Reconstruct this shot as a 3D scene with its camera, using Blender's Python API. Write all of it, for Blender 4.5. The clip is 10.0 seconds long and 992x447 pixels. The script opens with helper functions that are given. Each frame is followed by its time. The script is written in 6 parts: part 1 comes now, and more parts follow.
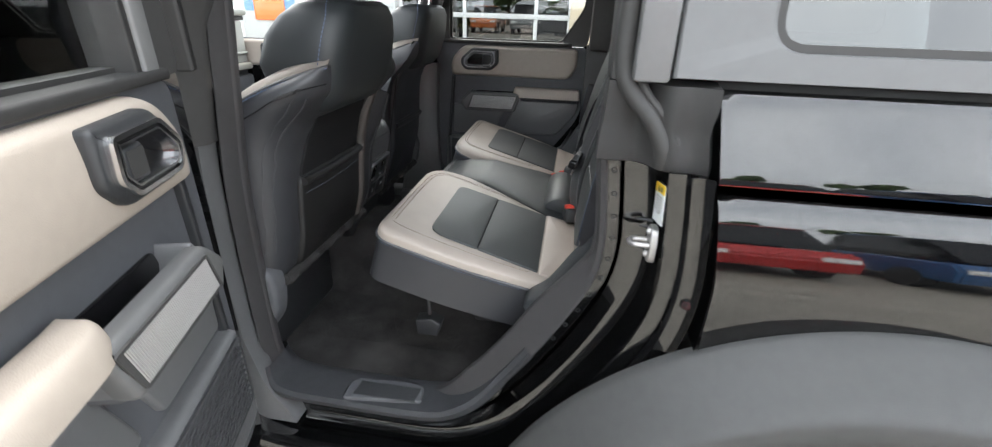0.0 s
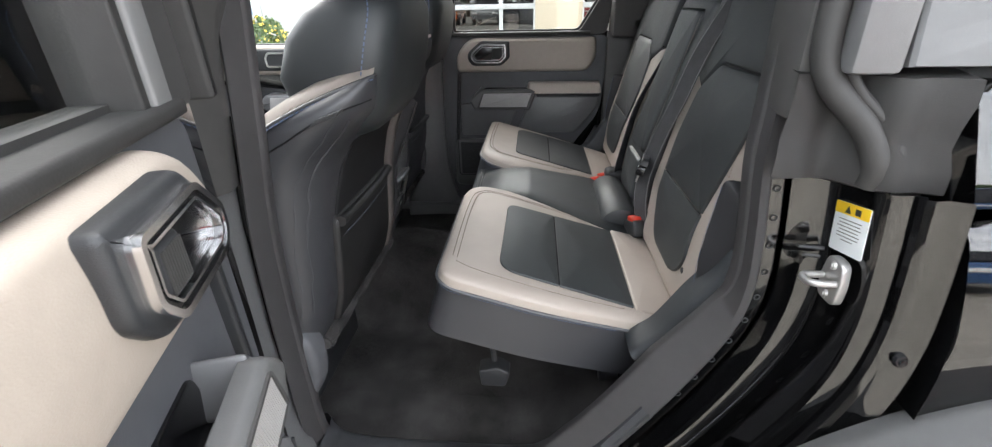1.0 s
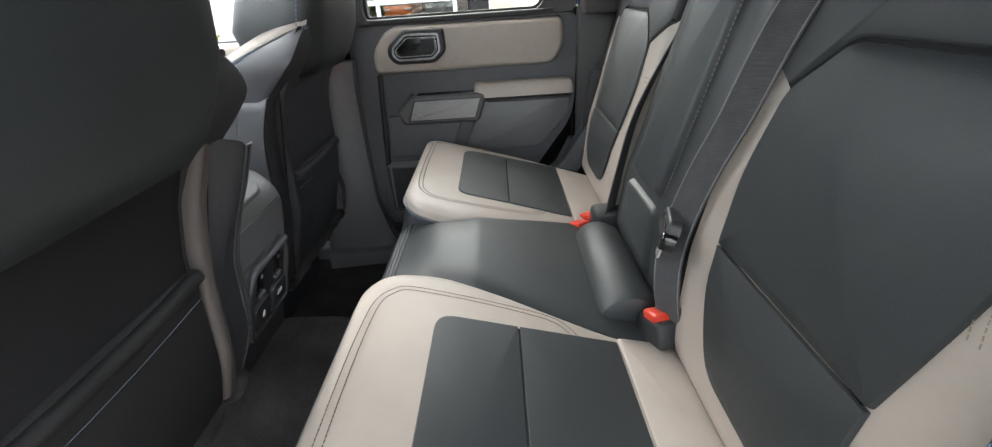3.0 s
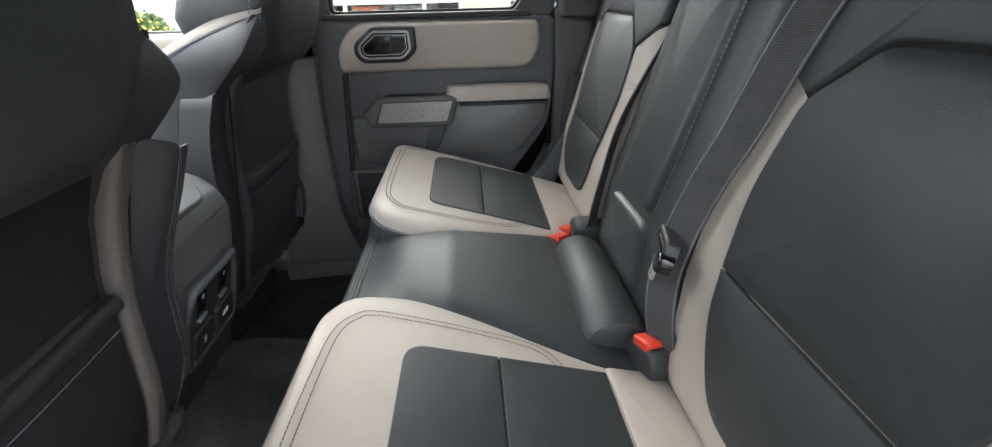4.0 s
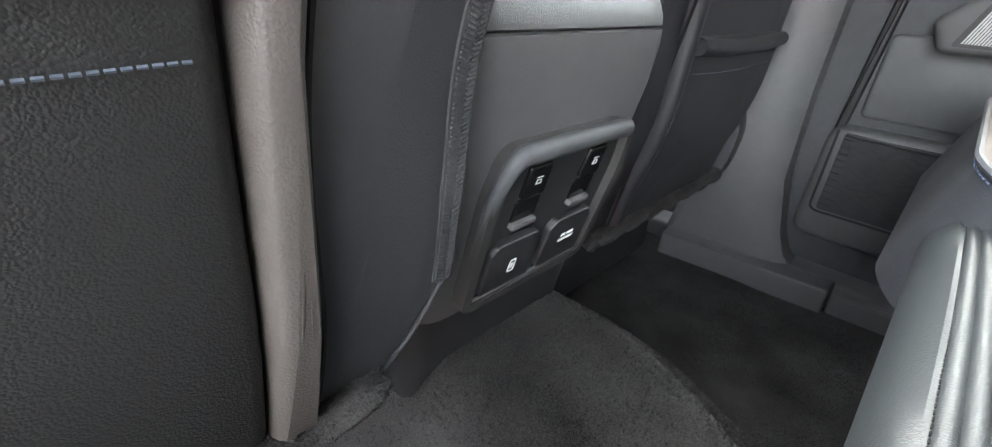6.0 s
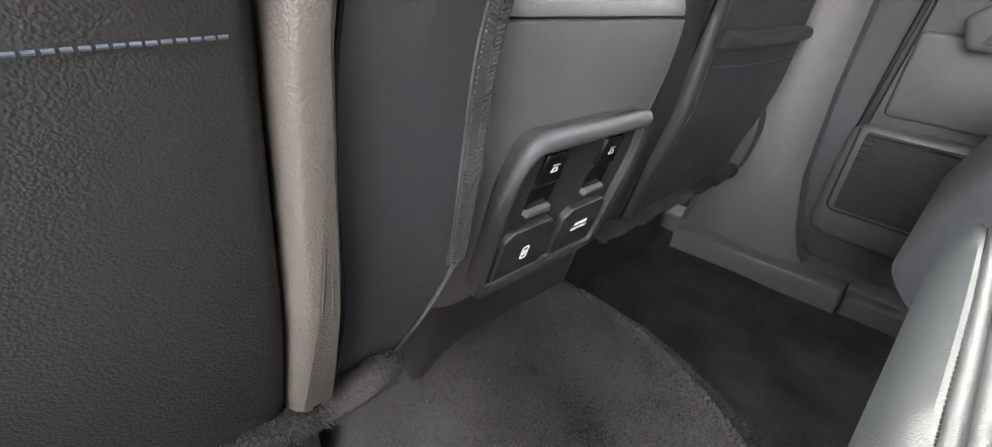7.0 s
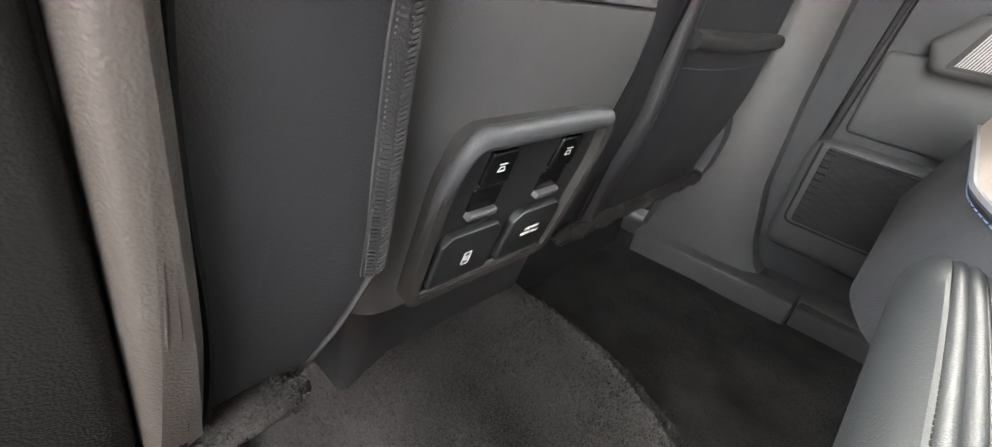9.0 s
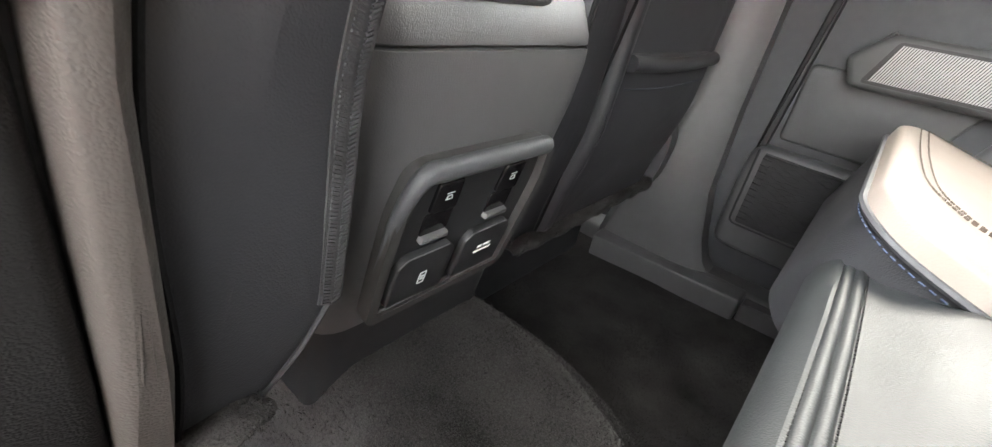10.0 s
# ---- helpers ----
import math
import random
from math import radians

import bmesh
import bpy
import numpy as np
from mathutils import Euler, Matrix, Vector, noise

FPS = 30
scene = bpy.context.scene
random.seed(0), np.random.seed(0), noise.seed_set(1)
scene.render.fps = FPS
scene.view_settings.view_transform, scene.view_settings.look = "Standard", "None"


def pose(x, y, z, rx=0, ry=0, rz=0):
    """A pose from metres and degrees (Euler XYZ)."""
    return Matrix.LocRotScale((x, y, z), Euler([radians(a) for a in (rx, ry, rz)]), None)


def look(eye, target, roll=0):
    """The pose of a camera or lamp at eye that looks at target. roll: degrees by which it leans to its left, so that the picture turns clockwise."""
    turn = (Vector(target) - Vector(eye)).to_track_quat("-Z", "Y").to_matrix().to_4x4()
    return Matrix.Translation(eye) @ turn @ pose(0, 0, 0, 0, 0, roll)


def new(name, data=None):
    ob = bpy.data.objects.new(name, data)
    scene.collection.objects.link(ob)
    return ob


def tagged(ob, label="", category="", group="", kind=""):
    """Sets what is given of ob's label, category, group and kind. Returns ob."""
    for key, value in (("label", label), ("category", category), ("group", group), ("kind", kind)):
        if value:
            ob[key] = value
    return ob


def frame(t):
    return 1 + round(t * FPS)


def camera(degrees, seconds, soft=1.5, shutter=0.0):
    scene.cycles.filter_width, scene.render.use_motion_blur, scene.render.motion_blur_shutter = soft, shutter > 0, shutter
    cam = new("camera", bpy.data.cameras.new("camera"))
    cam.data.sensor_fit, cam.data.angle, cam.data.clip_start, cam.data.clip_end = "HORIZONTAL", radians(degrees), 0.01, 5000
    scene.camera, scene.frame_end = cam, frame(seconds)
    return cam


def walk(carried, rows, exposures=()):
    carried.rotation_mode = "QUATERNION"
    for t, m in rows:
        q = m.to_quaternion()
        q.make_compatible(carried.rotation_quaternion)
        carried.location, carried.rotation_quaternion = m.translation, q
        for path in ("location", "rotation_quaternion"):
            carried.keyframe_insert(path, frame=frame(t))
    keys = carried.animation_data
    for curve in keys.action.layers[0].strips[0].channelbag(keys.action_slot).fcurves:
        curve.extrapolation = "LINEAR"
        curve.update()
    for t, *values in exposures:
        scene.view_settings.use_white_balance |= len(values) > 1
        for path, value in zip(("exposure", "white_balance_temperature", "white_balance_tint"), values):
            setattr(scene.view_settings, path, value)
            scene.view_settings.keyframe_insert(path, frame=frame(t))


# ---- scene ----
cam = camera(93.2, 10.0, soft=1.2, shutter=0.15)
PATH = [
    (0, (0.658, -1.391, 1.436), (0.389, 0.409, 0.608), 1.8),
    (0.5, (0.456, -1.3, 1.447), (0.271, 0.515, 0.628), 0.3),
    (1, (0.438, -1.221, 1.426), (0.279, 0.579, 0.569), -1.3),
    (1.5, (0.484, -1.068, 1.401), (0.18, 0.709, 0.534), -3.6),
    (2, (0.476, -0.922, 1.388), (0.159, 0.85, 0.516), -4.3),
    (2.5, (0.469, -0.753, 1.358), (0.356, 1.038, 0.474), -3.4),
    (2.7, (0.478, -0.732, 1.371), (0.398, 1.06, 0.486), -3.7),
    (3.8, (0.475, -0.648, 1.356), (0.55, 1.141, 0.465), -2.3),
    (4, (0.464, -0.639, 1.352), (0.559, 1.158, 0.479), -1.5),
    (4.5, (0.397, -0.521, 1.252), (0.107, 1.264, 0.397), 2.6),
    (5, (0.3, -0.36, 1.143), (-0.574, 1.209, 0.262), 3.9),
    (5.5, (0.255, -0.288, 1.099), (-0.905, 1.064, 0.19), 2.6),
    (5.7, (0.248, -0.276, 1.091), (-0.944, 1.043, 0.177), 3.1),
    (6.8, (0.246, -0.28, 1.082), (-0.991, 0.987, 0.152), 4.4),
    (7, (0.248, -0.281, 1.084), (-0.985, 0.971, 0.129), 4.9),
    (7.5, (0.249, -0.283, 1.084), (-0.974, 0.959, 0.103), 5.4),
    (8, (0.249, -0.286, 1.081), (-0.961, 0.954, 0.082), 5.8),
    (8.5, (0.241, -0.262, 1.089), (-0.929, 1.025, 0.102), 7.9),
    (9, (0.234, -0.242, 1.076), (-0.884, 1.098, 0.099), 10.4),
    (9.5, (0.231, -0.215, 1.066), (-0.842, 1.167, 0.097), 9.7),
    (10, (0.253, -0.248, 1.103), (-0.776, 1.181, 0.154), 10.6),
]
# ---------------------------------------------------------------- light
EXPO = [(0.0, 2.3, 6400, 8), (0.5, 2.35, 6400, 8), (1.0, 2.52, 6450, 10), (1.5, 2.88, 6450, 8), (2.0, 3.05, 6450, 7), (2.7, 3.0, 6450, 7), (4.0, 2.9, 6350, 7), (5.0, 3.2, 6250, 6), (5.5, 4.08, 6250, 6), (7.0, 4.75, 6800, 8), (7.5, 4.92, 6800, 8), (8.0, 4.90, 6850, 9), (8.5, 4.80, 6900, 9), (9.0, 4.6, 6950, 10), (10.0, 4.4, 6950, 10)]
walk(cam, [(t, look(eye, target, roll)) for t, eye, target, roll in PATH], EXPO)

SUN_EL, SUN_AZ = 48.0, -24.0
world = bpy.data.worlds.new("overcast_sky")
scene.world = world
world.use_nodes = True
wn, wl = world.node_tree.nodes, world.node_tree.links
wn.clear()
w_out, w_bg = wn.new("ShaderNodeOutputWorld"), wn.new("ShaderNodeBackground")
w_sky = wn.new("ShaderNodeTexSky")
w_sky.sky_type, w_sky.sun_disc = "NISHITA", False
w_sky.sun_elevation, w_sky.sun_rotation = radians(SUN_EL), radians(SUN_AZ)
w_sky.air_density, w_sky.dust_density, w_sky.ozone_density = 1.0, 6.0, 1.0
w_coord, w_noise, w_ramp, w_mix = wn.new("ShaderNodeTexCoord"), wn.new("ShaderNodeTexNoise"), wn.new("ShaderNodeValToRGB"), wn.new("ShaderNodeMix")
w_noise.inputs["Scale"].default_value, w_noise.inputs["Detail"].default_value = 2.2, 6.0
w_ramp.color_ramp.elements[0].position, w_ramp.color_ramp.elements[0].color = 0.35, (5.6, 5.9, 6.3, 1)
w_ramp.color_ramp.elements[1].position, w_ramp.color_ramp.elements[1].color = 0.68, (9.4, 9.5, 9.6, 1)
w_mix.data_type, w_mix.inputs[0].default_value = "RGBA", 0.8
wl.new(w_coord.outputs["Generated"], w_noise.inputs["Vector"])
wl.new(w_noise.outputs["Fac"], w_ramp.inputs["Fac"])
wl.new(w_sky.outputs["Color"], w_mix.inputs[6])
wl.new(w_ramp.outputs["Color"], w_mix.inputs[7])
wl.new(w_mix.outputs[2], w_bg.inputs["Color"])
w_bg.inputs["Strength"].default_value = 0.14
wl.new(w_bg.outputs["Background"], w_out.inputs["Surface"])

sun = new("sun", bpy.data.lights.new("sun", "SUN"))
sun.data.energy, sun.data.angle, sun.data.color = 1.35, radians(55), (1.0, 0.98, 0.94)
sun.matrix_world = look((0, 0, 12), Vector((0, 0, 12)) - Vector((math.sin(radians(SUN_AZ)) * math.cos(radians(SUN_EL)), math.cos(radians(SUN_AZ)) * math.cos(radians(SUN_EL)), math.sin(radians(SUN_EL)))))


# ---------------------------------------------------------------- materials
def shader(name, color, rough=0.5, metal=0.0, spec=0.5, vary=0.12, vscale=6.0, grain=0.0, gscale=400.0, gkind="voronoi", fine=0.0, fscale=60.0, rvary=0.0, coat=0.0, sheen=0.0):
    """A principled material with two scales of colour and gloss variation and a relief of its own."""
    m = bpy.data.materials.new(name)
    m.use_nodes = True
    n, l = m.node_tree.nodes, m.node_tree.links
    p = n["Principled BSDF"]
    p.inputs["Roughness"].default_value, p.inputs["Metallic"].default_value = rough, metal
    p.inputs["Specular IOR Level"].default_value = spec
    p.inputs["Coat Weight"].default_value, p.inputs["Coat Roughness"].default_value = coat, 0.02
    p.inputs["Coat IOR"].default_value = 1.8 if coat > 0.9 else 1.5
    p.inputs["Sheen Weight"].default_value = sheen
    co = n.new("ShaderNodeTexCoord")
    big, small = n.new("ShaderNodeTexNoise"), n.new("ShaderNodeTexNoise")
    big.inputs["Scale"].default_value, big.inputs["Detail"].default_value = vscale, 4.0
    small.inputs["Scale"].default_value, small.inputs["Detail"].default_value = fscale, 3.0
    l.new(co.outputs["Object"], big.inputs["Vector"])
    l.new(co.outputs["Object"], small.inputs["Vector"])
    add = n.new("ShaderNodeMath")
    add.operation = "ADD"
    l.new(big.outputs["Fac"], add.inputs[0])
    l.new(small.outputs["Fac"], add.inputs[1])
    ramp = n.new("ShaderNodeMapRange")
    ramp.inputs[1].default_value, ramp.inputs[2].default_value = 0.6, 1.4
    ramp.inputs[3].default_value, ramp.inputs[4].default_value = 1 - vary, 1 + vary
    l.new(add.outputs[0], ramp.inputs[0])
    mul = n.new("ShaderNodeVectorMath")
    mul.operation = "SCALE"
    mul.inputs[0].default_value = color
    l.new(ramp.outputs[0], mul.inputs["Scale"])
    l.new(mul.outputs["Vector"], p.inputs["Base Color"])
    if rvary:
        rr = n.new("ShaderNodeMapRange")
        rr.inputs[1].default_value, rr.inputs[2].default_value = 0.3, 0.7
        rr.inputs[3].default_value, rr.inputs[4].default_value = rough - rvary, rough + rvary
        l.new(big.outputs["Fac"], rr.inputs[0])
        l.new(rr.outputs[0], p.inputs["Roughness"])
    if grain:
        if gkind == "voronoi":
            tex = n.new("ShaderNodeTexVoronoi")
            tex.feature = "SMOOTH_F1"
            tex.inputs["Smoothness"].default_value = 0.35
            out = tex.outputs["Distance"]
            warp = n.new("ShaderNodeTexNoise")
            warp.inputs["Scale"].default_value = gscale * 0.35
            wadd = n.new("ShaderNodeMix")
            wadd.data_type, wadd.blend_type = "RGBA", "ADD"
            wadd.inputs[0].default_value = 0.0012
            l.new(co.outputs["Object"], warp.inputs["Vector"])
            l.new(co.outputs["Object"], wadd.inputs[6])
            l.new(warp.outputs["Color"], wadd.inputs[7])
            l.new(wadd.outputs[2], tex.inputs["Vector"])
        else:
            tex = n.new("ShaderNodeTexNoise")
            tex.inputs["Detail"].default_value = 2.0
            out = tex.outputs["Fac"]
            l.new(co.outputs["Object"], tex.inputs["Vector"])
        tex.inputs["Scale"].default_value = gscale
        bump = n.new("ShaderNodeBump")
        bump.inputs["Strength"].default_value, bump.inputs["Distance"].default_value = grain, 0.0009
        bump.invert = gkind == "voronoi"
        l.new(out, bump.inputs["Height"])
        if fine:
            bump2 = n.new("ShaderNodeBump")
            bump2.inputs["Strength"].default_value, bump2.inputs["Distance"].default_value = fine, 0.004
            l.new(small.outputs["Fac"], bump2.inputs["Height"])
            l.new(bump2.outputs["Normal"], bump.inputs["Normal"])
        l.new(bump.outputs["Normal"], p.inputs["Normal"])
    return m


def glass_sheet(name, tint, gloss=(1, 1, 1), rough=0.0, ior=1.45):
    """A thin pane: tinted see-through, with mirror gloss by Fresnel."""
    m = bpy.data.materials.new(name)
    m.use_nodes = True
    n, l = m.node_tree.nodes, m.node_tree.links
    n.clear()
    out, mix, tr, gl, fr = (n.new("ShaderNode" + k) for k in ("OutputMaterial", "MixShader", "BsdfTransparent", "BsdfGlossy", "Fresnel"))
    tr.inputs["Color"].default_value = (*tint, 1)
    gl.inputs["Color"].default_value, gl.inputs["Roughness"].default_value = (*gloss, 1), rough
    fr.inputs["IOR"].default_value = ior
    l.new(fr.outputs["Fac"], mix.inputs["Fac"])
    l.new(tr.outputs["BSDF"], mix.inputs[1])
    l.new(gl.outputs["BSDF"], mix.inputs[2])
    l.new(mix.outputs["Shader"], out.inputs["Surface"])
    return m


M = {
    "black_leather": shader("black_leather", (0.021, 0.0245, 0.0265), 0.48, spec=0.60, vary=0.12, grain=0.20, gscale=950, fine=0.015, fscale=14, rvary=0.05),
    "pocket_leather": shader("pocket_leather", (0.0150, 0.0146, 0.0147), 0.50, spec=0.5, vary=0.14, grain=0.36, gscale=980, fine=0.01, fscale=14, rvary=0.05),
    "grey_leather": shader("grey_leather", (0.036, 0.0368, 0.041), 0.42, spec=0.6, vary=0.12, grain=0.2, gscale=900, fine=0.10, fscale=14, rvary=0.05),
    "beige_leather": shader("beige_leather", (0.37, 0.322, 0.282), 0.46, vary=0.06, grain=0.14, gscale=620, fine=0.06, fscale=20, rvary=0.05),
    "beige_vinyl": shader("beige_vinyl", (0.40, 0.345, 0.29), 0.5, vary=0.05, grain=0.3, gscale=700, rvary=0.05),
    "taupe_vinyl": shader("taupe_vinyl", (0.42, 0.365, 0.315), 0.5, vary=0.05, grain=0.3, gscale=700, rvary=0.05),
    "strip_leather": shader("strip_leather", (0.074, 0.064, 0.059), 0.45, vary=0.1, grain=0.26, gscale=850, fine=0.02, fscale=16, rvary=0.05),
    "navy_plastic": shader("navy_plastic", (0.084, 0.086, 0.093), 0.5, vary=0.12, grain=0.3, gscale=900, gkind="noise", rvary=0.06),
    "grey_plastic": shader("grey_plastic", (0.128, 0.128, 0.131), 0.36, spec=0.7, vary=0.08, grain=0.35, gscale=1100, gkind="noise", rvary=0.05),
    "trim_plastic": shader("trim_plastic", (0.058, 0.056, 0.055), 0.5, vary=0.1, grain=0.35, gscale=1000, gkind="noise", rvary=0.06),
    "frame_trim": shader("frame_trim", (0.088, 0.084, 0.086), 0.5, vary=0.08, grain=0.35, gscale=1000, gkind="noise", rvary=0.06),
    "pad_vinyl": shader("pad_vinyl", (0.021, 0.025, 0.029), 0.5, vary=0.1, grain=0.25, gscale=900, fine=0.02, fscale=14, rvary=0.05),
    "wing_leather": shader("wing_leather", (0.0135, 0.0135, 0.0165), 0.5, vary=0.12, grain=0.15, gscale=950, fine=0.015, fscale=14, rvary=0.05),
    "dark_plastic": shader("dark_plastic", (0.028, 0.029, 0.031), 0.42, vary=0.12, grain=0.3, gscale=1000, gkind="noise", rvary=0.06),
    "gloss_plastic": shader("gloss_plastic", (0.008, 0.008, 0.009), 0.16, vary=0.1, rvary=0.04),
    "rubber": shader("rubber", (0.030, 0.029, 0.028), 0.6, vary=0.15, grain=0.2, gscale=500, gkind="noise", rvary=0.06),
    "carpet": shader("carpet", (0.040, 0.038, 0.0375), 0.95, spec=0.1, vary=1.1, vscale=9, fscale=700, grain=1.0, gscale=1300, gkind="noise", fine=0.25, sheen=0.08),
    "black_paint": shader("black_paint", (0.0045, 0.0046, 0.005), 0.04, spec=1.0, vary=0.1, rvary=0.015, coat=1.0),
    "flare_plastic": shader("flare_plastic", (0.115, 0.115, 0.114), 0.48, vary=0.08, grain=0.35, gscale=900, gkind="noise", rvary=0.06),
    "frame_grey": shader("frame_grey", (0.20, 0.198, 0.198), 0.5, vary=0.06, grain=0.25, gscale=1100, gkind="noise", rvary=0.05),
    "hardtop": shader("hardtop", (0.118, 0.119, 0.121), 0.5, vary=0.06, grain=0.35, gscale=1200, gkind="noise", rvary=0.06),
    "chrome": shader("chrome", (0.86, 0.86, 0.87), 0.14, metal=1.0, vary=0.05, rvary=0.04),
    "satin_metal": shader("satin_metal", (0.52, 0.505, 0.50), 0.40, metal=0.35, vary=0.05, grain=0.3, gscale=900, gkind="noise", rvary=0.05),
    "cast_metal": shader("cast_metal", (0.46, 0.45, 0.44), 0.42, metal=0.75, vary=0.12, grain=0.5, gscale=400, gkind="noise", rvary=0.08),
    "red_plastic": shader("red_plastic", (0.62, 0.045, 0.022), 0.38, vary=0.06, rvary=0.05),
    "webbing": shader("webbing", (0.046, 0.046, 0.049), 0.65, vary=0.2, vscale=30, grain=0.7, gscale=900, gkind="noise"),
    "blue_thread": shader("blue_thread", (0.090, 0.125, 0.21), 0.7, vary=0.2, fscale=300),
    "grey_thread": shader("grey_thread", (0.17, 0.155, 0.14), 0.7, vary=0.2, fscale=300),
    "black_cloth": shader("black_cloth", (0.012, 0.012, 0.013), 0.8, spec=0.2, vary=0.2, grain=0.6, gscale=700, gkind="noise"),
    "pale_thread": shader("pale_thread", (0.085, 0.10, 0.13), 0.7, vary=0.2, fscale=300),
    "tan_thread": shader("tan_thread", (0.25, 0.205, 0.165), 0.75, vary=0.2, fscale=300),
    "beige_thread": shader("beige_thread", (0.11, 0.085, 0.065), 0.75, vary=0.2, fscale=300),
    "white_print": shader("white_print", (0.78, 0.80, 0.80), 0.6, vary=0.04),
    "yellow_print": shader("yellow_print", (0.85, 0.56, 0.02), 0.5, vary=0.04),
    "dark_print": shader("dark_print", (0.03, 0.03, 0.03), 0.5, vary=0.05),
    "red_print": shader("red_print", (0.55, 0.10, 0.10), 0.5, vary=0.05),
    "blue_print": shader("blue_print", (0.10, 0.22, 0.42), 0.5, vary=0.05),
    "dash_pale": shader("dash_pale", (0.43, 0.435, 0.405), 0.5, vary=0.05, grain=0.25, gscale=900, gkind="noise", rvary=0.05),
    "cream_plastic": shader("cream_plastic", (0.40, 0.39, 0.34), 0.45, vary=0.05, rvary=0.05),
    "screen": shader("screen", (0.004, 0.004, 0.005), 0.08, vary=0.1, rvary=0.02),
    "headliner": shader("headliner", (0.05, 0.05, 0.052), 0.9, vary=0.08, fscale=300),
    "asphalt": shader("asphalt", (0.25, 0.232, 0.20), 0.85, vary=0.25, vscale=0.7, fscale=90, grain=0.6, gscale=120, gkind="noise", fine=0.4),
    "cream_wall": shader("cream_wall", (0.44, 0.37, 0.27), 0.8, vary=0.08, vscale=0.8, fscale=30),
    "white_wall": shader("white_wall", (0.42, 0.42, 0.415), 0.6, vary=0.04, vscale=0.8, fscale=30),
    "alu": shader("alu", (0.62, 0.63, 0.64), 0.4, metal=0.6, vary=0.05),
    "dark_alu": shader("dark_alu", (0.045, 0.045, 0.05), 0.4, metal=0.3, vary=0.05),
    "leaf": shader("leaf", (0.065, 0.11, 0.03), 0.6, vary=0.4, vscale=3, fscale=20),
    "flower": shader("flower", (0.70, 0.50, 0.06), 0.6, vary=0.3, fscale=40),
    "bark": shader("bark", (0.09, 0.07, 0.05), 0.9, vary=0.3, fscale=40),
    "car_white": shader("car_white", (0.75, 0.75, 0.75), 0.15, vary=0.03, coat=0.5),
    "car_red": shader("car_red", (0.40, 0.02, 0.02), 0.15, vary=0.05, coat=0.5),
    "car_blue": shader("car_blue", (0.03, 0.09, 0.22), 0.15, vary=0.05, coat=0.5),
    "car_grey": shader("car_grey", (0.16, 0.17, 0.18), 0.15, vary=0.05, coat=0.5),
    "car_orange": shader("car_orange", (0.62, 0.16, 0.03), 0.15, vary=0.05, coat=0.5),
    "tyre": shader("tyre", (0.02, 0.02, 0.02), 0.75, vary=0.2, grain=0.4, gscale=200, gkind="noise"),
    "pane": glass_sheet("pane", (0.95, 0.97, 0.965)),
    "privacy_pane": glass_sheet("privacy_pane", (0.30, 0.32, 0.315), ior=1.9),
    "side_pane": glass_sheet("side_pane", (0.90, 0.92, 0.915), ior=1.6),
    "shop_pane": glass_sheet("shop_pane", (0.10, 0.12, 0.12), ior=1.9),
}


# ---------------------------------------------------------------- helpers
def thing(name, label, category, group="", kind="", at=(0, 0, 0)):
    e = new(name)
    e.empty_display_size = 0.05
    e.location = at
    bpy.context.view_layer.update()
    return tagged(e, label, category, group, kind)


def part(name, bm, material, parent, label="", smooth=True, kind=""):
    """Links a bmesh as one mesh object under a thing or part. Its coordinates are those of the world."""
    me = bpy.data.meshes.new(name)
    bmesh.ops.recalc_face_normals(bm, faces=bm.faces)
    bm.to_mesh(me)
    bm.free()
    me.materials.append(M[material])
    if smooth:
        me.shade_smooth()
        me.set_sharp_from_angle(angle=radians(38))
    ob = new(name, me)
    if parent is not None:
        ob.parent = parent
        ob.matrix_parent_inverse = Matrix.Translation(-parent.location)
    return tagged(ob, label, kind=kind)


def solo(name, bm, material, label, category, kind="", group="", smooth=True):
    return tagged(part(name, bm, material, None, "", smooth), label, category, group, kind)


def rounded(outline, r, n=5):
    """The outline (2D points) with its corners rounded to about r (one number or one for each corner)."""
    out, k = [], len(outline)
    for i in range(k):
        rr = r[i] if isinstance(r, (list, tuple)) else r
        a, b, c = (Vector(outline[(i + j) % k][:2]) for j in (-1, 0, 1))
        u, v = a - b, c - b
        d = min(rr, u.length * 0.48, v.length * 0.48)
        if d < 1e-5:
            out.append(b)
            continue
        p, q = b + u.normalized() * d, b + v.normalized() * d
        for s in range(n + 1):
            t = s / n
            out.append(p * (1 - t) ** 2 + b * 2 * t * (1 - t) + q * t * t)
    return out


def dense(outline, step):
    """The closed outline with points at most step apart."""
    out, k = [], len(outline)
    for i in range(k):
        a, b = Vector(outline[i]), Vector(outline[(i + 1) % k])
        m = max(1, math.ceil((b - a).length / step))
        out += [a.lerp(b, j / m) for j in range(m)]
    return out


def inward(outline, d):
    """The outline moved inward by d, by the mean normal at each point."""
    k = len(outline)
    area = sum(outline[i][0] * outline[(i + 1) % k][1] - outline[(i + 1) % k][0] * outline[i][1] for i in range(k))
    s = 1 if area > 0 else -1
    out = []
    for i in range(k):
        t = (outline[(i + 1) % k] - outline[i - 1]).normalized()
        out.append(outline[i] + Vector((-t.y, t.x)) * s * d)
    return out


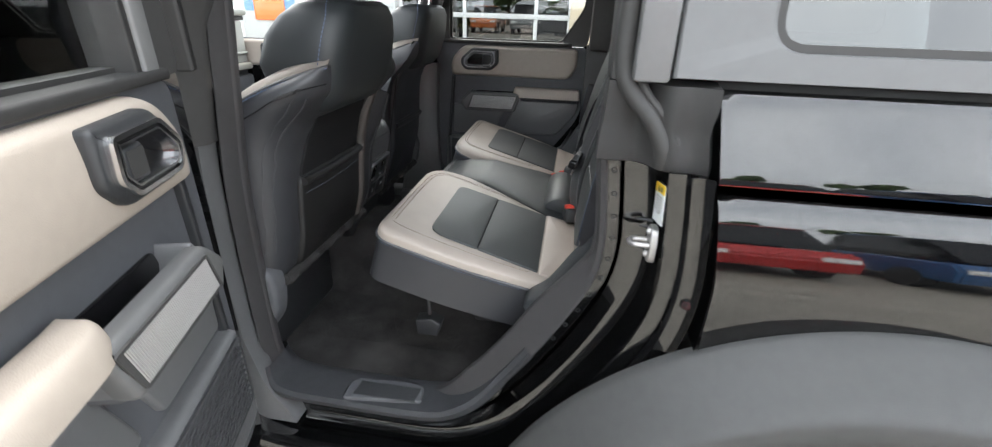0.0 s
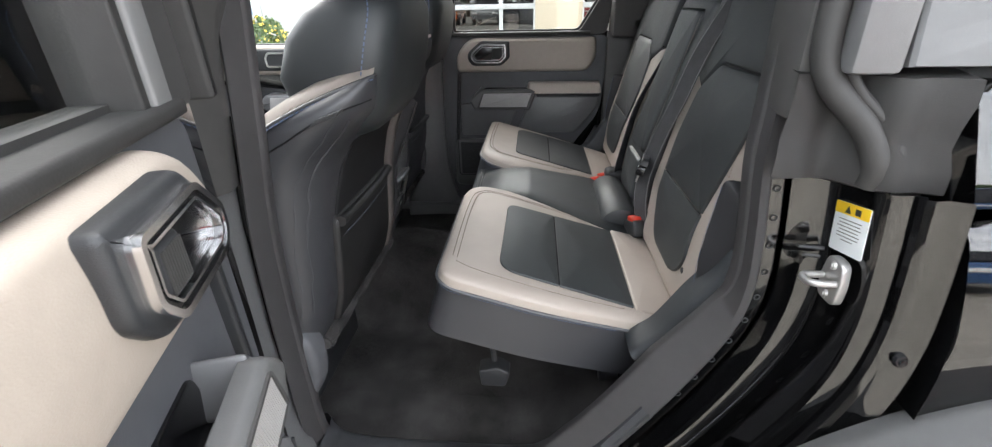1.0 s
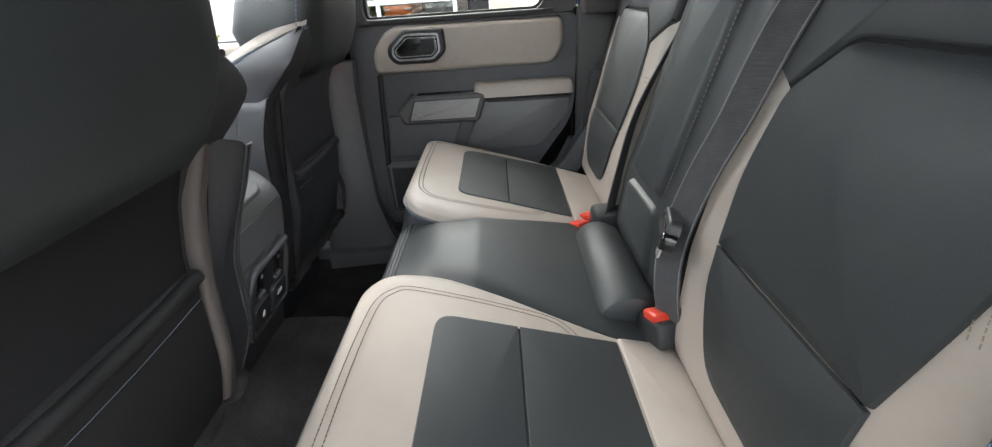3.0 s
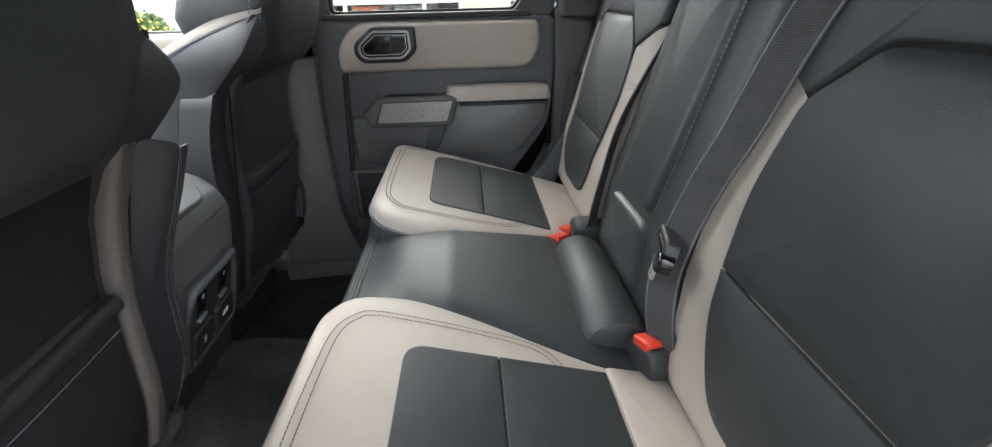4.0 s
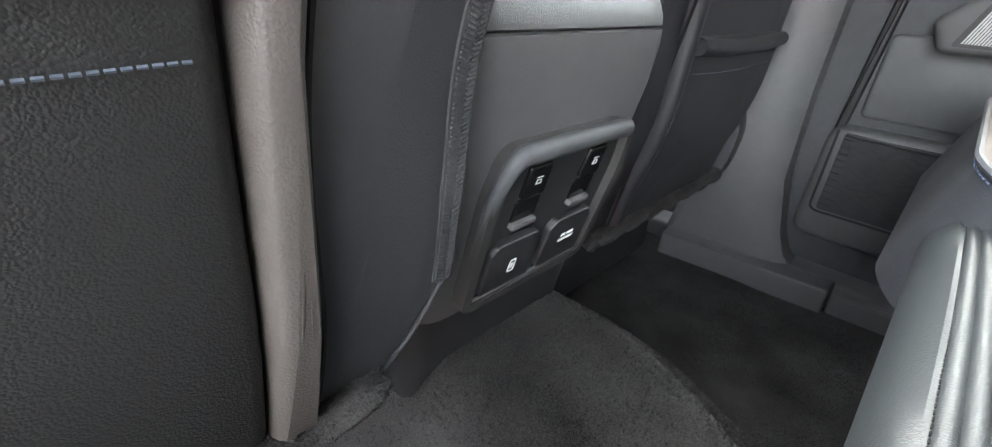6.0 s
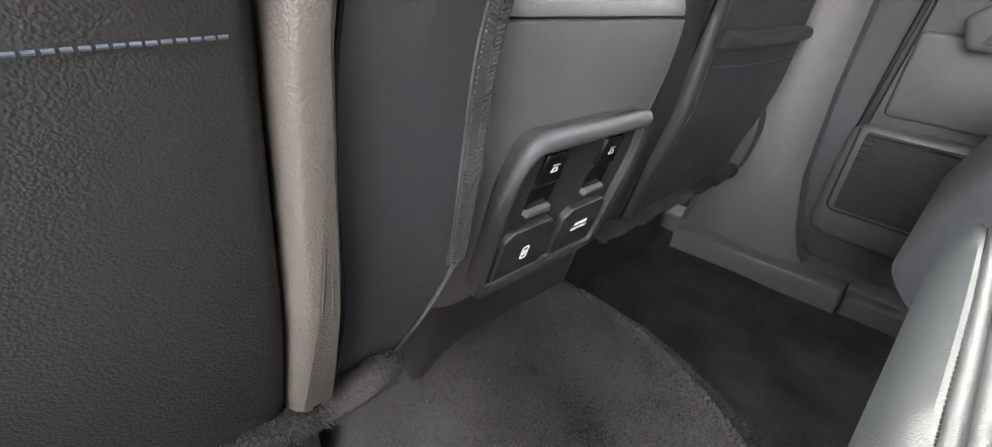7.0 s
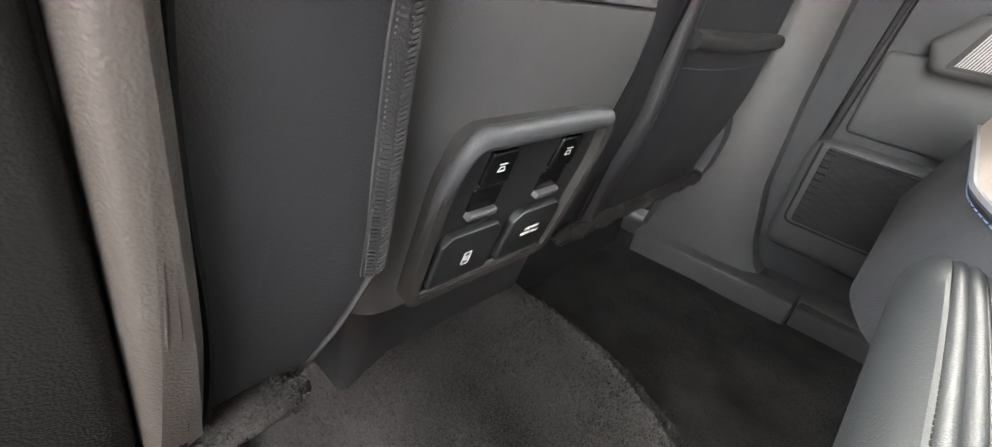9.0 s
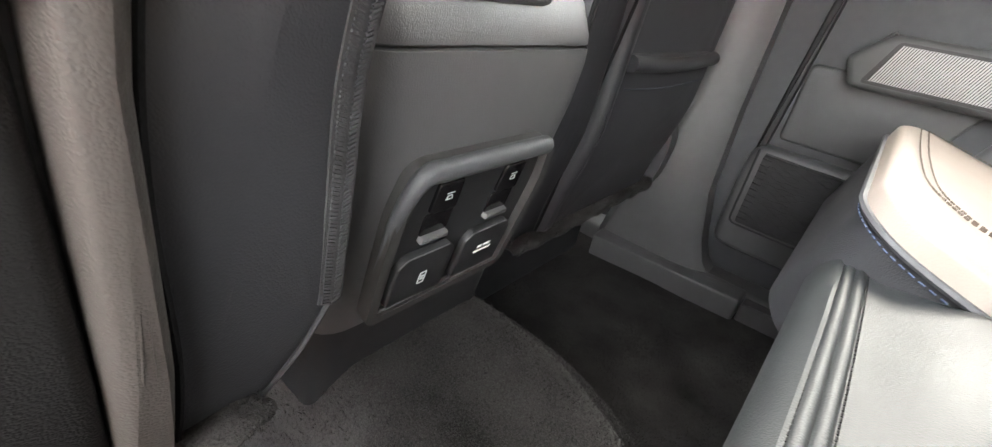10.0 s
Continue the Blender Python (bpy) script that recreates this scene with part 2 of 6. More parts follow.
def pad(bm, outline, place, high, edge=0.012, deep=0.02, crown=0.0, rings=5, centre=None, under=0.0):
    """A cushioned panel: its outline falls off in a rounded edge, its middle may rise by crown. place(u, v, h) gives the point in the world."""
    c = Vector(centre) if centre else sum(outline, Vector((0, 0))) / len(outline)
    loops = [[place(p.x, p.y, -deep) for p in (inward(outline, under) if under else outline)]]
    for i in range(rings + 1):
        a = i / rings * math.pi / 2
        ring = inward(outline, edge * (1 - math.cos(a)))
        loops.append([place(p.x, p.y, high * math.sin(a)) for p in ring])
    last = inward(outline, edge)
    for f in (0.85, 0.65, 0.42, 0.2):
        loops.append([place(*(c + (p - c) * f), high + crown * (1 - f * f)) for p in last])
    vs = [[bm.verts.new(q) for q in loop] for loop in loops]
    k = len(outline)
    for a, b in zip(vs, vs[1:]):
        for i in range(k):
            bm.faces.new((a[i], a[(i + 1) % k], b[(i + 1) % k], b[i]))
    mid = bm.verts.new(place(c.x, c.y, high + crown))
    for i in range(k):
        bm.faces.new((vs[-1][i], vs[-1][(i + 1) % k], mid))
    bm.faces.new(vs[0])
    return bm


def prism(bm, outline, place, h0, h1, edge=0.004, rings=3):
    """A slab between two heights, its outer rim rounded by edge at h1."""
    s = 1 if h1 > h0 else -1
    loops = [[place(p.x, p.y, h0) for p in outline]]
    for i in range(rings + 1):
        a = i / rings * math.pi / 2
        loops.append([place(p.x, p.y, h1 - s * edge * (1 - math.sin(a))) for p in inward(outline, edge * (1 - math.cos(a)))])
    vs = [[bm.verts.new(q) for q in loop] for loop in loops]
    k = len(outline)
    for a, b in zip(vs, vs[1:]):
        for i in range(k):
            bm.faces.new((a[i], a[(i + 1) % k], b[(i + 1) % k], b[i]))
    bm.faces.new(vs[0])
    bm.faces.new(vs[-1])
    return bm


def ring_slab(bm, outer, inner, place, h0, h1):
    """A frame between two outlines with as many points each."""
    k = len(outer)
    vs = [[bm.verts.new(place(p.x, p.y, h)) for p in loop] for loop, h in ((outer, h0), (outer, h1), (inner, h1), (inner, h0))]
    for a, b in zip(vs, vs[1:] + vs[:1]):
        for i in range(k):
            bm.faces.new((a[i], a[(i + 1) % k], b[(i + 1) % k], b[i]))
    return bm


def box(bm, lo, hi, bevel=0.004, seg=2, m=None):
    g = bmesh.ops.create_cube(bm, size=1.0)
    lo, hi = Vector(lo), Vector(hi)
    for v in g["verts"]:
        v.co = Vector((lo[i] + (v.co[i] + 0.5) * (hi[i] - lo[i]) for i in range(3)))
    if bevel:
        es = {e for v in g["verts"] for e in v.link_edges}
        r = bmesh.ops.bevel(bm, geom=list(es), offset=bevel, segments=seg, affect="EDGES", profile=0.5)
        vs = {v for f in r["faces"] for v in f.verts} | {v for v in g["verts"] if v.is_valid}
    else:
        vs = set(g["verts"])
    if m:
        for v in vs:
            v.co = m @ v.co
    return bm


def tube(bm, pts, r, n=8, closed=False, flat=1.0):
    """A round bar along the points; r is one number or one for each point."""
    pts = [Vector(p) for p in pts]
    k, loops, up = len(pts), [], None
    for i, p in enumerate(pts):
        t = (pts[(i + 1) % k] - pts[i - 1]) if closed else (pts[min(i + 1, k - 1)] - pts[max(i - 1, 0)])
        t.normalize()
        if up is None:
            up = t.orthogonal()
        up = (up - t * up.dot(t)).normalized()
        side = t.cross(up)
        rr = r[i] if isinstance(r, (list, tuple)) else r
        loops.append([bm.verts.new(p + (up * math.cos(a) * flat + side * math.sin(a)) * rr) for a in (2 * math.pi * j / n for j in range(n))])
    pairs = list(zip(loops, loops[1:])) + ([(loops[-1], loops[0])] if closed else [])
    for a, b in pairs:
        for j in range(n):
            bm.faces.new((a[j], a[(j + 1) % n], b[(j + 1) % n], b[j]))
    if not closed:
        bm.faces.new(loops[0])
        bm.faces.new(loops[-1])
    return bm


def curve(pts, n=8, closed=False):
    """Catmull-Rom points through pts."""
    pts = [Vector(p) for p in pts]
    k, out = len(pts), []
    for i in range(k if closed else k - 1):
        p = [pts[(i + j) % k] if closed else pts[min(max(i + j, 0), k - 1)] for j in (-1, 0, 1, 2)]
        for s in range(n):
            t = s / n
            out.append(0.5 * (2 * p[1] + (p[2] - p[0]) * t + (2 * p[0] - 5 * p[1] + 4 * p[2] - p[3]) * t * t + (3 * p[1] - p[0] - 3 * p[2] + p[3]) * t ** 3))
    if not closed:
        out.append(pts[-1])
    return out


def resample(pts, step):
    out, left = [Vector(pts[0])], step
    for a, b in zip(pts, pts[1:]):
        a, b = Vector(a), Vector(b)
        d = (b - a).length
        while d >= left and d > 1e-9:
            a = a.lerp(b, left / d)
            out.append(a.copy())
            d, left = (b - a).length, step
        left -= d
    return out


def stitches(bm, pts, length=0.0045, gap=0.0025, r=0.0007):
    """A row of short threads along the points."""
    pts = resample(pts, (length + gap) / 2)
    for a, b in zip(pts[::2], pts[1::2]):
        d = (b - a).normalized()
        b = a + d * length
        s = d.orthogonal().normalized()
        w = d.cross(s)
        vs = [[bm.verts.new(p + s * r * x + w * r * y) for x, y in ((1, 1), (-1, 1), (-1, -1), (1, -1))] for p in (a - d * 0.0003, b)]
        for j in range(4):
            bm.faces.new((vs[0][j], vs[0][(j + 1) % 4], vs[1][(j + 1) % 4], vs[1][j]))
        bm.faces.new(vs[0])
        bm.faces.new(vs[1][::-1])
    return bm


def loft(bm, loops, cap=True):
    vs = [[bm.verts.new(q) for q in loop] for loop in loops]
    k = len(loops[0])
    for a, b in zip(vs, vs[1:]):
        for i in range(k):
            bm.faces.new((a[i], a[(i + 1) % k], b[(i + 1) % k], b[i]))
    if cap:
        bm.faces.new(vs[0])
        bm.faces.new(vs[-1])
    return bm


def sheet(bm, rows):
    vs = [[bm.verts.new(q) for q in row] for row in rows]
    for a, b in zip(vs, vs[1:]):
        for i in range(len(a) - 1):
            bm.faces.new((a[i], a[i + 1], b[i + 1], b[i]))
    return bm


def words(name, text, size, m, material, parent, label="", deep=0.0004):
    """Lettering as a mesh, its middle at m's origin, in m's x-y plane."""
    cu = bpy.data.curves.new(name, "FONT")
    cu.body, cu.size, cu.align_x, cu.align_y, cu.extrude = text, size, "CENTER", "CENTER", deep
    ob = bpy.data.objects.new(name, cu)
    scene.collection.objects.link(ob)
    me = bpy.data.meshes.new_from_object(ob.evaluated_get(bpy.context.evaluated_depsgraph_get()))
    bpy.data.objects.remove(ob)
    bpy.data.curves.remove(cu)
    bm = bmesh.new()
    bm.from_mesh(me)
    bpy.data.meshes.remove(me)
    bm.transform(m)
    return part(name, bm, material, parent, label, smooth=False)


def facing(o, u, v):
    """A matrix at o whose x is along u, y along v."""
    u, v = Vector(u).normalized(), Vector(v).normalized()
    w = u.cross(v)
    return Matrix(((u.x, v.x, w.x, o[0]), (u.y, v.y, w.y, o[1]), (u.z, v.z, w.z, o[2]), (0, 0, 0, 1)))


def B():
    return bmesh.new()


def V2(*pts):
    return [Vector(p) for p in pts]


# ---------------------------------------------------------------- ground and surroundings
ground_bm = B()
sheet(ground_bm, [[(x, y, 0) for x in (-900, -60, -20, -6, 0, 6, 20, 60, 900)] for y in (-900, -60, -20, -6, 0, 6, 20, 60, 900)])
solo("ground", ground_bm, "asphalt", "weathered grey asphalt car park", "ground", "structure", smooth=False)


def dealership():
    """A glazed showroom front across the lane, with pale rendered columns and a white rail."""
    e = thing("showroom_building", "glazed showroom front with cream columns and white rail", "building", at=(0, 13, 0))
    Y = 13.0
    part("wall", box(B(), (-22, Y + 0.4, 0), (22, Y + 8, 5.2), 0.02), "dark_alu", e)
    part("fascia", box(B(), (-22, Y - 0.8, 3.9), (22, Y + 0.39, 5.2), 0.03), "white_wall", e, "white fascia")
    part("plinth", box(B(), (-4.5, Y - 0.02, 0), (22, Y + 0.39, 0.15), 0.01), "cream_wall", e)
    for x0, x1 in ((0.40, 1.68), (6.8, 7.9), (13, 14)):
        part("column", box(B(), (x0, Y - 0.15, 0), (x1, Y + 0.25, 3.9), 0.015), "cream_wall", e, "cream rendered column")
    part("side_wall", box(B(), (-22, Y - 0.3, 0), (-4.55, Y + 0.38, 3.9), 0.02), "white_wall", e, "white wall panel")
    xs = [-4.5, -2.6, -0.55, 0.40, 1.68, 3.1, 5.0, 6.8, 7.9, 9.6, 11.3, 13.0]
    for a, b in zip(xs, xs[1:]):
        if (a, b) in ((0.40, 1.68), (6.8, 7.9)):
            continue
        for z0, z1 in ((0.17, 1.21), (1.36, 3.88)):
            part("window_pane", box(B(), (a + 0.05, Y + 0.08, z0), (b - 0.05, Y + 0.10, z1), 0), "shop_pane", e, smooth=False)
    for x in xs:
        part("mullion", box(B(), (x - 0.05, Y, 0.15), (x + 0.05, Y + 0.16, 3.9), 0.004), "alu", e)
    part("rail", box(B(), (-4.5, Y - 0.05, 1.22), (0.40, Y + 0.16, 1.35), 0.006), "white_wall", e, "white rail")
    part("rail", box(B(), (1.68, Y - 0.05, 1.22), (13.0, Y + 0.16, 1.35), 0.006), "white_wall", e, "white rail")
    notice = part("notice", box(B(), (-0.33, Y + 0.04, 1.72), (0.06, Y + 0.055, 2.18), 0), "white_print", e, "white notice sheet on the glass", smooth=False)
    for i in range(5):
        part("print_bar", box(B(), (-0.29, Y + 0.03, 1.78 + i * 0.075), (0.02, Y + 0.036, 1.82 + i * 0.075), 0), "dark_print", notice, smooth=False)
    return e


dealership()


def poster_board():
    e = thing("poster_board", "pale outdoor poster board with an orange vehicle picture", "sign", at=(-5.2, 7.2, 0))
    part("post", box(B(), (-5.55, 7.2, 0), (-5.49, 7.26, 2.4), 0.005), "alu", e)
    part("post", box(B(), (-4.31, 7.2, 0), (-4.25, 7.26, 2.4), 0.005), "alu", e)
    board = part("board", box(B(), (-5.49, 7.21, 0.7), (-4.31, 7.25, 2.3), 0.004), "white_wall", e)
    part("sky_field", box(B(), (-5.4, 7.20, 1.3), (-4.4, 7.205, 2.2), 0), "blue_print", board, "blue printed field", smooth=False)
    part("picture_block", box(B(), (-5.2, 7.19, 1.15), (-4.6, 7.198, 1.6), 0.02), "car_orange", board, "orange printed shape", smooth=False)


poster_board()


def leaf_cloud(bm, centre, radii, count, size, rng):
    for _ in range(count):
        d = Vector((rng.gauss(0, 1), rng.gauss(0, 1), rng.gauss(0, 1))).normalized() * rng.uniform(0.45, 1.0) ** 0.5
        p = Vector(centre) + Vector((d[i] * radii[i] for i in range(3))) * rng.uniform(0.75, 1.08)
        u = Vector((rng.gauss(0, 1), rng.gauss(0, 1), rng.gauss(0, 1))).normalized()
        v = u.orthogonal().normalized()
        s = size * rng.uniform(0.6, 1.3)
        q = [bm.verts.new(p + u * s), bm.verts.new(p + v * s * 0.5), bm.verts.new(p - u * s), bm.verts.new(p - v * s * 0.5)]
        bm.faces.new(q)
    return bm


def flower_basket(at):
    rng = random.Random(5)
    e = thing("flower_planter", "round planter with trailing green and yellow flowers", "planter", at=at)
    x, y, _ = at
    bm = B()
    loft(bm, [[(x + r * math.cos(a), y + r * math.sin(a), z) for a in (2 * math.pi * i / 20 for i in range(20))] for r, z in ((0.14, 0.0), (0.16, 0.02), (0.22, 0.6), (0.24, 0.62), (0.24, 0.66))])
    part("pot", bm, "dark_alu", e)
    part("foliage", leaf_cloud(B(), (x, y, 0.95), (0.34, 0.34, 0.34), 900, 0.045, rng), "leaf", e, smooth=False, kind="stuff")
    part("blossom", leaf_cloud(B(), (x, y, 0.98), (0.36, 0.36, 0.36), 160, 0.035, rng), "flower", e, "yellow blossom", smooth=False, kind="stuff")


flower_basket((-4.05, 6.9, 0))


def tree(at, h, seed):
    rng = random.Random(seed)
    e = thing("tree", "dark green broadleaf tree at the edge of the car park", "tree", "trees beyond the car park", at=at)
    x, y, _ = at
    bm = B()
    tube(bm, [(x, y, 0), (x + 0.05, y, h * 0.25), (x, y + 0.08, h * 0.5), (x + 0.05, y, h * 0.8)], [0.22, 0.17, 0.12, 0.03], 8)
    part("trunk", bm, "bark", e)
    for _ in range(5):
        a, z = rng.uniform(0, 6.28), h * rng.uniform(0.3, 0.55)
        part("limb", tube(B(), [(x, y, z), (x + math.cos(a) * h * 0.14, y + math.sin(a) * h * 0.14, z + h * 0.12), (x + math.cos(a) * h * 0.24, y + math.sin(a) * h * 0.24, z + h * 0.26)], [0.08, 0.06, 0.02], 6), "bark", e)
    bm = B()
    for _ in range(11):
        c = (x + rng.uniform(-1, 1) * h * 0.24, y + rng.uniform(-1, 1) * h * 0.24, h * rng.uniform(0.42, 0.95))
        leaf_cloud(bm, c, (h * 0.16, h * 0.16, h * 0.12), 260, 0.16, rng)
    part("crown", bm, "leaf", e, smooth=False, kind="stuff")


for i, (x, y, h) in enumerate(((-24, -24, 3.9), (-18, -25, 4.3), (-12, -23.5, 3.7), (-6.5, -24.5, 4.2), (-1, -25.5, 4.4), (4, -24, 3.8), (9, -24.5, 4.2), (14, -23, 4.3), (20, -24, 4.0), (27, -22, 4.2))):
    tree((x, y, 0), h, 20 + i)


def wheel(parent, c, r, w, spokes=5):
    x, y, z = c
    def disc(prof):
        bm = B()
        return loft(bm, [[(x + rr * math.cos(a), y + yy, z + rr * math.sin(a)) for a in (2 * math.pi * i / 40 for i in range(40))] for yy, rr in prof])
    t = part("tyre", disc(((-w / 2, r * 0.62), (-w / 2, r * 0.9), (-w * 0.42, r * 0.98), (-w * 0.3, r), (w * 0.3, r), (w * 0.42, r * 0.98), (w / 2, r * 0.9), (w / 2, r * 0.62))), "tyre", parent)
    part("rim", disc(((-w * 0.44, r * 0.615), (-w * 0.46, r * 0.5), (-w * 0.3, r * 0.15), (-w * 0.3, 0.03))), "car_grey", t)
    return t


def parked_car(at, turn, paint, label, tall=1.55):
    """A plain parked vehicle: body with a cabin, glass, lamps and wheels."""
    e = thing("parked_car", label, "car", "cars parked across the lane", at=at)
    m = Matrix.Translation(at) @ Matrix.Rotation(radians(turn), 4, "Z")
    def side(prof, w0, w1, name, mat):
        bm = B()
        k = len(prof)
        loops = [[Vector((x, s * w, z)) for (x, z), w in zip(prof, ws)] for s, ws in ((-1, [w0] * k), (-1, [w1] * k), (1, [w1] * k), (1, [w0] * k))]
        vs = [[bm.verts.new(m @ q) for q in lp] for lp in (loops[1], loops[2])]
        for i in range(k):
            bm.faces.new((vs[0][i], vs[0][(i + 1) % k], vs[1][(i + 1) % k], vs[1][i]))
        bm.faces.new(vs[0])
        bm.faces.new(vs[1])
        bmesh.ops.bevel(bm, geom=bm.edges[:], offset=0.05, segments=2, affect="EDGES")
        return part(name, bm, mat, e)
    side([(-2.25, 0.35), (2.2, 0.35), (2.25, 0.7), (2.1, 0.95), (-0.9, 1.0), (-2.15, 0.9), (-2.28, 0.6)], 0.9, 0.9, "body", paint)
    side([(-1.1, 0.99), (-0.45, tall), (1.3, tall), (2.0, 0.97)], 0.7, 0.74, "cabin", "screen")
    side([(-0.5, tall - 0.02), (-0.45, tall + 0.03), (1.3, tall + 0.03), (1.38, tall - 0.02)], 0.7, 0.75, "roof", paint)
    for x in (-1.4, 1.4):
        for y in (-0.82, 0.82):
            bm = B()
            loft(bm, [[m @ Vector((x + r * math.cos(a), y + yy, 0.33 + r * math.sin(a))) for a in (2 * math.pi * i / 24 for i in range(24))] for yy, r in ((-0.1, 0.2), (-0.1, 0.33), (0.1, 0.33), (0.1, 0.2))])
            part("wheel", bm, "tyre", e)
    for y in (-0.65, 0.65):
        bm = B()
        box(bm, (2.2, y - 0.18, 0.68), (2.27, y + 0.18, 0.8), 0.01, m=m)
        part("headlight", bm, "white_print", e)


for i, (x, paint, lab) in enumerate(((-8.5, "car_white", "white parked car across the lane"), (-5.6, "car_orange", "orange parked car across the lane"), (-2.8, "car_grey", "grey parked car across the lane"),
                                     (0.0, "car_white", "white parked car across the lane"), (2.9, "car_red", "red parked car across the lane"), (5.8, "car_blue", "blue parked car across the lane"), (8.7, "car_grey", "grey parked car across the lane"))):
    parked_car((x, -7.6 - 0.2 * (i % 2), 0), 88 + 2 * (i % 3), paint, lab, 1.5 + 0.15 * (i % 3))


# ---------------------------------------------------------------- car shell
XF, XR = -1.30, 2.00          # firewall and tailgate
ROOF = 1.80
car = thing("car_body", "black four-door off-road car with grey hardtop, its rear door open", "car", at=(0.4, 0, 0))

# floor of the cabin: footwell, tunnel hump and the rise under the rear bench
def floor_z(x, y):
    narrow = max(0.0, min(1.0, (x - 0.08) / 0.16))
    tunnel = max(0.0, min(1.0, (0.205 - 0.055 * narrow * narrow - abs(y)) / 0.135))
    tunnel = tunnel * tunnel * (3 - 2 * tunnel)
    rise = max(0.0, min(1.0, (x - 0.46) / 0.16))
    rise = rise * rise * (3 - 2 * rise)
    z = 0.60 + 0.192 * tunnel * (1 - 0.12 * max(0, x)) + 0.004 * noise.noise(Vector((x * 9, y * 9, 0)))
    return max(z, 0.60 + 0.10 * rise)


floor_bm = B()
sheet(floor_bm, [[(XF + 0.02 + (XR - XF - 0.06) * i / 120, -0.655 + 1.355 * j / 70, floor_z(XF + (XR - XF) * i / 120, -0.655 + 1.355 * j / 70)) for j in range(71)] for i in range(121)])
floor = solo("floor", floor_bm, "carpet", "black moulded carpet on the cabin floor", "carpet", "structure")


def pile(name, parent, count, spot, seed, high=0.0026, wide=0.0005):
    """Short upright fibres, each one triangle; spot(a, b) gives the root and the way up."""
    rng = random.Random(seed)
    verts, faces = [], []
    for i in range(count):
        p, up = spot(rng.random(), rng.random())
        a = rng.uniform(0, 6.283)
        u = Vector((math.cos(a), math.sin(a), 0)) * wide * rng.uniform(0.7, 1.5)
        tip = p + up * high * rng.uniform(0.5, 1.2) + Vector((rng.gauss(0, 1), rng.gauss(0, 1), rng.gauss(0, 0.3))) * high * 0.55
        verts += [p - u, p + u, tip]
        faces.append((3 * i, 3 * i + 1, 3 * i + 2))
    me = bpy.data.meshes.new(name)
    me.from_pydata([tuple(v) for v in verts], [], faces)
    me.materials.append(M["carpet"])
    ob = new(name, me)
    if parent is not None:
        ob.parent = parent
        ob.matrix_parent_inverse = Matrix.Translation(-parent.location)
    return tagged(ob, kind="stuff")


def floor_spot(a, b):
    x, y = -0.12 + 0.56 * a, -0.42 + 1.02 * b
    return Vector((x, y, floor_z(x - 0.015, y) - 0.0006)), Vector((0, 0, 1))


pile("carpet_pile", floor, 200000, floor_spot, 3)


def profile_sweep(bm, path, prof):
    """Sweeps (d, y) pairs along a path of (x, z): d is the distance outward (to the right of the way)."""
    rows = []
    k = len(path)
    for i, p in enumerate(path):
        t = (path[min(i + 1, k - 1)] - path[max(i - 1, 0)]).normalized()
        nrm = Vector((t.y, -t.x))
        rows.append([(p.x + nrm.x * d, y, p.y + nrm.y * d) for d, y in prof])
    return sheet(bm, rows)


APERTURE = [(0.070, 1.62), (0.085, 1.50), (0.066, 1.30), (0.045, 1.10), (0.044, 0.82), (0.055, 0.70), (0.10, 0.662), (0.24, 0.655), (0.40, 0.655), (0.475, 0.672), (0.535, 0.715), (0.60, 0.80),
            (0.665, 0.905), (0.712, 1.0), (0.726, 1.07), (0.722, 1.15), (0.712, 1.25), (0.715, 1.36), (0.722, 1.47), (0.735, 1.62), (0.70, 1.70), (0.55, 1.72), (0.25, 1.72), (0.10, 1.70), (0.070, 1.62)]
AP = curve([Vector(p) for p in APERTURE], 6)
JAMB = [(0.0, -0.640), (0.0, -0.650), (0.004, -0.656), (0.0285, -0.6565), (0.0290, -0.6590), (0.0300, -0.6590), (0.0305, -0.6565), (0.0345, -0.6565), (0.0350, -0.6590), (0.0358, -0.6590), (0.0363, -0.6565), (0.062, -0.657), (0.076, -0.661), (0.084, -0.669), (0.088, -0.682), (0.089, -0.735), (0.091, -0.742), (0.085, -0.747), (0.086, -0.752), (0.094, -0.755), (0.108, -0.757), (0.112, -0.763), (0.107, -0.768), (0.112, -0.773), (0.124, -0.774), (0.130, -0.779), (0.138, -0.785)]
FLAP = [(0.138, -0.785), (0.16, -0.787), (0.20, -0.787)]
for side in (1,):
    bm = B()
    stop = next(i for i, p in enumerate(AP) if p.x > 0.6 and p.y > 1.246)
    profile_sweep(bm, [p for p in AP[:stop] if p.y < 1.30], [(d, y * side) for d, y in JAMB])
    profile_sweep(bm, AP[stop - 1:], [(d, y * side) for d, y in JAMB[:3] + [(0.062, -0.657)]])
    profile_sweep(bm, [p for p in AP if p.y < 0.93 and p.x > 0.05], [(d, y * side) for d, y in FLAP])
    bmesh.ops.solidify(bm, geom=bm.faces[:], thickness=-0.004 * side)
    part("door_jamb", bm, "black_paint", car, "glossy black painted door jamb")
# small round clips along the jamb flange
bm = B()
for p in resample([q for q in AP if 0.60 < q.x < 0.76 and 0.86 < q.y < 1.23], 0.040):
    tube(bm, [(p.x + 0.0205 + 0.0038 * math.cos(q), -0.6575, p.y + 0.0038 * math.sin(q)) for q in (2 * math.pi * i / 14 for i in range(14))], 0.0009, 6, closed=True)
part("flange_clip", bm, "dark_plastic", car, kind="stuff")
